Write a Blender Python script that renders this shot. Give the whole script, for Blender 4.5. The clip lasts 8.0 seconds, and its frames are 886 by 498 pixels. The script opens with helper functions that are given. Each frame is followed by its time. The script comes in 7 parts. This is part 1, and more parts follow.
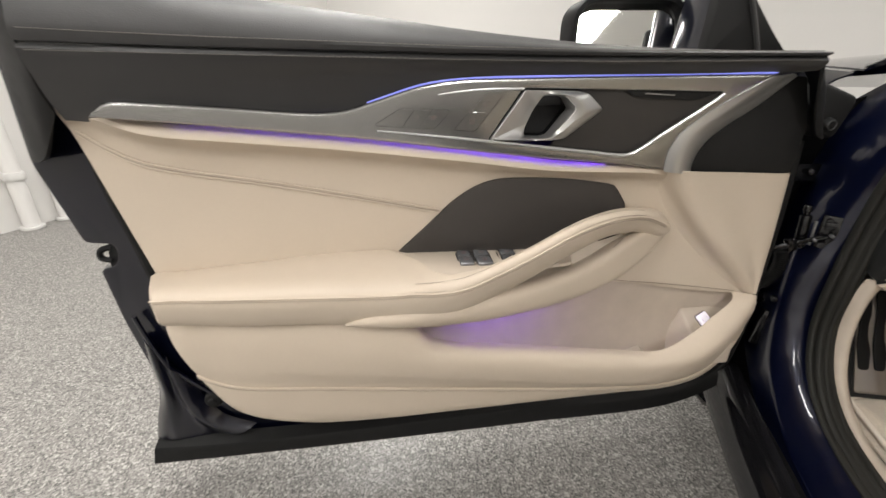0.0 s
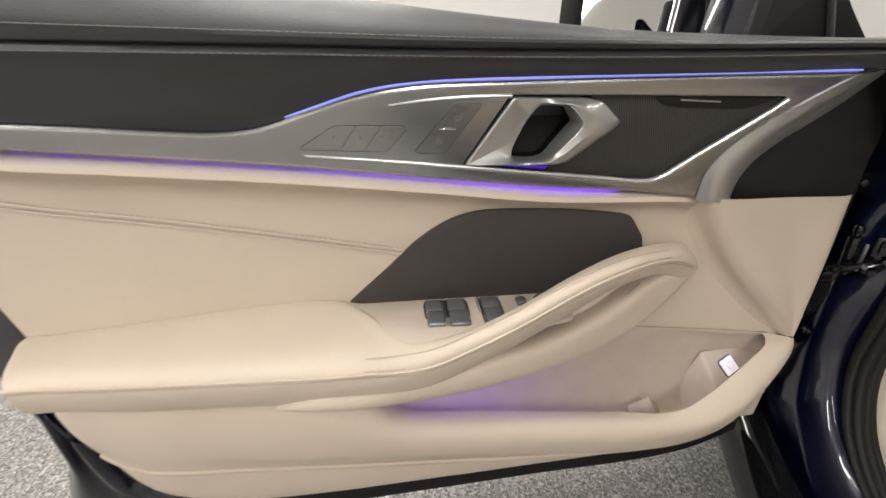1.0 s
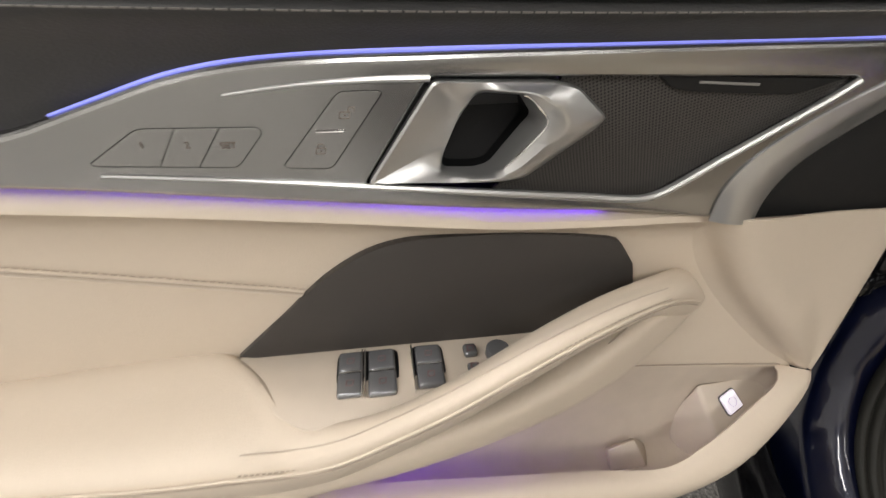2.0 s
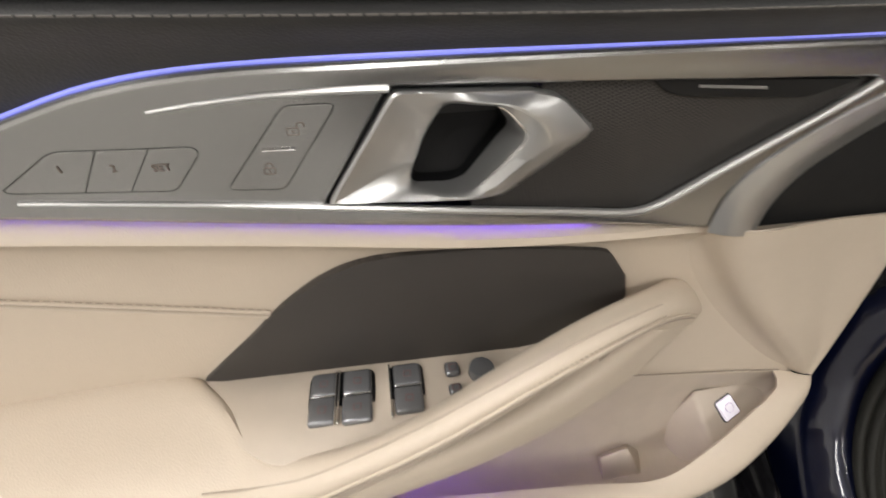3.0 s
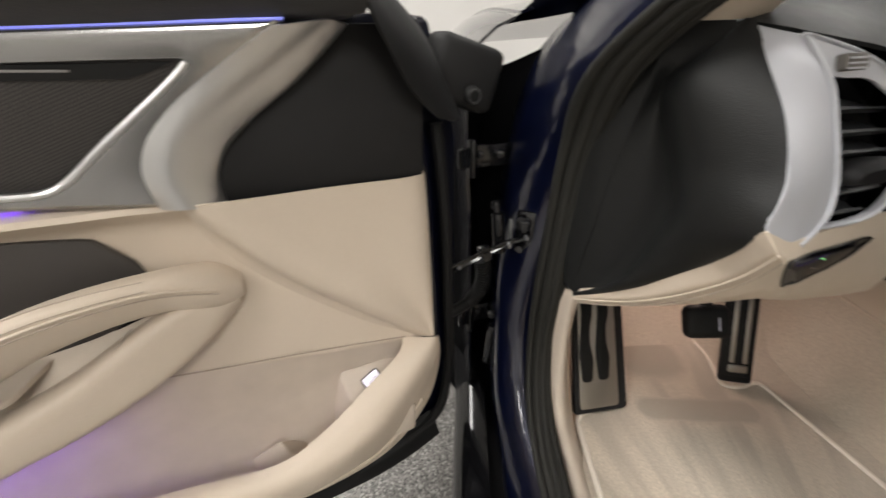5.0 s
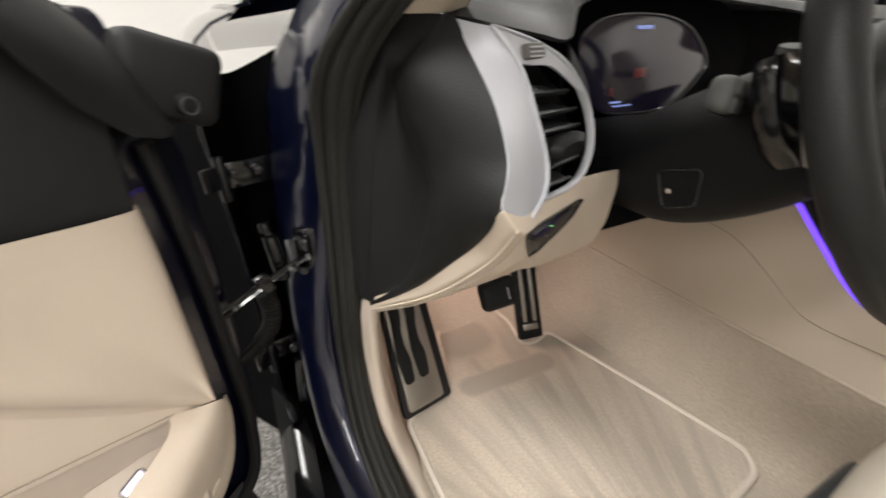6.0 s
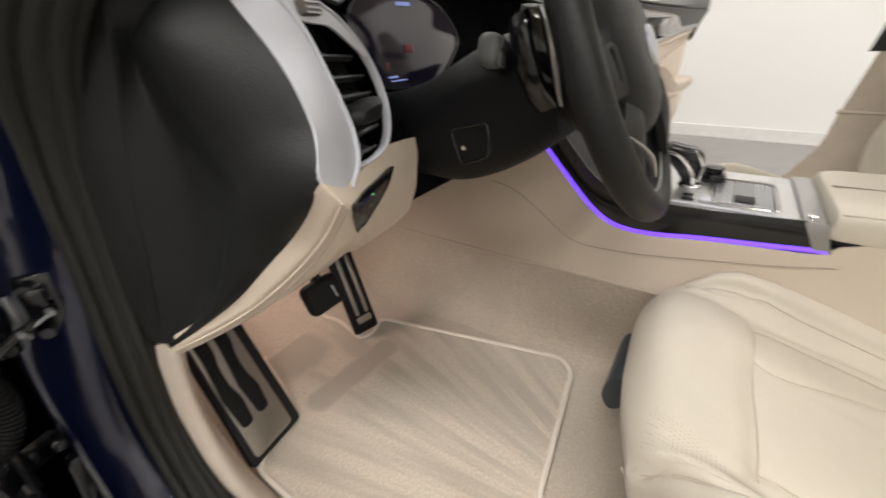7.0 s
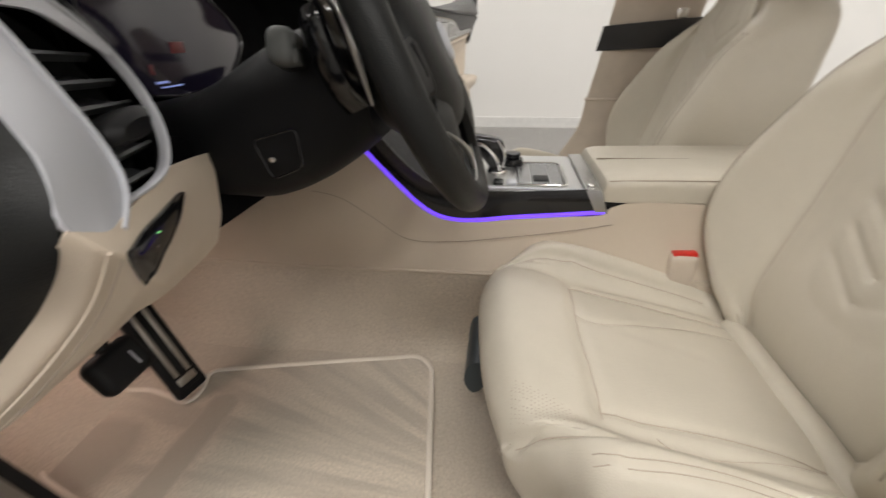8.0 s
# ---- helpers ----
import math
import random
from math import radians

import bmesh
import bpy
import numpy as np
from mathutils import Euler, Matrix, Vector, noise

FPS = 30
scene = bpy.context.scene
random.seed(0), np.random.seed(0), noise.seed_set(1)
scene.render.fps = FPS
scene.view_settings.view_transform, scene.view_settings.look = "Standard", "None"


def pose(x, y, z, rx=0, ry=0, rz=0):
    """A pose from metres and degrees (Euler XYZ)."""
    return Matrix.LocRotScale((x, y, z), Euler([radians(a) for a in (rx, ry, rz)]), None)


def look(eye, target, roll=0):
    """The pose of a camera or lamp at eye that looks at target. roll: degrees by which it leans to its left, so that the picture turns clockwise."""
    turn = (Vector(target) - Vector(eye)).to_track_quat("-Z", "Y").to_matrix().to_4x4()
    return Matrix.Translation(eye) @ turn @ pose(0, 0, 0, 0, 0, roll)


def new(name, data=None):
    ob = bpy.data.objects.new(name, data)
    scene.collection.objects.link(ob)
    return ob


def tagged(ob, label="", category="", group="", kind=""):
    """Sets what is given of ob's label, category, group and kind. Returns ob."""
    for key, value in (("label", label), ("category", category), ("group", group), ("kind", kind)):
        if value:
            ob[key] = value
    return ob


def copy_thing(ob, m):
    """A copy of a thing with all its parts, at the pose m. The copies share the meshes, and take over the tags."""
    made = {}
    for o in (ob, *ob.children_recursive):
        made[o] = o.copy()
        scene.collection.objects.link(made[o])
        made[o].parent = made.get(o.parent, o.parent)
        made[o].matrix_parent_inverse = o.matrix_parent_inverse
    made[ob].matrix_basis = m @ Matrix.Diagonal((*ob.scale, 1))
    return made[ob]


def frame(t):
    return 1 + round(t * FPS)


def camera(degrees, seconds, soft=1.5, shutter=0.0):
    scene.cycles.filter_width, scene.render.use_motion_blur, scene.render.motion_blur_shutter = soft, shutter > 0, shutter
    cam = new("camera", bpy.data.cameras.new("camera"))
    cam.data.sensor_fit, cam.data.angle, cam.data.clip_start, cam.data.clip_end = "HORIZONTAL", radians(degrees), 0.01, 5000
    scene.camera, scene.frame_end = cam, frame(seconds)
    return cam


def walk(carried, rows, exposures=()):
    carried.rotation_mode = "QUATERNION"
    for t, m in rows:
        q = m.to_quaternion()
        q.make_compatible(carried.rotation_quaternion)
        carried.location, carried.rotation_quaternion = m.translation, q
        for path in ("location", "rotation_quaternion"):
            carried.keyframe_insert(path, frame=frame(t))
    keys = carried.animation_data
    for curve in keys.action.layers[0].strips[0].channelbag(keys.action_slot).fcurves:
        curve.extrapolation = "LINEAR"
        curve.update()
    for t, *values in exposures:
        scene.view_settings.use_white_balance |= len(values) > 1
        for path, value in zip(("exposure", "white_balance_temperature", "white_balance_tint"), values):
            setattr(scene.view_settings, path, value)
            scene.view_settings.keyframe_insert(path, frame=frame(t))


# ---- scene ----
cam = camera(94.4, 8.0, shutter=0.5)
PATH = [
    (0, (0.068, 0.029, 0.932), (-0.473, 1.797, 0.168), 0.7),
    (0.5, (0.042, 0.132, 0.94), (-0.475, 1.881, 0.119), 0.8),
    (1, (0.048, 0.233, 0.967), (-0.448, 1.954, 0.076), 0.8),
    (1.5, (0.066, 0.336, 0.963), (-0.407, 2.023, -0.003), 0.9),
    (1.7, (0.072, 0.374, 0.963), (-0.382, 2.041, -0.044), 1.1),
    (2.8, (0.063, 0.469, 0.976), (-0.347, 2.082, -0.133), 0.7),
    (3, (0.078, 0.465, 0.974), (-0.336, 2.07, -0.146), 0.6),
    (3.5, (0.167, 0.428, 0.959), (-0.238, 2.049, -0.141), 0.6),
    (4, (0.307, 0.43, 0.943), (-0.022, 2.11, -0.09), 0.7),
    (4.2, (0.369, 0.431, 0.945), (0.033, 2.127, -0.06), 0.1),
    (5.3, (0.518, 0.466, 0.928), (0.708, 2.234, 0.012), -1.2),
    (5.5, (0.531, 0.474, 0.926), (0.887, 2.218, 0.014), -1.0),
    (6, (0.572, 0.488, 0.92), (1.347, 2.087, 0.001), -1.5),
    (6.5, (0.572, 0.5, 0.902), (1.743, 1.832, -0.023), -2.0),
    (7, (0.561, 0.517, 0.882), (2.032, 1.504, -0.047), -1.7),
    (7.5, (0.57, 0.529, 0.874), (2.228, 1.144, -0.062), -1.4),
    (8, (0.593, 0.534, 0.874), (2.344, 0.785, -0.058), -1.0),
]
walk(cam, [(t, look(eye, target, roll)) for t, eye, target, roll in PATH],
     exposures=[(0.0, 0.05), (1.0, 0.07), (1.5, 0.08), (3.0, 0.12), (3.5, 0.12), (4.2, 0.12), (5.3, 0.28), (6.0, 0.46), (6.5, 0.38), (7.0, 0.30), (7.5, 0.08), (8.0, -0.04)])
# ==== place ====

# ---------------------------------------------------------------- world and light
world = bpy.data.worlds.new("world")
scene.world = world
world.use_nodes = True
world.node_tree.nodes["Background"].inputs[0].default_value = (0.9, 0.93, 1.0, 1)
world.node_tree.nodes["Background"].inputs[1].default_value = 0.03

FLOOR_Z, CEIL_Z = 0.0, 3.3
ROOM = (-3.3, 5.0, -5.0, 5.6)  # x0, x1, y0, y1


def area_lamp(name, x, y, z, sx, sy, watts, colour=(1.0, 0.97, 0.93), aim=None):
    lamp = bpy.data.lights.new(name, "AREA")
    lamp.shape, lamp.size, lamp.size_y, lamp.energy, lamp.color = "RECTANGLE", sx, sy, watts, colour
    ob = new(name, lamp)
    ob.matrix_world = pose(x, y, z) if aim is None else look((x, y, z), aim)
    return ob


LAMP_SPOTS = [(-1.6, -2.6), (-0.75, 0.5), (-1.6, 3.4), (1.5, -2.6), (1.5, 2.6), (4.0, -2.6), (4.0, 0.4), (4.0, 3.4)]
for lx, ly in LAMP_SPOTS:
    area_lamp("tube_light", lx, ly, CEIL_Z - 0.09, 0.5, 2.2, (80 if ly < 0 else 15 if lx == 1.5 else 50) * (0.32 if lx > 3 else 1.45 if ly == 0.5 else 1.0))

# ---------------------------------------------------------------- helpers


def spline(pts, n, closed=False, straight=False):
    """n points along a smooth curve through pts, evenly spaced."""
    p = np.array(pts, float)
    if closed:
        p = np.vstack([p, p[:1]])
    seg = np.linalg.norm(np.diff(p, axis=0), axis=1)
    seg = np.maximum(seg, 1e-6)
    s = np.concatenate([[0], np.cumsum(np.sqrt(seg))])
    if straight:
        s = np.concatenate([[0], np.cumsum(seg)])
        q = np.linspace(0, s[-1], n + 1 if closed else n)
        if closed:
            q = q[:-1]
        return np.stack([np.interp(q, s, p[:, i]) for i in range(p.shape[1])], 1)
    m = np.zeros_like(p)
    if len(p) > 2:
        d = np.diff(p, axis=0) / np.diff(s)[:, None]
        h = np.diff(s)[:, None]
        m[1:-1] = (d[:-1] * h[1:] + d[1:] * h[:-1]) / (h[1:] + h[:-1])
        if closed:
            m[0] = m[-1] = (d[-1] * h[0] + d[0] * h[-1]) / (h[0] + h[-1])
        else:
            m[0], m[-1] = 1.5 * d[0] - 0.5 * m[1], 1.5 * d[-1] - 0.5 * m[-2]
    else:
        m[:] = (p[1] - p[0]) / (s[1] - s[0])

    def at(q):
        k = np.clip(np.searchsorted(s, q, "right") - 1, 0, len(s) - 2)
        hh = (s[k + 1] - s[k])
        t = ((q - s[k]) / hh)[:, None]
        hh = hh[:, None]
        return ((2 * t**3 - 3 * t**2 + 1) * p[k] + (t**3 - 2 * t**2 + t) * hh * m[k]
                + (-2 * t**3 + 3 * t**2) * p[k + 1] + (t**3 - t**2) * hh * m[k + 1])

    fine = at(np.linspace(0, s[-1], 400))
    fs = np.concatenate([[0], np.cumsum(np.linalg.norm(np.diff(fine, axis=0), axis=1))])
    q = np.linspace(0, fs[-1], n + 1 if closed else n)
    if closed:
        q = q[:-1]
    return np.stack([np.interp(q, fs, fine[:, i]) for i in range(p.shape[1])], 1)


def cross_spline(grid, n, closed=False):
    """Smooth through rows (axis 0) with the same parameters for each column."""
    rows = grid.shape[0]
    out = np.zeros((n, grid.shape[1], 3))
    mean = grid.reshape(rows, -1)
    res = spline(mean, n, closed)
    out[:] = res.reshape(n, grid.shape[1], 3)
    return out


def grid_mesh(g, closed_u=False, closed_v=False, thick=0.0, caps=False):
    """A bmesh from a grid of points g[row, col]; thick: a second skin along the normals, with closed rims."""
    nv, nu = g.shape[:2]
    bm = bmesh.new()
    vs = [[bm.verts.new(g[j, i]) for i in range(nu)] for j in range(nv)]
    for j in range(nv if closed_v else nv - 1):
        for i in range(nu if closed_u else nu - 1):
            q = [vs[j][i], vs[j][(i + 1) % nu], vs[(j + 1) % nv][(i + 1) % nu], vs[(j + 1) % nv][i]]
            bm.faces.new(q)
    if caps and closed_u:
        bm.faces.new(vs[0][::-1])
        bm.faces.new(vs[-1])
    if thick:
        bm.normal_update()
        back = [[bm.verts.new(vs[j][i].co - vs[j][i].normal * thick) for i in range(nu)] for j in range(nv)]
        for j in range(nv - 1):
            for i in range(nu if closed_u else nu - 1):
                bm.faces.new([back[j][i], back[j + 1][i], back[j + 1][(i + 1) % nu], back[j][(i + 1) % nu]])
        for j in range(nv - 1):
            if not closed_u:
                bm.faces.new([vs[j][0], vs[j + 1][0], back[j + 1][0], back[j][0]])
                bm.faces.new([vs[j + 1][-1], vs[j][-1], back[j][-1], back[j + 1][-1]])
        for i in range(nu if closed_u else nu - 1):
            k = (i + 1) % nu
            bm.faces.new([vs[0][k], vs[0][i], back[0][i], back[0][k]])
            bm.faces.new([vs[-1][i], vs[-1][k], back[-1][k], back[-1][i]])
    return bm


def panel_grid(rows, mu, mv, su, sv):
    """A grid of straight spans between the points of the rows, each span cut in mu by mv, its corners eased su and sv times."""
    g = np.array([[np.array(p, float) for p in r] for r in rows])
    for axis, m in ((1, mu), (0, mv)):
        g = np.moveaxis(g, axis, 0)
        n = len(g)
        q = np.linspace(0, n - 1, (n - 1) * m + 1)
        k = np.minimum(q.astype(int), n - 2)
        f = (q - k)[:, None, None]
        g = np.moveaxis(g[k] * (1 - f) + g[k + 1] * f, 0, axis)
    for axis, passes in ((1, su), (0, sv)):
        for _ in range(passes):
            h = np.moveaxis(g, axis, 0).copy()
            h[1:-1] = 0.25 * h[:-2] + 0.5 * h[1:-1] + 0.25 * h[2:]
            g = np.moveaxis(h, 0, axis)
    return g


def loft(rows, nu=40, nv=16, thick=0.0, straight=False):
    g = np.stack([spline(r, nu, straight=straight) for r in rows])
    if nv:
        g = cross_spline(g, nv)
    return grid_mesh(g, thick=thick)


def ring_loft(rings, nu=32, nv=40, straight=False):
    """A closed body through closed rings of points, its ends capped."""
    g = np.stack([spline(r, nu, closed=True, straight=straight) for r in rings])
    if nv:
        g = cross_spline(g, nv)
    return grid_mesh(g, closed_u=True, caps=True)


def frames(path, closed=False):
    p = np.array(path, float)
    t = (np.roll(p, -1, 0) - np.roll(p, 1, 0)) if closed else np.gradient(p, axis=0)
    t /= np.linalg.norm(t, axis=1)[:, None] + 1e-12
    up = np.array([0, 0, 1.0]) if abs(t[0][2]) < 0.9 else np.array([1.0, 0, 0])
    a = np.zeros_like(p)
    n = up - t[0] * (up @ t[0])
    for k in range(len(p)):
        n = n - t[k] * (n @ t[k])
        n /= np.linalg.norm(n) + 1e-12
        a[k] = n
    return t, a, np.cross(t, a)


def tube(path, r, n=60, sides=8, closed=False, flat=1.0, straight=False):
    """A rod of radius r along a smooth path; flat: its height over its width."""
    p = spline(path, n, closed, straight)
    t, a, b = frames(p, closed)
    r = np.interp(np.linspace(0, 1, n), np.linspace(0, 1, len(r)), r)[:, None, None] if isinstance(r, (list, tuple)) else r
    ang = np.linspace(0, 2 * np.pi, sides, endpoint=False)
    g = p[:, None] + r * (flat * np.cos(ang)[None, :, None] * a[:, None] + np.sin(ang)[None, :, None] * b[:, None])
    return grid_mesh(g, closed_u=True, closed_v=closed, caps=not closed)


def offset2d(pts, d):
    """The closed outline pts moved inwards by d."""
    p = np.array(pts, float)
    area = 0.5 * np.sum(p[:, 0] * np.roll(p[:, 1], -1) - np.roll(p[:, 0], -1) * p[:, 1])
    e = np.roll(p, -1, 0) - p
    e /= np.linalg.norm(e, axis=1)[:, None] + 1e-12
    nrm = np.stack([-e[:, 1], e[:, 0]], 1) * (1 if area > 0 else -1)
    m = nrm + np.roll(nrm, 1, 0)
    ln = np.maximum((m * m).sum(1), 0.8)
    return p + d * 2 * m / ln[:, None]


def plate(outline, to3, thick=0.004, edge=0.0015, holes=(), hole_edge=None, steps=2):
    """A plate of any outline (a, b) with rounded rims and holes; to3(a, b, d) gives the place at depth d behind its face."""
    bm = bmesh.new()
    rim = []
    for k, o in enumerate([outline, *holes]):
        sign, e = (1, edge) if k == 0 else (-1, edge if hole_edge is None else hole_edge)
        o = np.array(o, float)
        rings = [[bm.verts.new(to3(a, b, thick)) for a, b in o]]
        for j in range(steps + 1):
            q = math.pi / 2 * j / steps
            rings.append([bm.verts.new(to3(a, b, e * (1 - math.sin(q)))) for a, b in offset2d(o, sign * e * (1 - math.cos(q)))])
        n = len(o)
        for r0, r1 in zip(rings, rings[1:]):
            for i in range(n):
                bm.faces.new([r0[i], r0[(i + 1) % n], r1[(i + 1) % n], r1[i]])
        rim += [bm.edges.get((rings[-1][i], rings[-1][(i + 1) % n])) for i in range(n)]
    bmesh.ops.triangle_fill(bm, edges=rim, use_beauty=True)
    bmesh.ops.recalc_face_normals(bm, faces=bm.faces)
    return bm


def box(sx, sy, sz, m=None, bevel=0.004, seg=2):
    """A box of that size about its middle, with rounded edges, placed by m."""
    bm = bmesh.new()
    bmesh.ops.create_cube(bm, size=1)
    bmesh.ops.scale(bm, vec=(sx, sy, sz), verts=bm.verts)
    if bevel:
        bmesh.ops.bevel(bm, geom=bm.edges[:], offset=bevel, segments=seg, affect="EDGES", profile=0.5)
    if m is not None:
        bmesh.ops.transform(bm, matrix=m, verts=bm.verts)
    return bm


def rod(p0, p1, r0, r1=None, sides=24, bevel=0.0):
    """A round rod from p0 to p1, its ends bevelled."""
    p0, p1 = Vector(p0), Vector(p1)
    r1 = r0 if r1 is None else r1
    bm = bmesh.new()
    bmesh.ops.create_cone(bm, cap_ends=True, segments=sides, radius1=r0, radius2=r1, depth=(p1 - p0).length)
    if bevel:
        ends = [e for f in bm.faces if len(f.verts) > 4 for e in f.edges]
        bmesh.ops.bevel(bm, geom=ends, offset=bevel, segments=2, affect="EDGES", profile=0.5)
    turn = (p1 - p0).to_track_quat("Z", "Y").to_matrix().to_4x4()
    bmesh.ops.transform(bm, matrix=Matrix.Translation((p0 + p1) / 2) @ turn, verts=bm.verts)
    return bm


def merge(*bms):
    out = bmesh.new()
    for b in bms:
        me = bpy.data.meshes.new("tmp")
        b.to_mesh(me)
        out.from_mesh(me)
        bpy.data.meshes.remove(me)
        b.free()
    return out


def rect_round(w, h, r, n=5, cx=0.0, cy=0.0, skew=0.0):
    """A rounded rectangle as an outline; skew leans it."""
    pts = []
    for k, (sx, sy) in enumerate([(1, 1), (-1, 1), (-1, -1), (1, -1)]):
        for i in range(n):
            a = math.pi / 2 * (k + i / (n - 1))
            x, y = sx * (w / 2 - r) + r * math.cos(a), sy * (h / 2 - r) + r * math.sin(a)
            pts.append((cx + x + skew * y, cy + y))
    return pts


def round_poly(pts, r=0.008, n=5):
    """A closed outline with its corners rounded off."""
    p = [np.array(q, float) for q in pts]
    out = []
    for i in range(len(p)):
        a, b, c = p[i - 1], p[i], p[(i + 1) % len(p)]
        da, dc = a - b, c - b
        la, lc = np.linalg.norm(da), np.linalg.norm(dc)
        k = min(r, la * 0.45, lc * 0.45)
        s, e = b + da / la * k, b + dc / lc * k
        for t in np.linspace(0, 1, n):
            out.append((1 - t) ** 2 * s + 2 * t * (1 - t) * b + t * t * e)
    return [tuple(q) for q in out]


def thing(name, at=(0, 0, 0), turn=0.0, label="", category="", group="", kind=""):
    ob = new(name)
    ob.empty_display_size = 0.05
    ob.matrix_world = pose(*at, 0, 0, turn)
    return tagged(ob, label, category, group, kind)


def mesh_object(name, bm, material, sharp=35.0):
    bmesh.ops.recalc_face_normals(bm, faces=bm.faces)
    me = bpy.data.meshes.new(name)
    bm.to_mesh(me)
    bm.free()
    me.materials.append(material)
    me.shade_smooth()
    me.set_sharp_from_angle(angle=radians(sharp))
    return new(name, me)


def part(name, bm, material, parent, label="", sharp=35.0):
    ob = mesh_object(name, bm, material, sharp)
    ob.parent = parent
    if label:
        ob["label"] = label
    return ob


def whole(name, bm, material, label, category, kind="", group="", sharp=35.0):
    return tagged(mesh_object(name, bm, material, sharp), label, category, group, kind)


# ---------------------------------------------------------------- materials


class Nodes:
    """Short writing for a node material."""

    def __init__(self, name):
        self.mat = bpy.data.materials.new(name)
        self.mat.use_nodes = True
        self.t = self.mat.node_tree
        self.b = self.t.nodes["Principled BSDF"]
        self.co = self.t.nodes.new("ShaderNodeTexCoord").outputs["Object"]

    def put(self, kind, **values):
        n = self.t.nodes.new(kind)
        for key, v in values.items():
            socket = n.inputs[key.replace("_", " ")]
            if hasattr(v, "is_linked"):
                self.t.links.new(v, socket)
            else:
                socket.default_value = v
        return n

    def link(self, a, b):
        self.t.links.new(a, b)

    def mapped(self, scale=(1, 1, 1), turn=(0, 0, 0), move=(0, 0, 0)):
        return self.put("ShaderNodeMapping", Vector=self.co, Scale=scale, Rotation=[radians(a) for a in turn], Location=move).outputs[0]

    def noise(self, scale, detail=3.0, rough=0.5, vec=None):
        return self.put("ShaderNodeTexNoise", Vector=vec or self.co, Scale=scale, Detail=detail, Roughness=rough).outputs["Fac"]

    def ramp(self, fac, stops):
        n = self.t.nodes.new("ShaderNodeValToRGB")
        self.link(fac, n.inputs[0])
        e = n.color_ramp.elements
        while len(e) < len(stops):
            e.new(0.5)
        for k, (pos, c) in enumerate(stops):
            e[k].position, e[k].color = pos, (*c, 1) if len(c) == 3 else c
        return n.outputs[0]

    def mix(self, fac, a, b, how="MIX"):
        n = self.t.nodes.new("ShaderNodeMix")
        n.data_type, n.blend_type = "RGBA", how
        for s, v in ((n.inputs[0], fac), (n.inputs[6], a), (n.inputs[7], b)):
            if hasattr(v, "is_linked"):
                self.link(v, s)
            else:
                s.default_value = v if isinstance(v, (int, float)) else (*v, 1) if len(v) == 3 else v
        return n.outputs[2]

    def math(self, how, a, b=0.0):
        n = self.t.nodes.new("ShaderNodeMath")
        n.operation = how
        for s, v in zip(n.inputs, (a, b)):
            if hasattr(v, "is_linked"):
                self.link(v, s)
            else:
                s.default_value = v
        return n.outputs[0]

    def bump(self, height, dist=0.0005, strength=0.5, normal=None):
        n = self.put("ShaderNodeBump", Height=height, Distance=dist, Strength=strength)
        if normal is not None:
            self.link(normal, n.inputs["Normal"])
        return n.outputs[0]

    def done(self, colour=None, rough=None, normal=None, **values):
        for key, v in (("Base Color", colour), ("Roughness", rough), ("Normal", normal), *((k.replace("_", " "), v) for k, v in values.items())):
            if v is None:
                continue
            if hasattr(v, "is_linked"):
                self.link(v, self.b.inputs[key])
            else:
                self.b.inputs[key].default_value = (*v, 1) if isinstance(v, tuple) and len(v) == 3 else v
        return self.mat


def leather(name, colour, rough=0.5, grain=700.0, depth=0.00035, spread=0.06, spec=0.35, sheen=0.0, folds=0.0):
    n = Nodes(name)
    dark = tuple(c * (1 - spread) for c in colour)
    col = n.mix(n.noise(9.0, 4.0, 0.6), dark, tuple(min(1, c * (1 + spread * 0.5)) for c in colour))
    col = n.mix(n.math("MULTIPLY", n.noise(160.0, 3.0), 0.25), col, tuple(c * 0.82 for c in colour))
    cells = n.put("ShaderNodeTexVoronoi", Vector=n.co, Scale=grain).outputs["Distance"]
    creases = n.math("ADD", cells, n.math("MULTIPLY", n.noise(60.0, 3.0), 0.6))
    r = n.math("ADD", n.math("MULTIPLY", n.noise(35.0, 3.0), 0.14), rough - 0.07)
    normal = n.bump(creases, depth, 0.45)
    if folds:  # soft waves where the hide lies loose
        normal = n.bump(n.noise(11.0, 2.5, 0.5, n.mapped((1.0, 0.6, 0.8), (0, 0, 25))), folds, 0.35, normal)
    return n.done(col, r, normal, Specular_IOR_Level=spec, Sheen_Weight=sheen, Sheen_Roughness=0.45)


def plastic(name, colour, rough=0.45, grain=900.0, depth=0.0002, spec=0.4):
    n = Nodes(name)
    col = n.mix(n.noise(25.0, 4.0), tuple(c * 0.85 for c in colour), tuple(min(1, c * 1.1) for c in colour))
    r = n.math("ADD", n.math("MULTIPLY", n.noise(50.0, 4.0), 0.16), rough - 0.08)
    return n.done(col, r, n.bump(n.noise(grain, 2.0), depth, 0.35), Specular_IOR_Level=spec)


def metal(name, colour, rough=0.3, along=(4, 500, 500), depth=0.000012, metallic=1.0):
    n = Nodes(name)
    line = n.noise(6.0, 2.0, 0.5, n.mapped(along))
    col = n.mix(line, tuple(c * 0.965 for c in colour), colour)
    r = n.math("ADD", n.math("MULTIPLY", line, 0.05), rough - 0.025)
    return n.done(col, r, n.bump(line, depth, 0.3), Metallic=metallic)


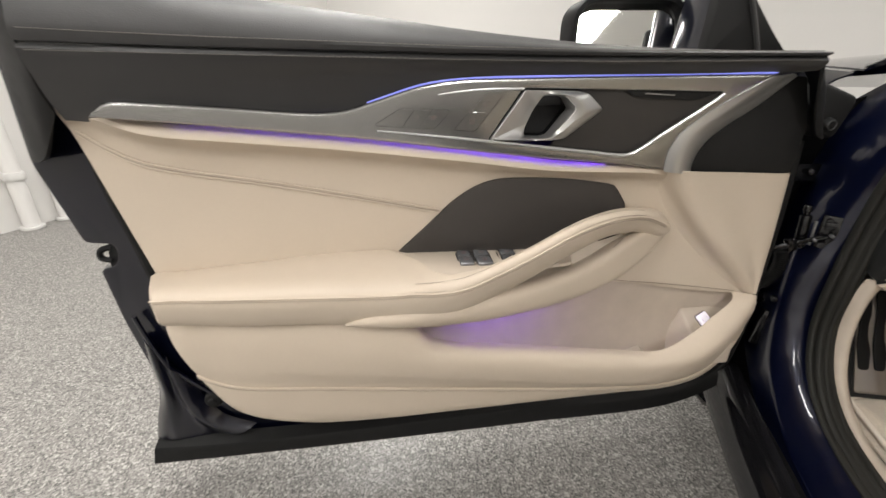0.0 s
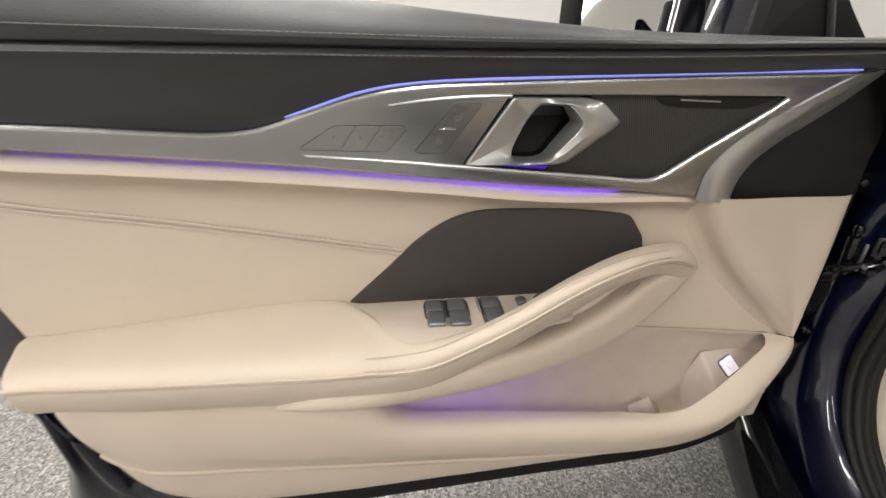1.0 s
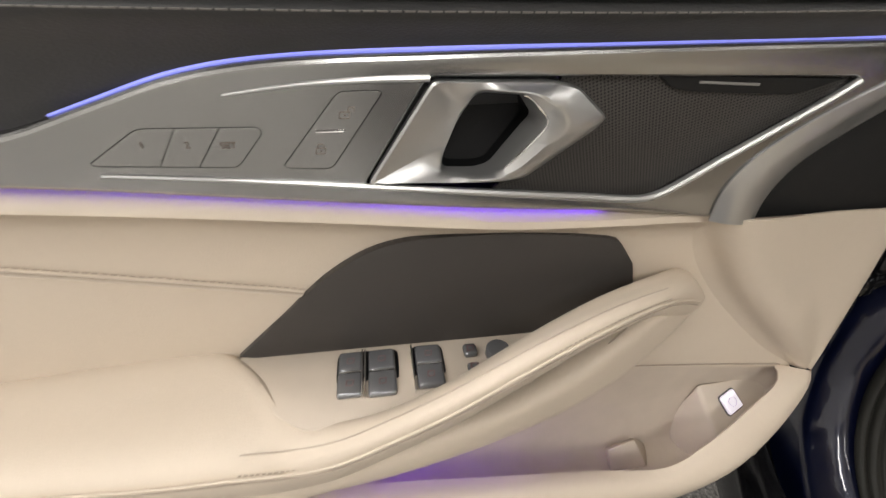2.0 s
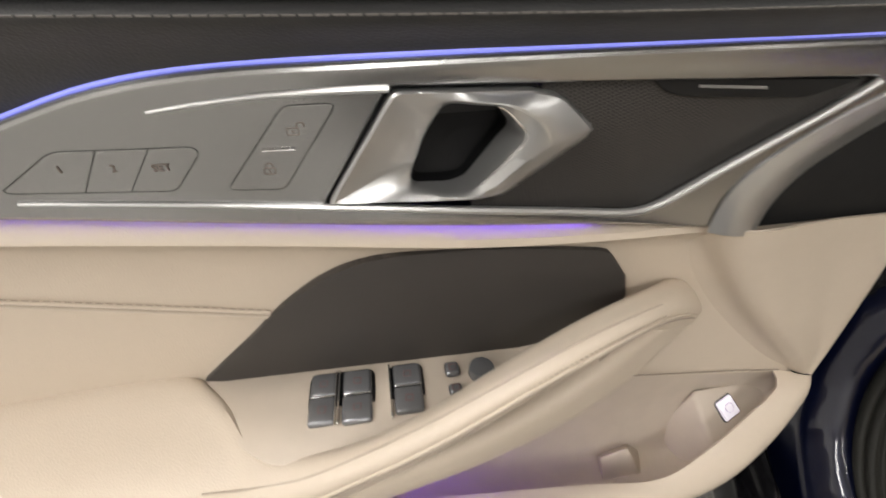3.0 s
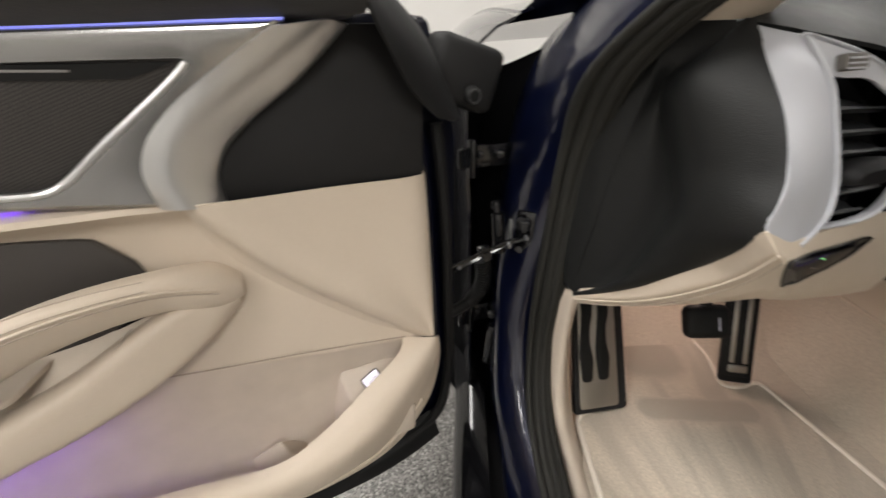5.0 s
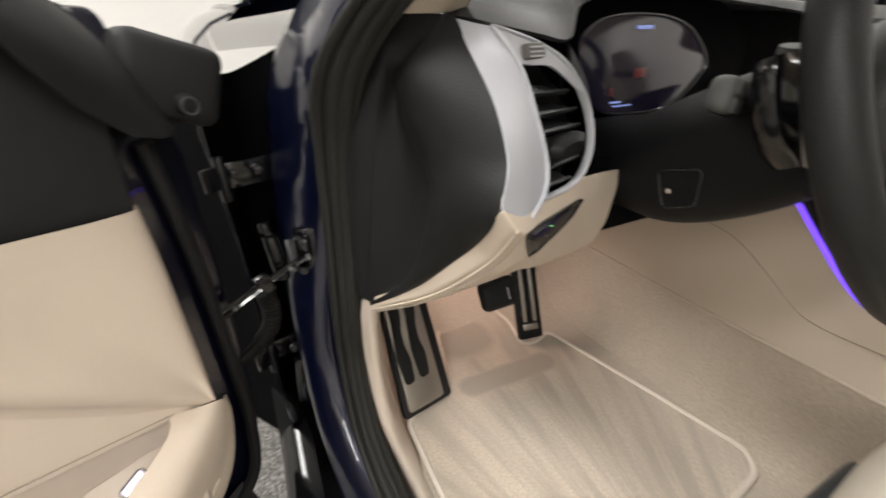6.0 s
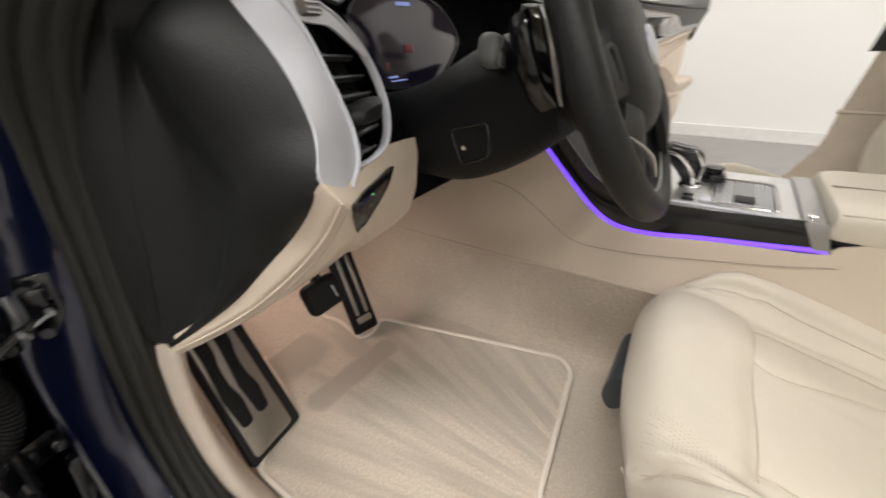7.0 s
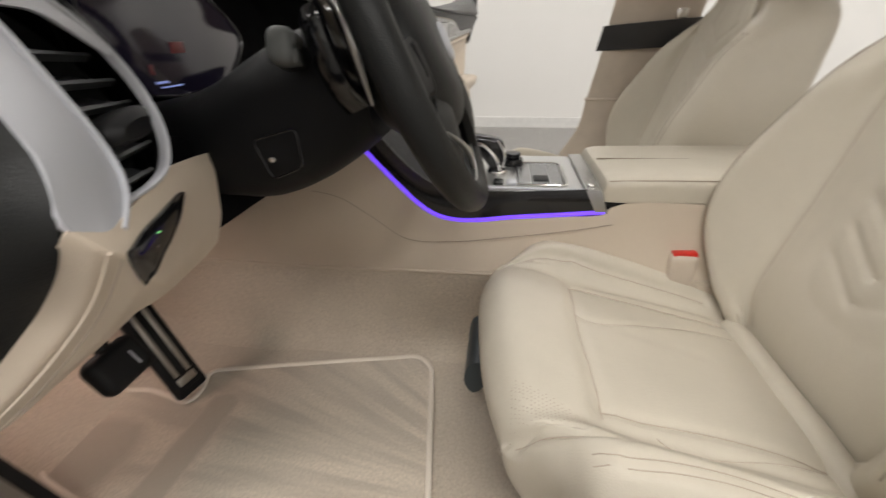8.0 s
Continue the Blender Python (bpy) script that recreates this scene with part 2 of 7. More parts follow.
def paint(name, colour, dents=0.0):
    n = Nodes(name)
    flake = n.put("ShaderNodeTexVoronoi", Vector=n.co, Scale=2500.0).outputs["Color"]
    col = n.mix(0.18, colour, flake, "MULTIPLY")
    peel = n.bump(n.noise(240.0, 2.0), 0.00008, 0.25)
    peel = n.bump(n.noise(dents, 2.0, 0.4), 0.012, 0.55, peel) if dents else peel
    m = n.done(col, 0.30, None, Metallic=0.3, Specular_IOR_Level=0.3, Coat_Weight=1.0, Coat_Roughness=0.03)
    n.link(peel, n.b.inputs["Coat Normal"])
    return m


def carpet(name, colour, brushed=None, stretch=(1, 1, 1)):
    n = Nodes(name)
    fibre = n.noise(1500.0, 3.0, 0.7)
    clump = n.noise(220.0, 4.0, 0.6, n.mapped(stretch))
    col = n.mix(n.ramp(clump, [(0.3, (0, 0, 0)), (0.7, (1, 1, 1))]), tuple(c * 0.8 for c in colour), tuple(min(1, c * 1.1) for c in colour))
    if brushed:
        # vacuum strokes: nap laid two ways, fanning out from a point behind the mat
        sep = n.put("ShaderNodeSeparateXYZ", Vector=n.mapped((1, 1, 1), (0, 0, 0), (-brushed[0], -brushed[1], 0)))
        ang = n.math("ARCTAN2", sep.outputs[0], sep.outputs[1])
        rad = n.math("POWER", n.math("ADD", n.math("POWER", sep.outputs[0], 2.0), n.math("POWER", sep.outputs[1], 2.0)), 0.5)
        vec = n.put("ShaderNodeCombineXYZ", X=n.math("MULTIPLY", ang, 6.0), Y=n.math("MULTIPLY", rad, 1.1), Z=0.0).outputs[0]
        nap = n.ramp(n.noise(2.1, 2.0, 0.55, vec), [(0.42, (0, 0, 0)), (0.60, (1, 1, 1))])
        # one broad stroke across, and the nap laid the other way at the head of the mat
        mx = n.math("MAXIMUM", n.math("SUBTRACT", n.math("ABSOLUTE", n.math("SUBTRACT", sep.outputs[0], 0.985 - brushed[0])), 0.088), 0.0)
        my = n.math("SUBTRACT", n.math("SUBTRACT", sep.outputs[1], 1.030 - brushed[1]), n.math("MULTIPLY", sep.outputs[0], -0.05))
        far = n.math("POWER", n.math("ADD", n.math("POWER", mx, 2.0), n.math("POWER", my, 2.0)), 0.5)
        stroke = n.ramp(far, [(0.022, (1, 1, 1)), (0.034, (0, 0, 0))])
        hx, hy = n.math("SUBTRACT", sep.outputs[0], 0.955 - brushed[0]), n.math("SUBTRACT", sep.outputs[1], 1.185 - brushed[1])
        head = n.ramp(n.math("ADD", n.math("POWER", n.math("ADD", n.math("POWER", hx, 2.0), n.math("POWER", hy, 2.0)), 0.5), n.math("MULTIPLY", n.noise(14.0, 2.0), 0.05)), [(0.085, (1, 1, 1)), (0.125, (0, 0, 0))])
        nap = n.math("MAXIMUM", n.math("MULTIPLY", nap, 0.6), n.math("MULTIPLY", n.math("MAXIMUM", stroke, head), 0.85))
        col = n.mix(nap, col, tuple(c * 0.62 for c in colour))
    else:
        nap = n.ramp(n.noise(9.0, 3.0), [(0.42, (0, 0, 0)), (0.6, (1, 1, 1))])
        col = n.mix(n.math("MULTIPLY", nap, 0.4), col, tuple(c * 0.82 for c in colour))
    h = n.math("ADD", fibre, clump)
    return n.done(col, 0.95, n.bump(h, 0.0016, 0.7), Specular_IOR_Level=0.1, Sheen_Weight=0.25, Sheen_Roughness=0.5)


def perforated(name, colour, hole=(0.004, 0.004, 0.004), pitch=0.0019, turn=0.0, radius=0.3):
    """A close grid of small round holes, in the plane of the door's trim."""
    n = Nodes(name)
    v = n.mapped((1 / pitch, 1.0, 1 / pitch), (0, turn, 0))
    fr = n.t.nodes.new("ShaderNodeVectorMath")
    fr.operation = "FRACTION"
    n.link(v, fr.inputs[0])
    s = n.put("ShaderNodeSeparateXYZ", Vector=fr.outputs[0])
    dx, dz = n.math("SUBTRACT", s.outputs[0], 0.5), n.math("SUBTRACT", s.outputs[2], 0.5)
    d = n.math("POWER", n.math("ADD", n.math("POWER", dx, 2.0), n.math("POWER", dz, 2.0)), 0.5)
    m = n.math("GREATER_THAN", d, radius)
    col = n.mix(m, hole, colour)
    return n.done(col, 0.5, n.bump(m, 0.0006, 0.6), Specular_IOR_Level=0.35)


def snap(g, pts, axis, lift=0.001):
    """pts laid on the grid g along an axis (1: y, 2: z), on its highest skin there."""
    flat = g.reshape(-1, 3)
    other = [k for k in range(3) if k != axis]
    out = []
    for p in pts:
        d = ((flat[:, other] - np.array(p)[other]) ** 2).sum(1)
        near = np.argsort(d)[:4]
        w = 1 / (d[near] + 1e-8)
        near_v = flat[near, axis]
        keep = near_v > near_v.max() - 0.02
        q = list(p)
        q[axis] = float((near_v[keep] * w[keep]).sum() / w[keep].sum()) + lift
        out.append(tuple(q))
    return out


def sink(g, curve, axis, width, depth):
    """The grid g with a soft valley along a curve drawn across an axis (1: y, 2: z), on the side that faces up that axis."""
    du, dv = np.gradient(g, axis=1), np.gradient(g, axis=0)
    nrm = np.cross(du, dv)
    nrm /= np.linalg.norm(nrm, axis=2)[:, :, None] + 1e-12
    nrm *= np.sign(np.median(nrm[:, :, axis][np.abs(nrm[:, :, axis]) > 0.5]) or 1.0) if axis == 2 else 1.0
    keep = [k for k in range(3) if k != axis]
    line = spline(curve, 60)
    flat = g[:, :, keep].reshape(-1, 1, 2)
    a, b = line[None, :-1], line[None, 1:]
    t = np.clip(((flat - a) * (b - a)).sum(2) / (((b - a) ** 2).sum(2) + 1e-12), 0, 1)
    d = np.sqrt((((a + t[:, :, None] * (b - a)) - flat) ** 2).sum(2)).min(1).reshape(g.shape[:2])
    if axis == 1:
        middle = g[:, :, 1].mean(1, keepdims=True)
        outward = np.where(((nrm[:, :, 1] > 0) == (g[:, :, 1] > middle)), 1.0, -1.0)
        nrm = nrm * outward[:, :, None]
    face = np.clip(nrm[:, :, axis] * 3, 0, 1)
    return g - nrm * (depth * np.exp(-(d / width) ** 2) * face)[:, :, None]


def glow(name, colour, strength):
    n = Nodes(name)
    return n.done(colour, 0.4, None, Emission_Color=colour, Emission_Strength=strength)


BEIGE = (0.575, 0.492, 0.398)
m_beige = leather("beige_leather", BEIGE, 0.48)
m_beige_soft = leather("beige_seat_leather", (0.555, 0.508, 0.422), 0.45, 520.0, 0.0004, 0.13, folds=0.006)
m_beige_plastic = plastic("beige_plastic", (0.54, 0.465, 0.385), 0.5)
m_groove = plastic("beige_seam_thread", (0.43, 0.365, 0.295), 0.7)
m_thread = plastic("beige_thread", (0.33, 0.28, 0.225), 0.7)
m_black_leather = leather("black_leather", (0.030, 0.0295, 0.030), 0.48, 600.0, 0.0003, 0.2, 0.45, 0.10)
m_grey_thread = plastic("grey_thread", (0.13, 0.12, 0.11), 0.7)
m_black = plastic("black_plastic", (0.006, 0.006, 0.0065), 0.5, 900.0, 0.0002, 0.2)
m_black_soft = plastic("soft_black_plastic", (0.014, 0.0138, 0.0138), 0.62, 500.0, 0.0004, 0.22)
m_gloss = plastic("gloss_black", (0.006, 0.006, 0.007), 0.12, 300.0, 0.00002, 0.5)
m_rubber = plastic("black_rubber", (0.008, 0.008, 0.008), 0.62, 400.0, 0.0003, 0.22)
m_strip = plastic("grey_black_rubber", (0.020, 0.0195, 0.017), 0.6, 400.0, 0.0003, 0.25)
m_silver = metal("brushed_aluminium", (0.400, 0.398, 0.392), 0.25, metallic=1.0)
m_leg = metal("satin_aluminium", (0.55, 0.55, 0.545), 0.33, metallic=0.85)
m_dash = leather("dash_leather", (0.0125, 0.013, 0.0128), 0.48, 600.0, 0.0004, 0.2, 0.23)
m_slat = plastic("grey_black_slat", (0.030, 0.032, 0.034), 0.4, 900.0, 0.0002, 0.4)
m_column = plastic("matt_black_plastic", (0.0065, 0.0065, 0.007), 0.55, 900.0, 0.0002, 0.16)
# near black; in the gaps it stands for their shade
m_deep = plastic("near_black_matt", (0.003, 0.003, 0.0035), 0.9, 900.0, 0.0002, 0.05)
m_switch = metal("dark_grey_switch", (0.205, 0.208, 0.218), 0.24, (90, 90, 90), 0.00004, 0.55)
m_red_print = plastic("dull_red_print", (0.09, 0.03, 0.03), 0.5)
m_satin = metal("satin_silver", (0.50, 0.51, 0.545), 0.45, (60, 60, 60), 0.00005, 0.2)
m_chrome = metal("chrome", (0.82, 0.81, 0.80), 0.12, (40, 40, 40), 0.00002)
m_steel = metal("pedal_steel", (0.40, 0.38, 0.345), 0.35, (300, 6, 300))
m_paint = paint("dark_blue_paint", (0.0009, 0.0015, 0.0085))
# same paint, lighter: the jamb's reflections are put into its base colour
m_paint_lit = paint("dark_blue_paint_lit", (0.0024, 0.0042, 0.020), 13.0)
m_grille = perforated("speaker_mesh", (0.066, 0.059, 0.054), pitch=0.0016)
m_grille_fine = perforated("tweeter_mesh", (0.055, 0.050, 0.046), pitch=0.0026, turn=20.0)
m_carpet = carpet("beige_carpet", (0.55, 0.475, 0.385))
m_mat = carpet("brushed_mat", (0.62, 0.54, 0.44), brushed=(0.93, 0.40))
m_binding = leather("pale_binding", (0.72, 0.65, 0.56), 0.6, 900.0)
m_lilac = glow("violet_light", (0.17, 0.055, 1.0), 8.5)
m_lilac_pale = glow("pale_violet_light", (0.26, 0.29, 0.90), 0.52)
m_pocket_light = glow("pocket_light", (0.20, 0.085, 1.0), 2.0)
m_stalk = plastic("grey_stalk_plastic", (0.085, 0.088, 0.085), 0.5)
m_lilac_line = glow("violet_light_line", (0.16, 0.06, 0.95), 1.1)
m_white_glow = glow("white_button_light", (0.95, 0.9, 1.0), 0.42)
m_grey_mark = plastic("grey_print", (0.38, 0.36, 0.42), 0.5)
m_handle = plastic("blue_grey_plastic", (0.030, 0.040, 0.046), 0.4)
m_red = plastic("red_plastic", (0.55, 0.03, 0.02), 0.35)
m_mirror = Nodes("mirror_glass").done((0.86, 0.87, 0.86), 0.03, None, Metallic=1.0)
m_print = plastic("faint_brown_print", (0.19, 0.155, 0.135), 0.5)
m_mark = plastic("pale_print", (0.20, 0.19, 0.18), 0.5)


def flake_floor():
    n = Nodes("epoxy_flake_floor")
    rnd = n.put("ShaderNodeTexVoronoi", Vector=n.co, Scale=205.0).outputs["Color"]
    v = n.put("ShaderNodeSeparateColor", Color=rnd).outputs[0]
    col = n.ramp(v, [(0.0, (0.035, 0.033, 0.032)), (0.22, (0.06, 0.058, 0.054)), (0.36, (0.145, 0.138, 0.128)), (0.62, (0.19, 0.18, 0.168)), (0.85, (0.34, 0.324, 0.302)), (1.0, (0.54, 0.515, 0.485))])
    fine = n.put("ShaderNodeSeparateColor", Color=n.put("ShaderNodeTexVoronoi", Vector=n.co, Scale=330.0).outputs["Color"]).outputs[1]
    col = n.mix(0.3, col, n.ramp(fine, [(0.2, (0.06, 0.06, 0.06)), (0.8, (0.6, 0.58, 0.55))]))
    col = n.mix(n.math("MULTIPLY", n.noise(1.3, 4.0), 0.2), col, (0.19, 0.18, 0.17))
    return n.done(col, n.math("ADD", n.math("MULTIPLY", n.noise(6.0, 3.0), 0.14), 0.36), n.bump(n.noise(140.0, 3.0), 0.0006, 0.3), Coat_Weight=0.12, Coat_Roughness=0.2)


def wall_paint(name, colour):
    n = Nodes(name)
    col = n.mix(n.noise(1.1, 4.0), tuple(c * 0.93 for c in colour), colour)
    return n.done(col, 0.7, n.bump(n.noise(180.0, 4.0), 0.0006, 0.4))


m_floor = flake_floor()
m_wall = wall_paint("white_wall_paint", (0.74, 0.725, 0.70))
m_ceiling = wall_paint("white_ceiling_paint", (0.75, 0.74, 0.72))
m_skirting = plastic("grey_skirting", (0.66, 0.65, 0.63), 0.5)
m_lamp = glow("lamp_diffuser", (1.0, 0.98, 0.95), 5.0)


def screen_mat():
    n = Nodes("display_glass")
    g = n.put("ShaderNodeSeparateXYZ", Vector=n.co)
    # faint pinkish patches in the colour stand for reflections of the cabin
    col = n.ramp(n.noise(7.0, 2.0), [(0.3, (0.004, 0.004, 0.014)), (0.75, (0.030, 0.022, 0.028))])
    return n.done(col, 0.10, None, Emission_Color=(0.03, 0.025, 0.07), Emission_Strength=0.02, Specular_IOR_Level=0.6)


m_screen = screen_mat()
m_screen_red = glow("red_display_mark", (0.10, 0.012, 0.012), 0.05)
m_screen_blue = glow("blue_display_mark", (0.35, 0.45, 1.0), 0.16)
m_green = glow("green_symbol_light", (0.25, 0.8, 0.25), 0.7)

# ---------------------------------------------------------------- the room
x0, x1, y0, y1 = ROOM


def slab(name, lo, hi, material, label, category):
    c = [(a + b) / 2 for a, b in zip(lo, hi)]
    s = [b - a for a, b in zip(lo, hi)]
    return whole(name, box(*s, Matrix.Translation(c), 0.0), material, label, category, "structure")


slab("floor", (x0 - 0.2, y0 - 0.2, -0.2), (x1 + 0.2, y1 + 0.2, 0.0), m_floor, "grey speckled epoxy flake garage floor", "floor")
slab("ceiling", (x0 - 0.2, y0 - 0.2, CEIL_Z), (x1 + 0.2, y1 + 0.2, CEIL_Z + 0.2), m_ceiling, "plain white garage ceiling", "ceiling")
slab("wall_west", (x0 - 0.2, y0, 0.0), (x0, y1, CEIL_Z), m_wall, "white painted garage wall", "wall")
slab("wall_east", (x1, y0, 0.0), (x1 + 0.2, y1, CEIL_Z), m_wall, "white painted garage wall behind the car", "wall")
slab("wall_south", (x0, y0 - 0.2, 0.0), (x1, y0, CEIL_Z), m_wall, "white painted garage wall", "wall")
slab("wall_north", (x0, y1, 0.0), (x1, y1 + 0.2, CEIL_Z), m_wall, "white painted garage wall ahead of the car", "wall")
slab("baseboard", (x1 - 0.015, y0, 0.0), (x1 - 0.0, y1, 0.10), m_skirting, "pale grey skirting board along the white wall", "baseboard")

for lx, ly in LAMP_SPOTS:
    lamp = thing("ceiling_light", (lx, ly, CEIL_Z), 0, "long white ceiling light fixture", "ceiling light", "lights on the ceiling")
    part("housing", box(0.56, 2.3, 0.05, Matrix.Translation((0, 0, -0.026)), 0.01), m_ceiling, lamp)
    part("diffuser", box(0.5, 2.2, 0.02, Matrix.Translation((0, 0, -0.062)), 0.006), m_lamp, lamp)

# ---------------------------------------------------------------- the open driver's door
# Door axes: u along the door to its hinge, v outwards, w up.
DOOR_AT, DOOR_TURN = (0.466, 0.96, 0.0), 24.0
door = thing("car_door_assembly", DOOR_AT, DOOR_TURN, "open dark blue car door with beige leather inner panel", "car door", "front doors")


def trim_v(w):
    """Depth of the metal trim's leaning face at height w."""
    return -0.056 + 0.19 * (0.92 - w)


def on_trim(lift=0.0):
    return lambda a, b, d: (a, trim_v(b) - lift + d, b)


def at_v(v):
    return lambda a, b, d: (a, v + d, b)


# outer shell: painted frame with an open rim, and skin behind
shell_outline = round_poly([(-1.20, 0.99), (-1.318, 0.955), (-1.322, 0.80), (-1.284, 0.659), (-1.241, 0.656), (-1.236, 0.645), (-1.243, 0.617), (-1.274, 0.610), (-1.262, 0.50), (-1.236, 0.36), (-1.272, 0.175),
                            (-0.9, 0.178), (-0.45, 0.195), (-0.08, 0.21), (0.02, 0.25), (0.052, 0.45), (0.055, 0.80), (0.02, 0.955), (-0.15, 0.96)], 0.012, 5)
shell = part("shell", plate(shell_outline, at_v(0.045), 0.05, 0.006), m_paint, door, "dark blue painted inner door shell")
skin_outline = round_poly([(-1.22, 0.97), (-1.345, 0.95), (-1.35, 0.80), (-1.312, 0.648), (-1.262, 0.645), (-1.262, 0.603), (-1.302, 0.596), (-1.29, 0.50), (-1.262, 0.36), (-1.285, 0.16),
                           (-0.9, 0.155), (-0.45, 0.17), (-0.08, 0.19), (0.05, 0.23), (0.085, 0.45), (0.088, 0.80), (0.05, 0.955), (-0.15, 0.96)], 0.012, 5)
part("outer_skin", plate(skin_outline, at_v(0.088), 0.06, 0.008), m_paint, door)
# black rubber lip along the lower edge
rows = [[(-1.262, 0.040, 0.210), (-1.1, 0.042, 0.210), (-0.9, 0.042, 0.214), (-0.45, 0.042, 0.245), (-0.1, 0.042, 0.262), (0.01, 0.044, 0.30)],
        [(-1.263, 0.020, 0.202), (-1.1, 0.019, 0.200), (-0.9, 0.019, 0.206), (-0.45, 0.020, 0.232), (-0.1, 0.022, 0.248), (0.015, 0.03, 0.287)],
        [(-1.264, 0.018, 0.197), (-1.1, 0.017, 0.195), (-0.9, 0.017, 0.201), (-0.45, 0.018, 0.227), (-0.1, 0.020, 0.243), (0.015, 0.028, 0.282)],
        [(-1.272, 0.019, 0.168), (-1.1, 0.019, 0.172), (-0.9, 0.019, 0.178), (-0.45, 0.021, 0.195), (-0.1, 0.023, 0.213), (0.02, 0.03, 0.252)],
        [(-1.272, 0.046, 0.160), (-1.1, 0.046, 0.163), (-0.9, 0.046, 0.17), (-0.45, 0.046, 0.188), (-0.1, 0.046, 0.204), (0.02, 0.05, 0.244)]]
part("lower_seal", loft(rows, 50, 0, 0.006), m_rubber, door, "black rubber sill seal")
# rubber tube that follows the rear edge of the shell
part("rear_seal", tube([(-1.205, 0.03, 0.93), (-1.215, 0.032, 0.80), (-1.19, 0.034, 0.66), (-1.17, 0.036, 0.54), (-1.135, 0.036, 0.43), (-1.10, 0.034, 0.345),
                        (-1.04, 0.032, 0.285), (-0.96, 0.03, 0.262), (-0.7, 0.03, 0.262)], 0.009, 60, 8), m_rubber, door)
part("rear_rib", tube([(-1.234, 0.034, 0.515), (-1.222, 0.032, 0.47), (-1.198, 0.030, 0.405), (-1.163, 0.030, 0.363), (-1.128, 0.030, 0.328)], 0.0045, 40, 8), m_paint, door)
# moulded funnel in the lower rear corner
part("corner_fold", loft([[(-1.236, 0.042, 0.47), (-1.236, 0.040, 0.40), (-1.234, 0.040, 0.335), (-1.255, 0.040, 0.262), (-1.266, 0.040, 0.212)],
                          [(-1.222, 0.026, 0.455), (-1.218, 0.024, 0.395), (-1.214, 0.022, 0.33), (-1.226, 0.024, 0.262), (-1.232, 0.026, 0.215)],
                          [(-1.205, 0.036, 0.425), (-1.203, 0.036, 0.38), (-1.199, 0.034, 0.325), (-1.183, 0.034, 0.262), (-1.150, 0.036, 0.214)],
                          [(-1.190, 0.020, 0.40), (-1.186, 0.020, 0.36), (-1.176, 0.020, 0.315), (-1.155, 0.020, 0.265), (-1.09, 0.022, 0.222)],
                          [(-1.172, 0.040, 0.375), (-1.163, 0.040, 0.345), (-1.150, 0.040, 0.31), (-1.125, 0.040, 0.268), (-1.06, 0.040, 0.232)]], 24, 30, 0.003), m_paint, door, "moulded dark corner of the door shell")
part("corner_bump", merge(rod((-1.128, 0.045, 0.315), (-1.128, 0.020, 0.315), 0.022, 0.016, 24, 0.004), rod((-1.128, 0.021, 0.315), (-1.128, 0.016, 0.315), 0.009, 0.008, 16, 0.002)), m_rubber, door, "round black rubber buffer")
latch = part("latch", box(0.030, 0.030, 0.046, pose(-1.238, 0.062, 0.633, 0, 8, 0), 0.004), m_black, door, "black door latch in its notch")
part("latch_claw", tube([(-1.246, 0.050, 0.650), (-1.262, 0.046, 0.645), (-1.264, 0.046, 0.632), (-1.248, 0.048, 0.626)], 0.0055, 16, 8), m_black, latch)
# black corner cover at the rear end of the belt line
rows = [[(-1.197, -0.062, 1.09), (-1.196, -0.066, 1.0), (-1.20, -0.052, 0.93), (-1.209, -0.028, 0.885)],
        [(-1.24, -0.03, 1.095), (-1.238, -0.032, 1.0), (-1.243, -0.02, 0.92), (-1.252, -0.004, 0.82)],
        [(-1.29, 0.035, 1.09), (-1.288, 0.03, 0.99), (-1.294, 0.03, 0.90), (-1.302, 0.035, 0.805)],
        [(-1.295, 0.07, 1.085), (-1.295, 0.07, 0.98), (-1.30, 0.07, 0.90), (-1.312, 0.07, 0.805)]]
part("rear_end_cap", loft(rows, 24, 14, 0.006), m_black_soft, door, "soft black plastic end cap")

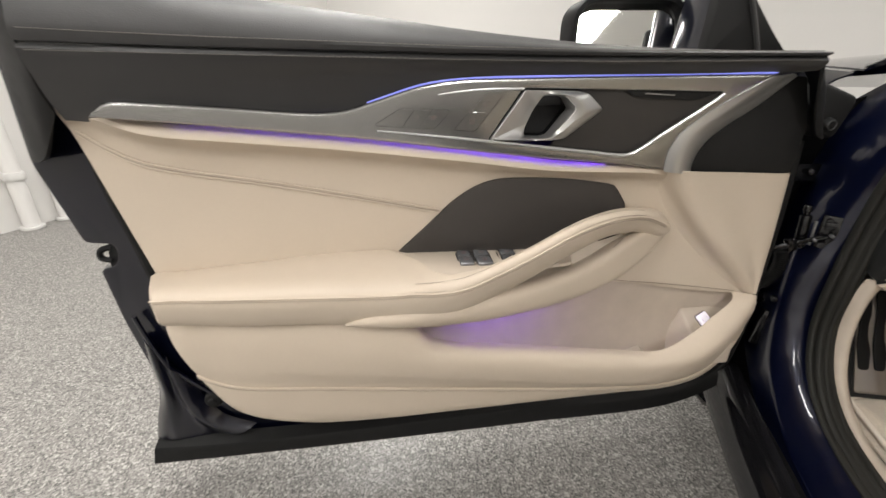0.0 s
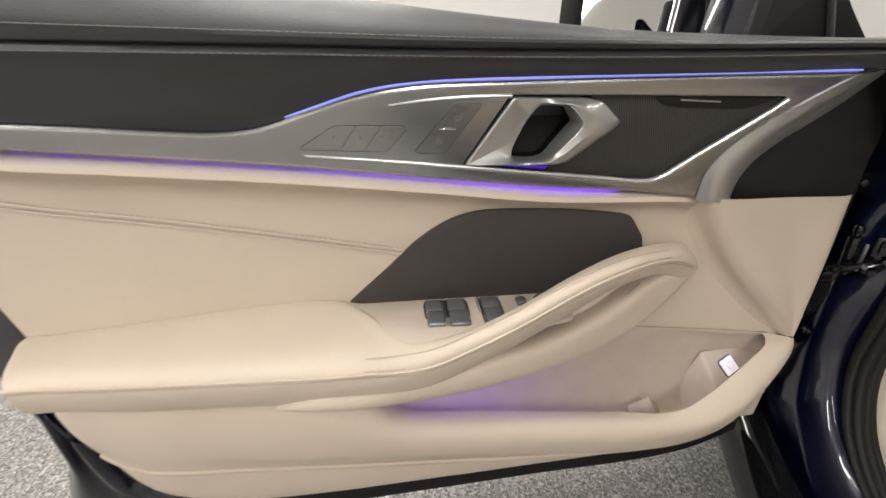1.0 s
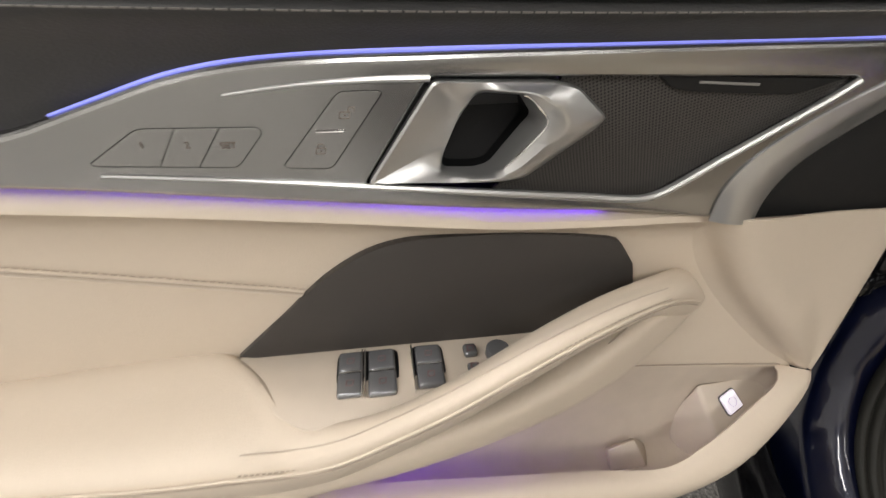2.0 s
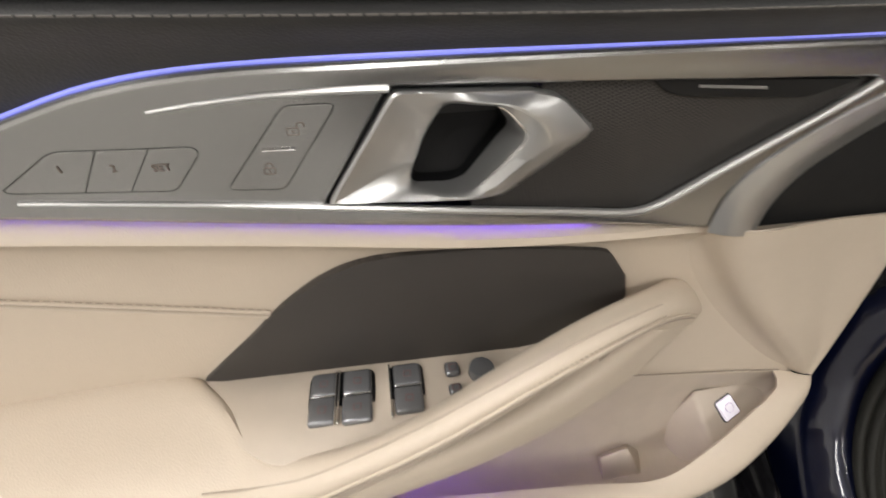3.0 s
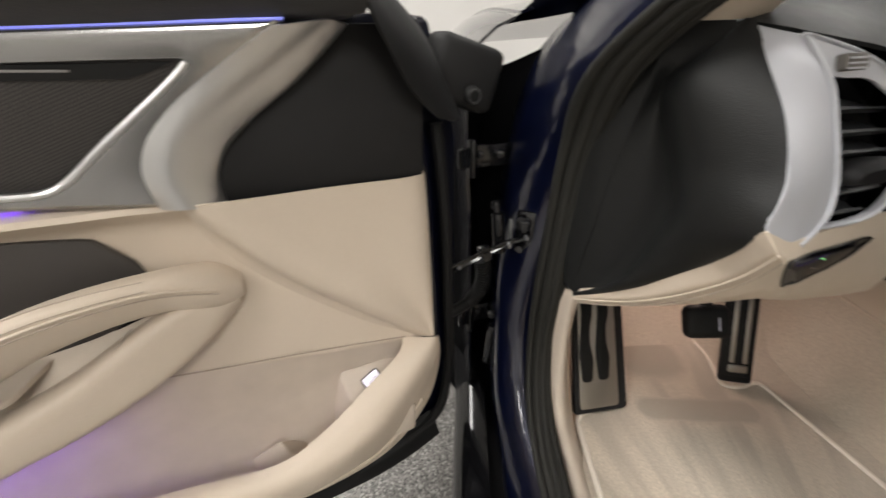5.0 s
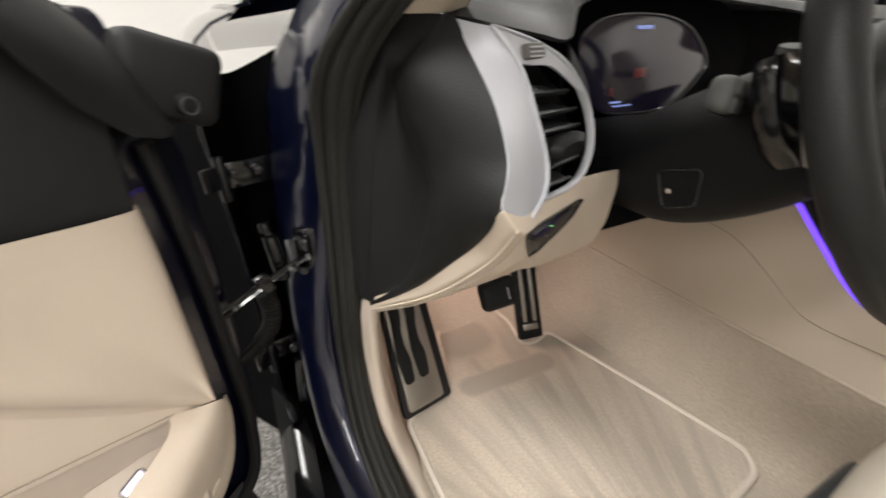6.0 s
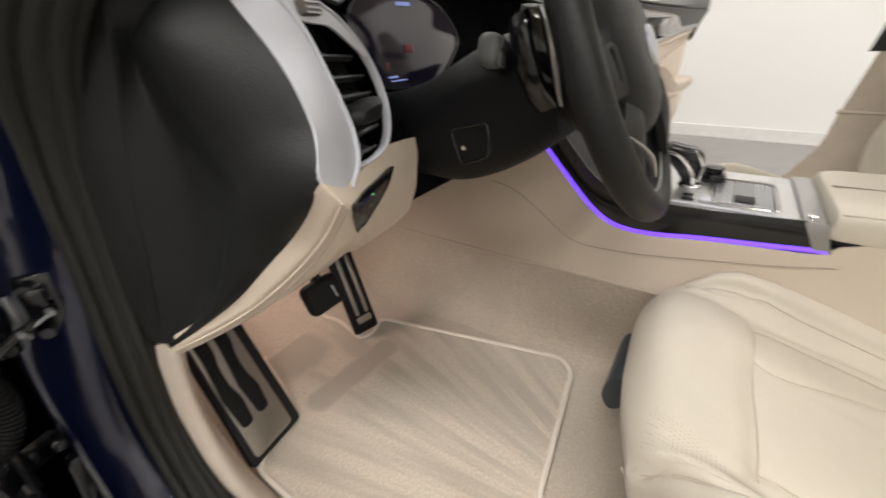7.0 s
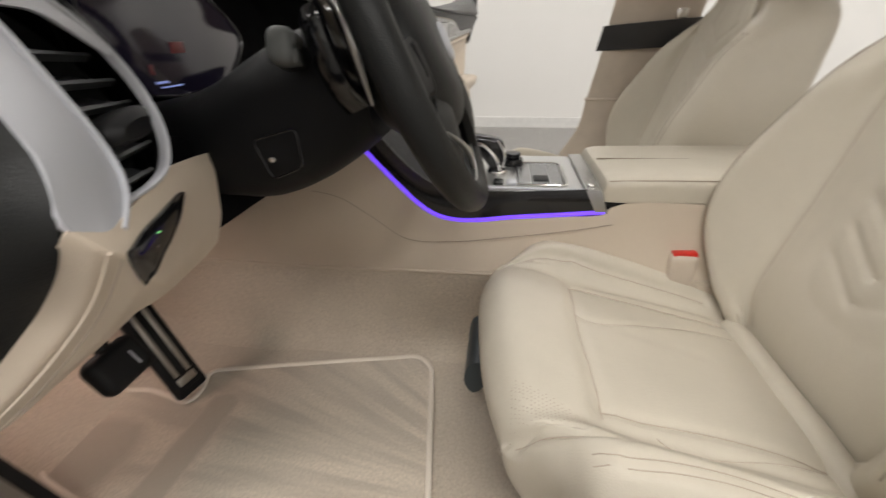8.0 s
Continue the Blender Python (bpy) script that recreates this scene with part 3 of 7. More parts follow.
# belt roll: soft black leather shoulder above a stitched groove
rows = [[(-1.196, -0.068, 0.969), (-1.0, -0.072, 0.966), (-0.8, -0.072, 0.965), (-0.6, -0.072, 0.9645), (-0.4, -0.072, 0.966), (-0.23, -0.071, 0.969), (-0.075, -0.068, 0.972)],
        [(-1.196, -0.077, 0.974), (-1.0, -0.080, 0.970), (-0.8, -0.080, 0.969), (-0.6, -0.080, 0.968), (-0.4, -0.079, 0.969), (-0.23, -0.078, 0.972), (-0.073, -0.074, 0.975)],
        [(-1.196, -0.075, 1.00), (-1.0, -0.078, 0.992), (-0.8, -0.077, 0.983), (-0.6, -0.077, 0.977), (-0.4, -0.075, 0.974), (-0.23, -0.072, 0.976), (-0.07, -0.069, 0.978)],
        [(-1.196, -0.062, 1.04), (-1.0, -0.06, 1.022), (-0.8, -0.056, 1.006), (-0.6, -0.052, 0.988), (-0.4, -0.05, 0.978), (-0.23, -0.05, 0.977), (-0.068, -0.05, 0.979)],
        [(-1.20, -0.03, 1.062), (-1.0, -0.025, 1.037), (-0.8, -0.022, 1.017), (-0.6, -0.02, 0.997), (-0.4, -0.02, 0.984), (-0.23, -0.02, 0.981), (-0.066, -0.02, 0.981)],
        [(-1.20, 0.03, 1.066), (-1.0, 0.03, 1.037), (-0.8, 0.03, 1.016), (-0.6, 0.03, 0.996), (-0.4, 0.03, 0.983), (-0.23, 0.03, 0.980), (-0.062, 0.03, 0.979)],
        [(-1.20, 0.075, 1.05), (-1.0, 0.075, 1.02), (-0.8, 0.075, 1.0), (-0.6, 0.075, 0.98), (-0.4, 0.075, 0.968), (-0.23, 0.075, 0.965), (-0.06, 0.075, 0.963)],
        [(-1.20, 0.085, 0.95), (-1.0, 0.085, 0.95), (-0.8, 0.085, 0.94), (-0.6, 0.085, 0.94), (-0.4, 0.085, 0.935), (-0.23, 0.085, 0.935), (-0.06, 0.085, 0.935)]]
belt = part("belt_roll", loft(rows, 60, 40, 0.003), m_black_leather, door, "padded black leather door shoulder")
# black leather panel below the groove
rows = [[(-1.196, -0.060, 0.970), (-1.0, -0.064, 0.967), (-0.8, -0.064, 0.966), (-0.6, -0.064, 0.9655), (-0.4, -0.064, 0.967), (-0.23, -0.063, 0.970), (-0.07, -0.06, 0.973)],
        [(-1.196, -0.075, 0.963), (-1.0, -0.078, 0.960), (-0.8, -0.078, 0.959), (-0.6, -0.077, 0.9585), (-0.4, -0.076, 0.960), (-0.23, -0.074, 0.963), (-0.07, -0.068, 0.966)],
        [(-1.199, -0.06, 0.93), (-1.0, -0.058, 0.925), (-0.8, -0.06, 0.935), (-0.6, -0.06, 0.942), (-0.4, -0.06, 0.945), (-0.23, -0.06, 0.949), (-0.068, -0.056, 0.953)],
        [(-1.202, -0.04, 0.896), (-1.0, -0.036, 0.885), (-0.8, -0.038, 0.89), (-0.6, -0.042, 0.92), (-0.4, -0.044, 0.93), (-0.23, -0.044, 0.935), (-0.075, -0.04, 0.951)],
        [(-1.206, -0.018, 0.872), (-1.0, -0.018, 0.86), (-0.8, -0.018, 0.86), (-0.6, -0.018, 0.89), (-0.4, -0.018, 0.90), (-0.23, -0.018, 0.92), (-0.075, -0.018, 0.949)]]
part("upper_panel", loft(rows, 60, 30, -0.003), m_black_leather, door, "black leather upper door panel")


def stitches(path, n, length, r, lift=0.0):
    """A row of short raised threads along a path, as one mesh."""
    p = spline(path, n * 2)
    bits = []
    for k in range(0, 2 * n - 1, 2):
        a, b = Vector(p[k]), Vector(p[k + 1])
        c, d = (a + b) / 2, (b - a).normalized() * length / 2
        bits.append(rod(c - d + Vector((0, -lift, 0)), c + d + Vector((0, -lift, 0)), r, None, 5))
    return merge(*bits)


part("stitching", merge(stitches([(-1.185, -0.0765, 0.9600), (-1.0, -0.079, 0.9585), (-0.8, -0.079, 0.9580), (-0.6, -0.078, 0.9575), (-0.4, -0.077, 0.9590), (-0.23, -0.075, 0.9625), (-0.09, -0.069, 0.9665)], 150, 0.0060, 0.0006, 0.0012),
                        stitches([(-1.185, -0.0785, 0.984), (-1.0, -0.0815, 0.979), (-0.8, -0.0815, 0.976), (-0.6, -0.0805, 0.9735), (-0.4, -0.079, 0.9735), (-0.23, -0.0765, 0.976), (-0.09, -0.0725, 0.9785)], 150, 0.0060, 0.0006, 0.0006)),
     m_grey_thread, belt, "grey twin-needle stitching")

# brushed metal trim with the tweeter opening
top = spline([(-1.160, 0.8785), (-1.149, 0.888), (-1.136, 0.8965), (-1.118, 0.900), (-1.08, 0.8985), (-0.974, 0.893), (-0.90, 0.888), (-0.849, 0.886), (-0.809, 0.890), (-0.755, 0.907), (-0.700, 0.924),
              (-0.646, 0.9325), (-0.54, 0.937), (-0.352, 0.942), (-0.22, 0.945), (-0.141, 0.947)], 70)
crease = [(-0.150, 0.942), (-0.194, 0.915), (-0.243, 0.882), (-0.271, 0.853), (-0.282, 0.826), (-0.279, 0.789)]
bottom = spline([(-0.30, 0.7925), (-0.353, 0.8005), (-0.382, 0.804), (-0.483, 0.812), (-0.642, 0.829), (-0.787, 0.846), (-0.921, 0.858), (-1.043, 0.869), (-1.10, 0.873), (-1.150, 0.8775)], 60)
tweet = round_poly([(-0.548, 0.9215), (-0.222, 0.9195), (-0.232, 0.907), (-0.347, 0.8215), (-0.362, 0.8185), (-0.49, 0.8325), (-0.5945, 0.8435)], 0.006, 4)
trim = part("metal_trim", plate([tuple(p) for p in top] + [(a + 0.008, b) for a, b in spline(crease, 24)] + [tuple(p) for p in bottom], on_trim(), 0.012, 0.0075, [tweet], 0.0018, 5), m_silver, door, "brushed aluminium door trim", 12.0)
leg0 = [(-0.141, trim_v(0.947), 0.947)] + [(a - 0.001, trim_v(b) - 0.0016, b) for a, b in crease]
leg1 = [(-0.100, -0.047, 0.9465), (-0.15, -0.045, 0.912), (-0.21, -0.046, 0.874), (-0.240, -0.046, 0.848), (-0.254, -0.044, 0.82), (-0.2515, -0.04, 0.787)]
leg2 = [(-0.082, -0.032, 0.943), (-0.134, -0.03, 0.898), (-0.184, -0.03, 0.864), (-0.213, -0.03, 0.838), (-0.226, -0.03, 0.812), (-0.226, -0.028, 0.784)]
leg3 = [(-0.084, -0.01, 0.943), (-0.134, -0.008, 0.897), (-0.184, -0.008, 0.863), (-0.211, -0.008, 0.838), (-0.224, -0.008, 0.812), (-0.224, -0.008, 0.784)]
leg_mid = [(0.45 * a[0] + 0.55 * b[0], 0.5 * a[1] + 0.5 * b[1] - 0.003, 0.45 * a[2] + 0.55 * b[2]) for a, b in zip(leg0[1:], leg1)]
part("trim_leg", loft([leg0[1:], leg_mid, leg1, [(0.5 * (a[0] + b[0]), 0.5 * (a[1] + b[1]) - 0.002, 0.5 * (a[2] + b[2])) for a, b in zip(leg1, leg2)], leg2, leg3], 40, 22, 0.002), m_leg, door, "brushed aluminium leg of the trim")
# bright chamfer round the lower side of the tweeter opening
edge_pts = [(-0.222, 0.9165), (-0.234, 0.9055), (-0.30, 0.856), (-0.345, 0.8225), (-0.362, 0.8185), (-0.42, 0.824), (-0.50, 0.8325), (-0.595, 0.843), (-0.68, 0.852), (-0.765, 0.8595)]
part("bright_edge", tube([(a, trim_v(b) - 0.0008, b) for a, b in edge_pts], [0.0030, 0.0036, 0.0036, 0.0034, 0.0026, 0.0016, 0.0010], 70, 8), m_leg, trim)
ridge = [(-0.674, 0.9115), (-0.650, 0.9148), (-0.62, 0.9180), (-0.58, 0.9200), (-0.547, 0.9205)]
part("bright_ridge", tube([(a, trim_v(b) - 0.0006, b) for a, b in ridge], [0.0007, 0.0014, 0.0020, 0.0022], 40, 8), m_leg, trim)
# tweeter mesh sunk behind the opening
tw = round_poly([(-0.452, 0.93), (-0.21, 0.928), (-0.22, 0.905), (-0.345, 0.812), (-0.50, 0.822), (-0.478, 0.85)], 0.006, 4)
part("tweeter_mesh", plate(tw, on_trim(-0.0065), 0.004, 0.001), m_grille_fine, door, "dark perforated tweeter mesh")
hk = round_poly([(-0.386, 0.9205), (-0.371, 0.9115), (-0.352, 0.9085), (-0.268, 0.9055), (-0.256, 0.9085), (-0.230, 0.9175)], 0.004, 4)
name_plate = part("name_plate", plate(hk, on_trim(-0.0035), 0.003, 0.0008), m_black_soft, door)
part("word_bar", box(0.050, 0.0007, 0.0019, pose(-0.327, trim_v(0.914) + 0.003, 0.9145, 0, 2.5, 0), 0.0003), m_mark, name_plate, "pale unreadable maker's mark")

# memory and lock buttons

def trim_button(name, outline, lines, label=""):
    """A flush metal button; lines: the hairline gaps that part it from its neighbours."""
    key = part(name, plate(round_poly(outline, 0.003, 4), on_trim(0.0002), 0.003, 0.0002), m_silver, door, label, 8.0)
    for o, closed in lines:
        part("gap", tube([(a, trim_v(b) + 0.0001, b) for a, b in (round_poly(o, 0.005, 4) if closed else o)], 0.00036, 90 if closed else 8, 5, closed=closed, straight=True), m_black, key, "dark hairline gap")
    return key


def memory_base(u):
    return 0.8668 - 0.0535 * (u + 0.765)


mem_rim = [(-0.7690, 0.8678), (-0.7310, 0.8915), (-0.6585, 0.8908), (-0.6565, 0.8868), (-0.6785, 0.8620), (-0.7640, 0.8664)]
cut_a = [(-0.7085, 0.8913), (-0.7272, memory_base(-0.7272))]
cut_b = [(-0.6818, 0.8910), (-0.7030, memory_base(-0.7030))]
trim_button("memory_button", [(-0.7675, 0.8682), (-0.7310, 0.8908), (-0.7092, 0.8906), (-0.7278, 0.8652)], [(mem_rim, True)], "metal memory button")
trim_button("memory_button", [(-0.7262, 0.8652), (-0.7077, 0.8906), (-0.6826, 0.8903), (-0.7036, 0.8641)], [(cut_a, False)])
trim_button("memory_button", [(-0.7020, 0.8640), (-0.6810, 0.8903), (-0.6594, 0.8901), (-0.6575, 0.8866), (-0.6790, 0.8628)], [(cut_b, False)])
lock_rim = [(-0.6050, 0.9130), (-0.5760, 0.9134), (-0.6158, 0.8585), (-0.6497, 0.8606)]
trim_button("lock_button", [(-0.6046, 0.9124), (-0.5771, 0.9128), (-0.6162, 0.8591), (-0.6488, 0.8611)], [(lock_rim, True)], "metal lock button with two symbols")
part("lock_bar", box(0.019, 0.0012, 0.0010, pose(-0.6130, trim_v(0.8866) - 0.0016, 0.8866), 0.0004), m_chrome, door)


def lettering(words, u, w, size, parent):
    cu = bpy.data.curves.new("lettering", "FONT")
    cu.body, cu.size, cu.extrude, cu.align_x, cu.align_y = words, size, 0.0002, "CENTER", "CENTER"
    ob = new("lettering", cu)
    cu.materials.append(m_print)
    ob.parent = parent
    ob.matrix_local = pose(u, trim_v(w) - 0.0006, w, 90 + 10.76, 0, 0)
    return ob


for words, u, w in (("1", -0.732, 0.8805), ("2", -0.705, 0.8795), ("SET", -0.680, 0.8785)):
    lettering(words, u, w, 0.0066, door)


def padlock(u, w, turned):
    """A padlock drawn in thin lines; turned: its shackle swung open."""
    y = lambda b: trim_v(b) - 0.0005
    body = [(u - 0.0032, w - 0.003), (u + 0.0032, w - 0.003), (u + 0.0038, w + 0.0012), (u - 0.0026, w + 0.0012)]
    shift = 0.0042 if turned else 0.0
    arch = [(u - 0.0012 + shift, w + 0.0014), (u - 0.0008 + shift, w + 0.004), (u + 0.0026 + shift, w + 0.004), (u + 0.0026 + shift, w + 0.0016)]
    return merge(tube([(a, y(b), b) for a, b in body], 0.00032, 32, 5, closed=True, straight=True), tube([(a, y(b), b) for a, b in arch], 0.00032, 16, 5),
                 rod((u + 0.0004, y(w - 0.001), w - 0.001), (u + 0.0004, y(w - 0.001) - 0.0003, w - 0.001), 0.0006, None, 8))


for u, w, turned in ((-0.6030, 0.8985, True), (-0.6218, 0.8735, False)):
    part("lock_symbol", padlock(u, w, turned), m_print, door)

# door pull: a folded metal loop round a dark hollow
pull_out = round_poly([(-0.5452, 0.9192), (-0.466, 0.9185), (-0.447, 0.915), (-0.4195, 0.8935), (-0.424, 0.887), (-0.472, 0.8475), (-0.490, 0.8445), (-0.5920, 0.8445)], 0.004, 6)
pull_hole = round_poly([(-0.515, 0.9115), (-0.484, 0.9115), (-0.4665, 0.893), (-0.4965, 0.852), (-0.5075, 0.849), (-0.535, 0.850), (-0.5345, 0.863), (-0.526, 0.89)], 0.006, 5)
PULL_MID = np.array((-0.502, 0.882))


def around(outline, n=144):
    """The outline met by n rays from the middle of the pull."""
    p = np.array(outline) - PULL_MID
    q = np.roll(p, -1, 0)
    out = []
    for a in np.linspace(0, 2 * math.pi, n, endpoint=False):
        d = np.array((math.cos(a), math.sin(a)))
        c0, c1 = p[:, 0] * d[1] - p[:, 1] * d[0], q[:, 0] * d[1] - q[:, 1] * d[0]
        best = 0.0
        for k in np.nonzero((c0 <= 0) != (c1 <= 0))[0]:
            s = c0[k] / (c0[k] - c1[k])
            best = max(best, float((p[k] + s * (q[k] - p[k])) @ d))
        out.append(PULL_MID + d * best)
    return np.array(out)


hole_r, out_r = around(pull_hole), around(pull_out)


def pull_row(share, right, left, top=0.0):
    """A ring at a share of the way from hole to outer edge; its lift over the trim, at the bar and at the gap."""
    row = []
    for h, o in zip(hole_r, out_r):
        a, b = h + (o - h) * share
        k = min(max((a + 0.560) / 0.085, 0.0), 1.0)
        k = k * k * (3 - 2 * k)
        row.append((a, trim_v(b) - (left + (right - left) * k), b))
    return row


pull = part("door_pull", grid_mesh(np.array([pull_row(-0.06, -0.016, -0.022), pull_row(0.0, 0.010, -0.017), pull_row(0.06, 0.0145, -0.0155), pull_row(0.30, 0.0175, -0.0105), pull_row(0.42, 0.017, -0.0075),
                                             pull_row(0.72, 0.0125, -0.001), pull_row(0.94, 0.0085, 0.0035), pull_row(1.0, 0.005, 0.0025), pull_row(1.0, -0.006, -0.006)]), closed_u=True), m_leg, door, "satin metal inner door handle", 30.0)
part("pull_hollow", grid_mesh(np.array([pull_row(0.03, -0.010, -0.012)] + [[(PULL_MID[0] + (h[0] - PULL_MID[0]) * k, trim_v(0.882) + d, PULL_MID[1] + (h[1] - PULL_MID[1]) * k) for h in hole_r] for k, d in ((1.0, 0.022), (0.9, 0.032), (0.02, 0.034))]), closed_u=True), m_black, pull, "dark hollow behind the handle")
part("pull_rim", tube(pull_row(0.04, 0.0138, -0.0155)[118:] + pull_row(0.04, 0.0138, -0.0155)[:26], 0.0007, 90, 6), m_chrome, pull, "bright inner rim of the handle")
back_o = round_poly([(-0.552, 0.924), (-0.462, 0.922), (-0.435, 0.898), (-0.476, 0.846), (-0.605, 0.838)], 0.004, 3)
part("pull_backing", plate(back_o, on_trim(-0.005), 0.002, 0.0003, [[tuple(p) for p in hole_r + (out_r - hole_r) * 0.86][::4]]), m_black, pull)

# lamps: a violet line under the trim and a pale one above it
low = [(-1.06, 0.8655), (-0.921, 0.8535), (-0.787, 0.8415), (-0.642, 0.8245), (-0.483, 0.8075), (-0.385, 0.7995)]
part("light_strip", tube([(a, trim_v(b) + 0.0150, b + 0.0092) for a, b in low], [0.0004, 0.0006, 0.0010, 0.0017, 0.0025, 0.0027], 60, 8), m_lilac, door, "violet ambient light line")
up = [(-0.778, 0.9005), (-0.755, 0.9080), (-0.70, 0.9250), (-0.646, 0.934), (-0.54, 0.9385), (-0.352, 0.9435), (-0.141, 0.9485)]
part("light_strip", tube([(a, trim_v(b) + 0.0050, b - 0.0008) for a, b in up], [0.0008, 0.0015, 0.0018, 0.0017, 0.0015, 0.0013, 0.0011], 60, 8), m_lilac_pale, door, "pale violet light line above the trim")

# beige leather upper panel
cols = [-1.222, -1.17, -1.10, -0.95, -0.80, -0.64, -0.48, -0.37, -0.30, -0.20, -0.10, -0.02]
w_top = [0.882, 0.876, 0.8555, 0.842, 0.829, 0.812, 0.794, 0.790, 0.7865, 0.774, 0.765, 0.762]
w_bot = [0.60, 0.602, 0.606, 0.60, 0.60, 0.60, 0.575, 0.572, 0.56, 0.545, 0.53, 0.52]
v_top = [-0.006, -0.020, -0.034, -0.036, -0.034, -0.032, -0.030, -0.030, -0.024, -0.008, 0.0, 0.004]
rear_lean = [0.072, 0.045, 0.02] + [0.0] * 9
fr = [0.0, 0.02, 0.05, 0.10, 0.2, 0.45, 0.75, 1.0]
depth = [0.96, 1.0, 0.72, 0.25, 0.06, 0.0, 0.0, 0.0]
w_top = [w + 0.0045 for w in w_top]
v_top = [v - 0.004 for v in v_top]
rows = []
for s, k in zip(fr, depth):
    rows.append([(u + lean * s, v * k, a + (b - a) * s) for u, a, b, v, lean in zip(cols, w_top, w_bot, v_top, rear_lean)])
rise = [0.014] * 6 + [0.010, 0.006] + [0.005] * 4  # cove behind the trim, closed towards the hinge
rows.insert(0, [(u, v + 0.021, a + up_) for u, a, v, up_ in zip(cols, w_top, v_top, rise)])
upper_g = cross_spline(np.stack([spline(r, 70) for r in rows]), 40)
upper = part("beige_panel", grid_mesh(upper_g, thick=-0.003), m_beige, door, "smooth beige leather door panel")
seam = [(-1.205, -0.0045, 0.857), (-1.172, -0.005, 0.832), (-1.133, -0.005, 0.811), (-1.089, -0.004, 0.800), (-0.951, -0.003, 0.777), (-0.801, -0.002, 0.749), (-0.662, -0.0015, 0.7215)]
seam = [(a, -b, c) for a, b, c in snap(upper_g * np.array([1, -1, 1]), [(a, -b, c) for a, b, c in [tuple(q) for q in spline(seam, 40)]], 1, 0.0016)]
part("piping", tube([(a, b, c - 0.001) for a, b, c in seam], 0.0019, 60, 8), m_beige, upper, "double piped seam")
part("piping", tube([(a, b, c - 0.0072) for a, b, c in seam], 0.0017, 60, 8), m_beige, upper)
part("seam_groove", tube([(a, b - 0.0006, c - 0.0042) for a, b, c in seam], 0.0010, 60, 6), m_groove, upper)
part("stitching", stitches([(a, b - 0.0002, c + 0.0016) for a, b, c in seam], 80, 0.0042, 0.0005), m_groove, upper)
# mid-range speaker mesh
spk = spline([(-0.738, 0.6455), (-0.712, 0.670), (-0.686, 0.694), (-0.643, 0.736), (-0.601, 0.7635), (-0.568, 0.7745), (-0.524, 0.777), (-0.444, 0.7745), (-0.362, 0.7635)], 36)
spk_out = [tuple(p) for p in spk] + [(-0.351, 0.760), (-0.345, 0.754), (-0.325, 0.728), (-0.316, 0.70), (-0.33, 0.66), (-0.40, 0.628), (-0.55, 0.632), (-0.70, 0.637)]
part("speaker_mesh", plate(spk_out, lambda a, b, d: (a, -0.0065 - 0.006 * max(0.0, (b - 0.70) / 0.08) + d, b), 0.012, 0.0018), m_grille, door, "dark perforated speaker mesh")

# beige plate at the hinge end, with its rounded fold
e00 = [(-0.318, 0.004, 0.7910), (-0.285, 0.004, 0.7450), (-0.234, 0.004, 0.6840), (-0.166, 0.004, 0.6180), (-0.087, 0.004, 0.5560), (-0.030, 0.006, 0.5220)]
e0 = [(-0.281, -0.008, 0.7910), (-0.247, -0.007, 0.7450), (-0.197, -0.007, 0.6840), (-0.128, -0.006, 0.6180), (-0.057, -0.004, 0.5560), (-0.019, 0.001, 0.5220)]
e1 = [(-0.266, -0.030, 0.7910), (-0.233, -0.027, 0.7450), (-0.182, -0.024, 0.6840), (-0.114, -0.018, 0.6180), (-0.045, -0.011, 0.5560), (-0.011, -0.006, 0.5220)]
e2 = [(-0.248, -0.041, 0.7910), (-0.215, -0.035, 0.7450), (-0.164, -0.030, 0.6840), (-0.096, -0.024, 0.6180), (-0.031, -0.015, 0.5560), (-0.005, -0.009, 0.5220)]
e3 = [(-0.13, -0.022, 0.7835), (-0.11, -0.020, 0.745), (-0.085, -0.018, 0.69), (-0.045, -0.0145, 0.62), (-0.012, -0.011, 0.56), (0.0, -0.009, 0.5225)]
e4 = [(-0.004, -0.004, 0.7765), (-0.001, -0.005, 0.735), (0.001, -0.007, 0.68), (0.003, -0.008, 0.62), (0.0045, -0.008, 0.56), (0.0045, -0.008, 0.5225)]
e5 = [(0.004, 0.02, 0.7765), (0.006, 0.02, 0.735), (0.008, 0.02, 0.68), (0.009, 0.02, 0.62), (0.01, 0.02, 0.56), (0.01, 0.02, 0.5225)]
front = part("hinge_end_panel", loft([e00, e0, e1, e2, e3, e4, e5], 30, 42, 0.003), m_beige, door, "beige leather panel at the hinge end")
# black panel between metal leg and hinge end
bt = round_poly([(-0.238, 0.782), (-0.232, 0.812), (-0.219, 0.838), (-0.19, 0.864), (-0.14, 0.90), (-0.084, 0.945), (-0.03, 0.945), (0.005, 0.86), (0.0, 0.772)], 0.004, 3)
part("black_corner_panel", plate(bt, lambda a, b, d: (a, 0.092 * a - 0.0005 + d, b), 0.01, 0.003), m_black_soft, door, "matt black corner panel")

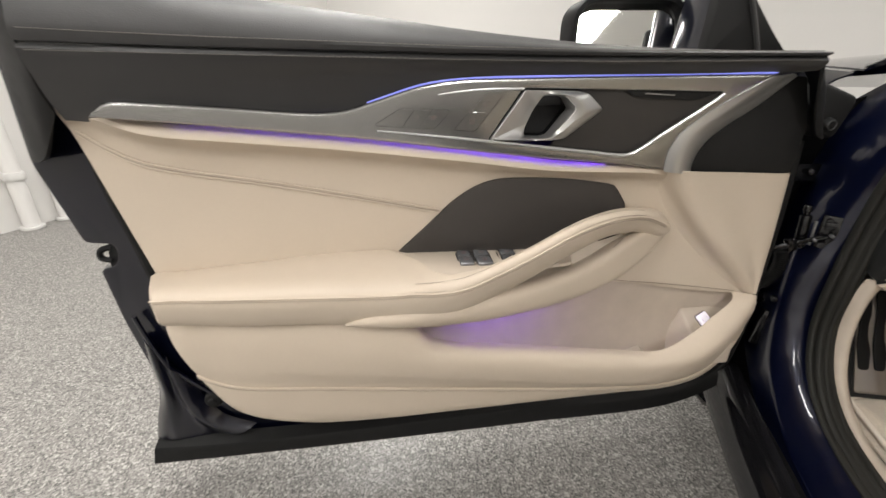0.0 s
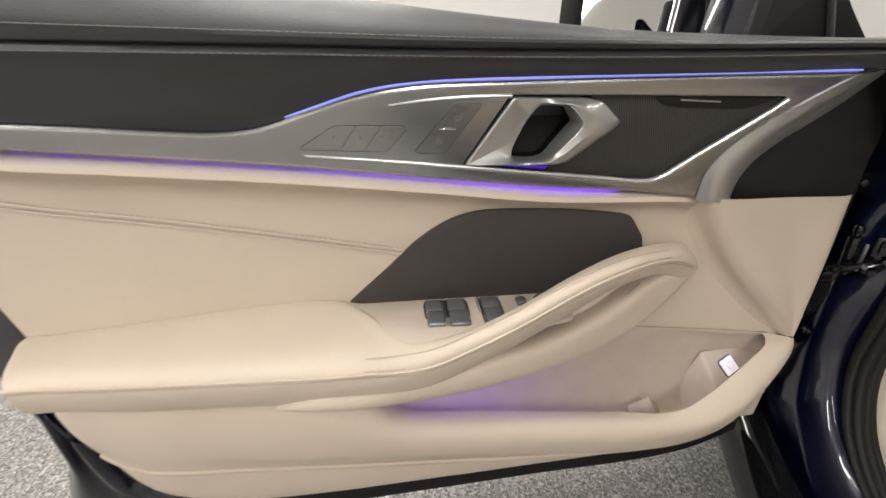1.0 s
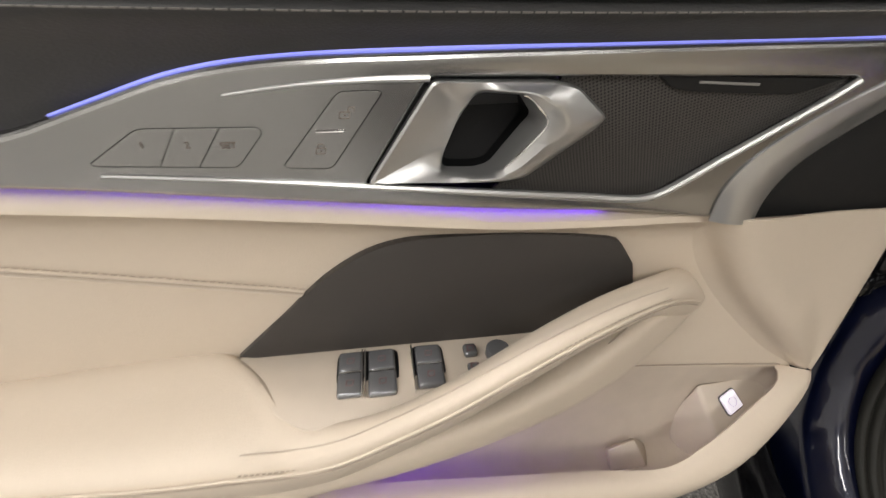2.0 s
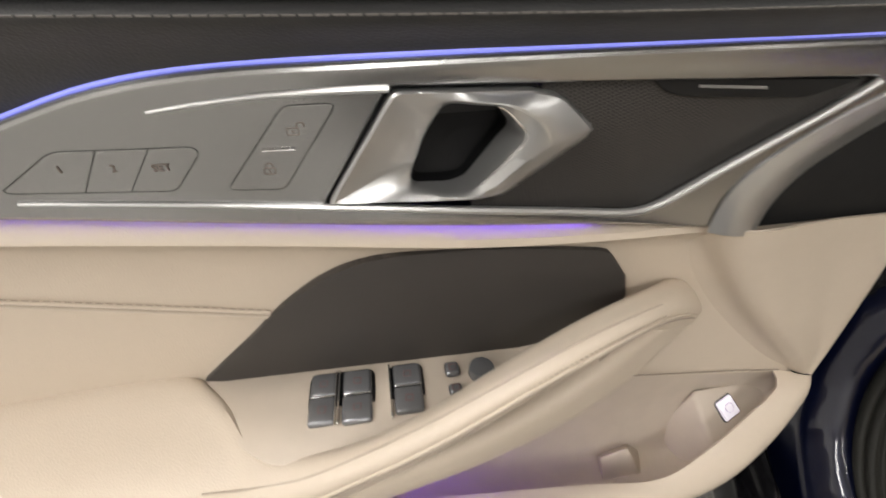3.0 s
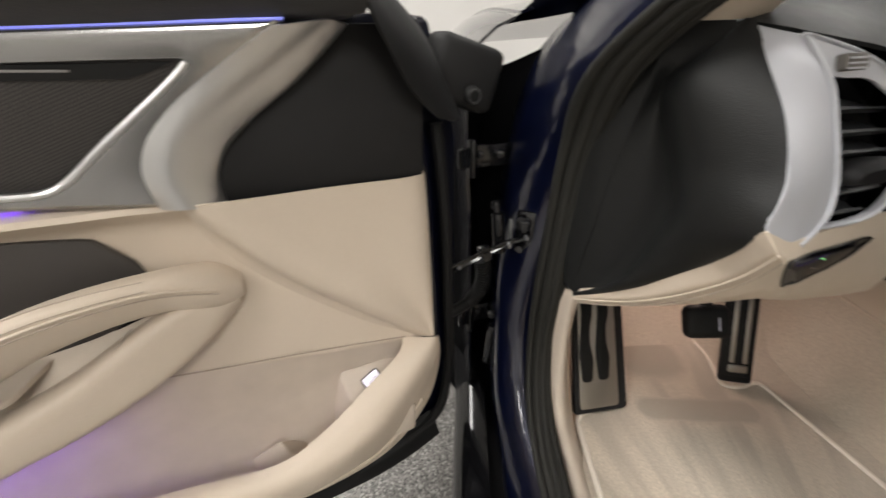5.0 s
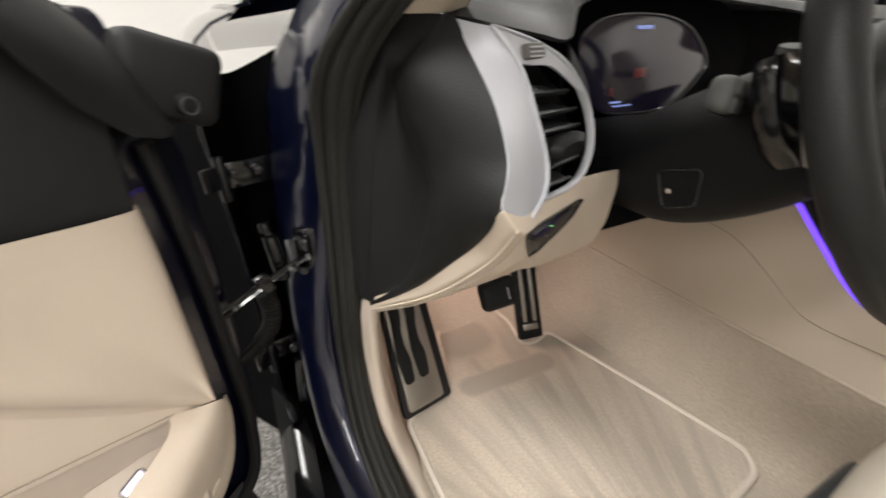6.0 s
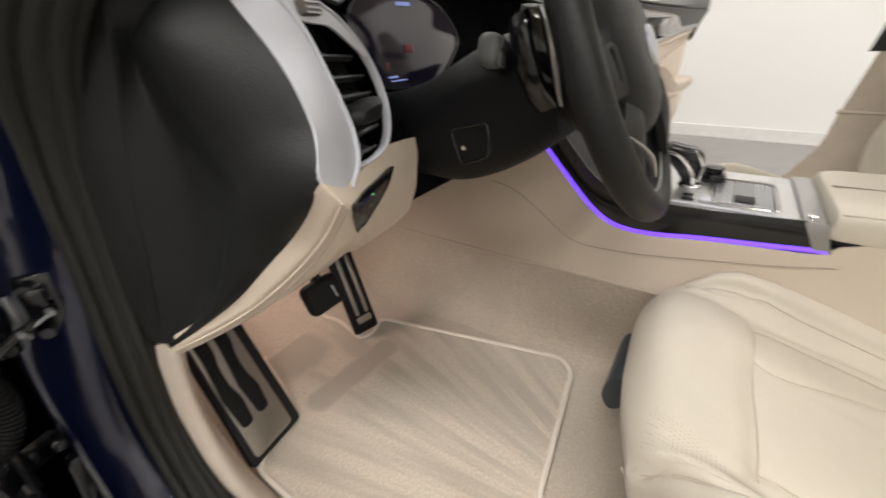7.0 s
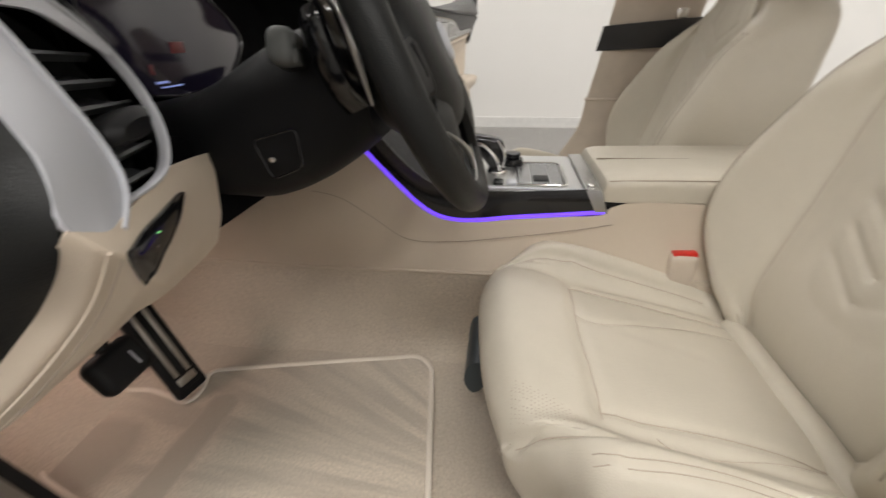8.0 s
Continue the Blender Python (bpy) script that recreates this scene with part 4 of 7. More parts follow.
# hinge-end rubber and cap
rows = [[(-0.075, -0.066, 0.977), (-0.05, -0.05, 0.93), (-0.018, -0.03, 0.88), (0.018, -0.01, 0.845)],
        [(-0.062, -0.045, 0.979), (-0.025, -0.035, 0.93), (0.012, -0.015, 0.88), (0.045, 0.0, 0.838)],
        [(-0.04, -0.01, 0.98), (0.0, -0.005, 0.935), (0.035, 0.01, 0.885), (0.062, 0.02, 0.838)],
        [(-0.02, 0.04, 0.98), (0.02, 0.04, 0.94), (0.05, 0.045, 0.89), (0.07, 0.045, 0.84)]]
part("front_end_cap", loft(rows, 24, 18, 0.004), m_black_soft, door, "soft black rubber end cap")
cap = part("hinge_end_block", box(0.10, 0.06, 0.085, pose(0.085, 0.07, 0.885, 0, 18, 0), 0.014, 3), m_black_soft, door, "black plastic block at the hinge end")
part("bump_stop", rod((0.088, 0.045, 0.862), (0.088, 0.030, 0.860), 0.013, 0.011, 24, 0.003), m_rubber, cap, "round rubber stop")
part("bump_stop_ring", tube([(0.088 + 0.0085 * math.cos(a), 0.0295, 0.860 + 0.0085 * math.sin(a)) for a in np.linspace(0, 2 * math.pi, 12, endpoint=False)], 0.0016, 30, 6, closed=True), m_black_leather, cap)
part("front_seal", tube([(0.035, 0.036, 0.83), (0.045, 0.036, 0.70), (0.048, 0.036, 0.55), (0.046, 0.036, 0.40), (0.02, 0.034, 0.30), (-0.06, 0.03, 0.262)], 0.009, 40, 8), m_rubber, door)

# armrest: pad that narrows into a rising grab handle
def ring(u, pts):
    return [(u, v, w) for v, w in pts]


def cut_ring(u, pts, k, mid=(-0.04, 0.588)):
    """A ring of the armrest's rear end, which is cut on the slant along the panel's edge."""
    return [(u - 0.40 * v, mid[0] + (v - mid[0]) * k, mid[1] + (w - mid[1]) * k) for v, w in pts]


rear_cut = [(0.012, 0.613), (-0.045, 0.625), (-0.083, 0.624), (-0.096, 0.614), (-0.092, 0.585), (-0.074, 0.558), (-0.035, 0.551), (0.012, 0.551)]
arm = [cut_ring(-1.160, rear_cut, 0.86), cut_ring(-1.158, rear_cut, 0.95), cut_ring(-1.150, rear_cut, 0.995),
       cut_ring(-1.125, rear_cut, 1.0),
       ring(-1.00, [(0.012, 0.626), (-0.05, 0.630), (-0.091, 0.626), (-0.104, 0.615), (-0.101, 0.585), (-0.083, 0.556), (-0.04, 0.55), (0.012, 0.55)]),
       ring(-0.88, [(0.012, 0.639), (-0.05, 0.636), (-0.099, 0.628), (-0.112, 0.616), (-0.108, 0.585), (-0.088, 0.554), (-0.04, 0.549), (0.012, 0.549)]),
       ring(-0.765, [(0.010, 0.645), (-0.05, 0.639), (-0.105, 0.629), (-0.119, 0.617), (-0.114, 0.583), (-0.091, 0.550), (-0.04, 0.547), (0.012, 0.549)]),
       ring(-0.715, [(-0.03, 0.644), (-0.065, 0.640), (-0.107, 0.631), (-0.121, 0.619), (-0.116, 0.584), (-0.092, 0.549), (-0.05, 0.547), (-0.02, 0.56)]),
       ring(-0.675, [(-0.078, 0.640), (-0.09, 0.642), (-0.110, 0.635), (-0.122, 0.623), (-0.117, 0.589), (-0.096, 0.556), (-0.075, 0.553), (-0.068, 0.58)]),
       ring(-0.635, [(-0.080, 0.640), (-0.094, 0.647), (-0.112, 0.644), (-0.1235, 0.633), (-0.118, 0.600), (-0.099, 0.570), (-0.08, 0.567), (-0.072, 0.592)]),
       ring(-0.59, [(-0.078, 0.651), (-0.092, 0.661), (-0.110, 0.662), (-0.122, 0.653), (-0.117, 0.621), (-0.098, 0.592), (-0.080, 0.589), (-0.070, 0.612)]),
       ring(-0.534, [(-0.073, 0.674), (-0.089, 0.685), (-0.107, 0.688), (-0.120, 0.681), (-0.115, 0.650), (-0.096, 0.620), (-0.076, 0.617), (-0.065, 0.640)]),
       ring(-0.453, [(-0.060, 0.714), (-0.078, 0.722), (-0.096, 0.724), (-0.108, 0.717), (-0.103, 0.690), (-0.085, 0.662), (-0.064, 0.659), (-0.051, 0.684)]),
       ring(-0.387, [(-0.041, 0.730), (-0.058, 0.734), (-0.077, 0.735), (-0.089, 0.727), (-0.085, 0.708), (-0.068, 0.684), (-0.048, 0.681), (-0.034, 0.702)]),
       ring(-0.312, [(-0.014, 0.726), (-0.030, 0.729), (-0.048, 0.727), (-0.058, 0.718), (-0.055, 0.703), (-0.043, 0.684), (-0.025, 0.680), (-0.009, 0.699)]),
       ring(-0.255, [(0.006, 0.705), (-0.008, 0.711), (-0.026, 0.704), (-0.034, 0.693), (-0.034, 0.677), (-0.026, 0.666), (-0.010, 0.662), (0.005, 0.676)]),
       ring(-0.232, [(0.006, 0.688), (-0.004, 0.690), (-0.015, 0.686), (-0.020, 0.680), (-0.019, 0.673), (-0.014, 0.668), (-0.004, 0.667), (0.005, 0.673)])]
for r, share in zip(arm[8:15], (0.25, 0.7, 1.0, 1.0, 1.0, 1.0, 0.8)):  # the grab handle is slimmer at its back
    for k, dv, dw in ((0, -0.014, -0.003), (1, -0.008, -0.004), (2, -0.002, -0.002), (7, -0.010, 0.0)):
        r[k] = (r[k][0], r[k][1] + share * dv, r[k][2] + share * dw)
armrest = part("armrest", ring_loft(arm, 48, 90), m_beige, door, "padded beige leather armrest with rising grab handle")
pip = []
for r, k in zip(arm[1:-1], [0.0] * 7 + [0.12, 0.22, 0.28, 0.30, 0.30, 0.28, 0.22, 0.12]):
    pip.append((r[3][0], r[3][1] + (r[4][1] - r[3][1]) * k - 0.001 - 0.0065 * k, r[3][2] + (r[4][2] - r[3][2]) * k + 0.001))
part("piping", tube(pip, 0.0015, 90, 8), m_beige, armrest, "piped seam on the armrest edge")
part("seam_groove", tube([(a, b - 0.0002, c - 0.0046) for a, b, c in pip], 0.0007, 90, 6), m_groove, armrest)
part("stitching", stitches([(a, b + 0.0012, c + 0.0040) for a, b, c in pip[6:-1]], 90, 0.0032, 0.0006), m_thread, armrest)
part("seam_groove", tube([(r[2][0], r[2][1], r[2][2] + 0.0004) for r in arm[7:15]], 0.0007, 70, 6), m_groove, armrest, "fine seam on top of the grab handle")

# lower half of the grab handle
def bucket_ring(u, top, bot, vt, vb, back):
    mid = (top + bot) / 2
    return ring(u, [(back, mid + 0.3 * (top - mid)), (back * 0.5 + vt * 0.5, top), (vt, top - 0.002), (min(vt, vb) - 0.004, mid), (vb, bot + 0.002), (vb * 0.6 + back * 0.4, bot - 0.001), (back, mid - 0.4 * (mid - bot))])


bucket = [bucket_ring(-0.830, 0.560, 0.554, -0.098, -0.092, -0.075), bucket_ring(-0.808, 0.572, 0.551, -0.107, -0.097, -0.05), bucket_ring(-0.775, 0.580, 0.547, -0.113, -0.098, -0.04), bucket_ring(-0.72, 0.584, 0.541, -0.1135, -0.096, -0.04),
          bucket_ring(-0.66, 0.588, 0.540, -0.107, -0.093, -0.04), bucket_ring(-0.60, 0.596, 0.543, -0.103, -0.091, -0.04), bucket_ring(-0.54, 0.605, 0.550, -0.096, -0.087, -0.035),
          bucket_ring(-0.47, 0.615, 0.560, -0.084, -0.078, -0.025), bucket_ring(-0.40, 0.636, 0.575, -0.068, -0.066, -0.014), bucket_ring(-0.34, 0.664, 0.595, -0.052, -0.052, -0.004),
          bucket_ring(-0.285, 0.683, 0.622, -0.034, -0.034, 0.002), bucket_ring(-0.250, 0.680, 0.646, -0.022, -0.018, 0.006), bucket_ring(-0.238, 0.672, 0.655, -0.012, -0.010, 0.008)]
part("handle_underside", ring_loft(bucket, 36, 60), m_beige, door, "beige moulded underside of the grab handle")
part("bowl_seam", tube([(-0.52, -0.087, 0.606), (-0.477, -0.076, 0.6125), (-0.42, -0.064, 0.624), (-0.369, -0.052, 0.648), (-0.338, -0.045, 0.674)], 0.0009, 30, 6), m_thread, door)
part("handle_bowl", loft([[(-0.62, -0.085, 0.592), (-0.54, -0.084, 0.602), (-0.46, -0.071, 0.613), (-0.38, -0.053, 0.638), (-0.32, -0.034, 0.664)],
                          [(-0.62, -0.05, 0.600), (-0.54, -0.045, 0.610), (-0.46, -0.036, 0.622), (-0.38, -0.028, 0.644), (-0.32, -0.016, 0.667)],
                          [(-0.62, -0.006, 0.630), (-0.54, -0.006, 0.635), (-0.46, -0.008, 0.640), (-0.38, -0.008, 0.651), (-0.32, -0.004, 0.669)]], 30, 12, 0.003), m_beige_plastic, door)
# the slot's shade is a flat near-black plate
part("grip_shade_plate", plate(round_poly([(-0.375, 0.650), (-0.322, 0.655), (-0.318, 0.668), (-0.345, 0.664)], 0.003, 3), at_v(-0.0085), 0.002, 0.0004), m_deep, door, "near-black plate for the shaded slot behind the grab handle")
# switch panel on top of the armrest
sw_out = round_poly([(-0.742, 0.0), (-0.42, -0.004), (-0.44, -0.070), (-0.60, -0.100), (-0.660, -0.100), (-0.690, -0.080)], 0.010, 4)
sw = part("switch_panel", plate(sw_out, lambda a, b, d: (a, b, 0.6425 - 0.02 * (a + 0.6) * 0.2 - d), 0.006, 0.002), m_beige_plastic, door, "beige window switch panel")


def window_switch(u, v0, v1, width):
    b = part("window_switch", box(width, v0 - v1, 0.0075, pose(u + width / 2, (v0 + v1) / 2, 0.6455, 4, 0, 0), 0.0034, 3), m_switch, sw, "dark grey window switch")
    cu, cv = u + width / 2, (v0 + v1) / 2
    part("symbol", tube([(cu + a, cv + e, 0.6493 + e * 0.07) for a, e in ((-0.0032, -0.003), (0.0032, -0.003), (0.0038, 0.003), (-0.0026, 0.003))], 0.00045, 40, 5, closed=True, straight=True), m_red_print, b, "dull red window symbol")


for u, v0, v1, wd in ((-0.6365, -0.0165, -0.0425, 0.0235), (-0.6365, -0.0437, -0.071, 0.0240), (-0.6070, -0.0165, -0.0435, 0.0270), (-0.6070, -0.0447, -0.073, 0.0275),
                      (-0.5595, -0.0165, -0.0415, 0.0275), (-0.5595, -0.0427, -0.070, 0.0270), (-0.508, -0.020, -0.036, 0.0145), (-0.508, -0.046, -0.058, 0.0130)):
    window_switch(u, v0, v1, wd)
for u, v, wd in ((-0.6248, -0.0431, 0.0215), (-0.5934, -0.0441, 0.0245), (-0.5460, -0.0421, 0.0245)):
    part("bright_line", box(wd, 0.0012, 0.0055, pose(u, v, 0.6462, 4, 0, 0), 0.0003), m_chrome, sw, "thin bright line between the switch halves")
for u, wd in ((-0.6100, 0.0016), (-0.6128, 0.0014), (-0.5625, 0.0018)):
    part("bright_divider", box(wd, 0.056, 0.007, pose(u, -0.0445, 0.6462, 4, 0, 0), 0.0007), m_chrome, sw)
for u, v, wx, wy in ((-0.6075, -0.0445, 0.062, 0.062), (-0.5465, -0.0430, 0.034, 0.060)):
    part("switch_well", plate(rect_round(wx, wy, 0.008, 5, u, v), lambda a, b, d: (a, b, 0.6433 - 0.02 * (a + 0.6) * 0.2 + 0.07 * (b + 0.04) - d), 0.004, 0.001), m_black, sw, "dark gap round the switches")
part("mirror_dial", rod((-0.472, -0.034, 0.641), (-0.472, -0.034, 0.6525), 0.0135, 0.0125, 24, 0.002), m_switch, sw, "round dark grey mirror control")

# lower panel with map pocket
ra = [(-1.150, 0.010, 0.566), (-1.05, -0.03, 0.566), (-0.9, -0.045, 0.564), (-0.75, -0.048, 0.560), (-0.715, -0.050, 0.540), (-0.700, -0.052, 0.508), (-0.672, -0.060, 0.492), (-0.548, -0.066, 0.478), (-0.345, -0.070, 0.453),
      (-0.240, -0.070, 0.450), (-0.186, -0.058, 0.468), (-0.124, -0.038, 0.498), (-0.062, -0.012, 0.521), (-0.045, 0.004, 0.526)]
rb = [(-1.152, -0.008, 0.552), (-1.05, -0.055, 0.550), (-0.9, -0.073, 0.546), (-0.75, -0.08, 0.536), (-0.705, -0.078, 0.512), (-0.690, -0.080, 0.499), (-0.660, -0.083, 0.491), (-0.545, -0.088, 0.477), (-0.345, -0.089, 0.452),
      (-0.230, -0.087, 0.446), (-0.165, -0.074, 0.461), (-0.098, -0.055, 0.492), (-0.035, -0.024, 0.521), (-0.018, -0.008, 0.5245)]
rc = [(-1.150, -0.022, 0.520), (-1.05, -0.066, 0.515), (-0.9, -0.084, 0.508), (-0.75, -0.094, 0.498), (-0.70, -0.095, 0.484), (-0.68, -0.096, 0.478), (-0.65, -0.097, 0.473), (-0.535, -0.100, 0.457), (-0.340, -0.100, 0.431),
      (-0.218, -0.096, 0.420), (-0.140, -0.084, 0.434), (-0.070, -0.060, 0.470), (-0.012, -0.028, 0.512), (0.002, -0.012, 0.521)]
rd = [(-1.137, -0.028, 0.470), (-1.05, -0.064, 0.462), (-0.9, -0.08, 0.453), (-0.75, -0.088, 0.442), (-0.70, -0.09, 0.435), (-0.66, -0.091, 0.430), (-0.62, -0.091, 0.425), (-0.50, -0.091, 0.408), (-0.33, -0.090, 0.386),
      (-0.20, -0.082, 0.378), (-0.115, -0.066, 0.396), (-0.045, -0.044, 0.445), (0.006, -0.018, 0.497), (0.013, -0.006, 0.512)]
re_ = [(-1.118, -0.024, 0.418), (-1.04, -0.056, 0.412), (-0.9, -0.063, 0.403), (-0.75, -0.066, 0.391), (-0.70, -0.066, 0.386), (-0.64, -0.066, 0.381), (-0.60, -0.066, 0.377), (-0.48, -0.065, 0.365), (-0.31, -0.063, 0.351),
       (-0.18, -0.056, 0.347), (-0.095, -0.044, 0.365), (-0.028, -0.028, 0.420), (0.012, -0.008, 0.482), (0.017, 0.002, 0.50)]
rg = [(-1.108, -0.014, 0.385), (-1.055, -0.034, 0.335), (-0.94, -0.042, 0.305), (-0.78, -0.044, 0.300), (-0.70, -0.044, 0.302), (-0.62, -0.044, 0.305), (-0.58, -0.044, 0.306), (-0.46, -0.043, 0.310), (-0.29, -0.041, 0.315),
      (-0.155, -0.036, 0.316), (-0.075, -0.026, 0.335), (-0.010, -0.012, 0.395), (0.018, 0.002, 0.468), (0.021, 0.01, 0.49)]
rh = [(-1.106, 0.022, 0.381), (-1.045, 0.016, 0.30), (-0.93, 0.012, 0.270), (-0.78, 0.01, 0.265), (-0.70, 0.01, 0.267), (-0.62, 0.01, 0.27), (-0.58, 0.01, 0.272), (-0.46, 0.01, 0.278), (-0.29, 0.01, 0.284),
      (-0.15, 0.012, 0.286), (-0.065, 0.016, 0.315), (0.0, 0.02, 0.385), (0.024, 0.025, 0.462), (0.026, 0.03, 0.485)]
for k in (9, 10, 11, 12):  # the rim narrows as it rises at the front
    rb[k] = tuple(0.68 * a + 0.32 * b for a, b in zip(rb[k], rc[k]))
    ra[k] = tuple(0.70 * a + 0.30 * b for a, b in zip(ra[k], rb[k]))
lower_bm = grid_mesh(cross_spline(np.stack([np.array([np.array(p) for p in spline(r, 90)]) for r in (ra, rb, rc, rd, re_, rg, rh)]), 60), thick=-0.003)
lower = part("lower_panel", lower_bm, m_beige, door, "beige leather lower door panel with rolled pocket rim")
sm = [(a, b - 0.0018, c) for a, b, c in re_[:-2]]
part("piping", tube(sm, 0.0020, 90, 8), m_beige, lower, "stitched seam")
part("seam_groove", tube([(a, b, c - 0.0045) for a, b, c in sm], 0.0010, 90, 6), m_groove, lower)
# hollow of the pocket
pk = [[(-0.715, -0.045, 0.56), (-0.583, -0.03, 0.57), (-0.473, -0.015, 0.59), (-0.36, 0.0, 0.60), (-0.22, 0.004, 0.575), (-0.13, 0.006, 0.553), (-0.008, 0.006, 0.530)],
      [(-0.715, -0.03, 0.53), (-0.583, -0.005, 0.53), (-0.473, 0.004, 0.54), (-0.36, 0.008, 0.545), (-0.22, 0.01, 0.535), (-0.13, 0.012, 0.53), (-0.008, 0.008, 0.520)],
      [(-0.715, -0.03, 0.50), (-0.583, 0.0, 0.48), (-0.473, 0.012, 0.46), (-0.36, 0.016, 0.45), (-0.22, 0.018, 0.45), (-0.13, 0.018, 0.465), (-0.010, 0.010, 0.505)],
      [(-0.715, -0.04, 0.48), (-0.583, -0.02, 0.435), (-0.473, -0.01, 0.402), (-0.36, -0.005, 0.384), (-0.22, -0.004, 0.380), (-0.13, -0.002, 0.388), (-0.014, 0.0, 0.487)],
      [(-0.71, -0.07, 0.48), (-0.583, -0.06, 0.435), (-0.473, -0.055, 0.402), (-0.36, -0.052, 0.384), (-0.22, -0.048, 0.380), (-0.14, -0.035, 0.388), (-0.018, -0.008, 0.490)],
      [(-0.70, -0.085, 0.49), (-0.583, -0.085, 0.46), (-0.473, -0.083, 0.435), (-0.36, -0.081, 0.415), (-0.24, -0.075, 0.41), (-0.16, -0.055, 0.43), (-0.020, -0.012, 0.505)]]
pocket = part("map_pocket", loft(pk, 60, 40, 0.002), m_beige_plastic, door, "beige plastic map pocket lit violet")
part("light_strip", tube([(-0.65, -0.036, 0.555), (-0.62, -0.030, 0.556), (-0.53, -0.020, 0.563), (-0.46, -0.014, 0.577)], 0.004, 24, 8), m_pocket_light, pocket, "violet pocket light")
door_m = pose(*DOOR_AT, 0, 0, DOOR_TURN)
pocket_lamp = area_lamp("pocket_lamp", 0, 0, 0, 0.17, 0.008, 0.12, (0.26, 0.10, 1.0))
pocket_lamp.matrix_world = look(door_m @ Vector((-0.555, -0.045, 0.542)), door_m @ Vector((-0.540, 0.020, 0.518)))
part("pocket_seam", tube([(-0.36, -0.0035, 0.5745), (-0.29, -0.004, 0.5645), (-0.22, -0.004, 0.556), (-0.12, -0.002, 0.541), (-0.04, -0.001, 0.528)], 0.0009, 30, 6), m_thread, pocket)


def solid(pts, faces, bevel):
    """A faceted block with rounded edges."""
    bm = bmesh.new()
    v = [bm.verts.new(p) for p in pts]
    for f in faces:
        bm.faces.new([v[k] for k in f])
    bmesh.ops.recalc_face_normals(bm, faces=bm.faces)
    if bevel:
        bmesh.ops.bevel(bm, geom=bm.edges[:], offset=bevel, segments=3, affect="EDGES", profile=0.5)
    return bm


SIX = [(0, 1, 2, 3), (7, 6, 5, 4), (0, 4, 5, 1), (1, 5, 6, 2), (2, 6, 7, 3), (3, 7, 4, 0)]
blk = part("button_block", solid([(-0.143, 0.014, 0.4855), (-0.028, 0.016, 0.4875), (-0.045, -0.045, 0.4265), (-0.128, -0.045, 0.4265), (-0.172, 0.018, 0.382), (-0.028, 0.024, 0.385), (-0.045, -0.045, 0.375), (-0.146, -0.045, 0.372)], SIX, 0.006), m_beige_plastic, pocket, "raised beige button mount")


def on_block(u, w, lift):
    return (u, -0.006 + (w - 0.4655) - 0.7 * lift, w + 0.7 * lift)


btn = [(-0.1130, 0.4690), (-0.0900, 0.4765), (-0.0800, 0.4600), (-0.1035, 0.4520)]
cu_, cw_ = sum(p[0] for p in btn) / 4, sum(p[1] for p in btn) / 4
button = part("tailgate_button", solid([on_block(u, w, 0.0045) for u, w in btn] + [on_block(u, w, -0.004) for u, w in btn], SIX, 0.0012), m_white_glow, blk, "lit silver-white push button")
part("symbol", tube([on_block(cu_ + a, cw_ + b, 0.0049) for a, b in ((-0.006, 0.000), (-0.002, 0.0045), (0.005, 0.004), (0.0065, -0.001), (0.001, -0.0045))], 0.0005, 40, 5, closed=True), m_grey_mark, button, "grey symbol")
part("tailgate_button_frame", tube([on_block(cu_ + (u - cu_) * 1.12, cw_ + (w - cw_) * 1.12, 0.0006) for u, w in round_poly(btn, 0.003, 4)], 0.0013, 60, 6, closed=True, straight=True), m_switch, blk)
part("bottle_tab", solid([(-0.281, -0.018, 0.404), (-0.242, -0.018, 0.420), (-0.214, -0.042, 0.366), (-0.279, -0.042, 0.370), (-0.268, 0.004, 0.374), (-0.222, 0.004, 0.387), (-0.190, 0.004, 0.366), (-0.268, 0.004, 0.362)], SIX, 0.0035), m_beige_plastic, pocket, "small beige bottle stop")

# outside mirror on its foot, with the sail behind the glass line
m_out = rect_round(0.232, 0.150, 0.05, 7, -0.222, 1.030)
m_in = rect_round(0.206, 0.124, 0.040, 7, -0.220, 1.029)
mir = part("mirror", plate(m_out, lambda a, b, d: (a, 0.27 - 0.25 * (a + 0.22) + d, b), 0.07, 0.012, [m_in]), m_black, door, "outside mirror with black surround")
part("mirror_glass", plate(rect_round(0.210, 0.128, 0.040, 7, -0.220, 1.029), lambda a, b, d: (a, 0.288 - 0.25 * (a + 0.22) + 0.20 * (b - 1.029) + d, b), 0.004, 0.001), m_mirror, mir, "plain mirror glass", 8.0)
part("mirror_cover", plate(rect_round(0.232, 0.146, 0.05, 7, -0.220, 1.030), at_v(0.335), 0.03, 0.02), m_paint, mir)
part("mirror_foot", ring_loft([[(u + du, 0.15 + dv, w) for du, dv in ((-0.034, -0.05), (0.034, -0.05), (0.034, 0.06), (-0.034, 0.06))] for u, w in ((-0.122, 0.965), (-0.122, 1.0), (-0.114, 1.06), (-0.104, 1.13))], 24, 14), m_paint, mir, "dark blue painted mirror foot")
part("foot_seal", ring_loft([[(u + du, 0.06 + dv, w) for du, dv in ((-0.010, -0.012), (0.012, -0.012), (0.012, 0.03), (-0.010, 0.03))] for u, w in ((-0.170, 0.962), (-0.168, 1.0), (-0.160, 1.06), (-0.150, 1.13))], 20, 12), m_black, mir, "black rubber foot seal")
sail = round_poly([(-0.222, 0.972), (-0.214, 1.125), (-0.20, 1.125), (-0.146, 1.055), (-0.063, 0.972)], 0.006, 4)
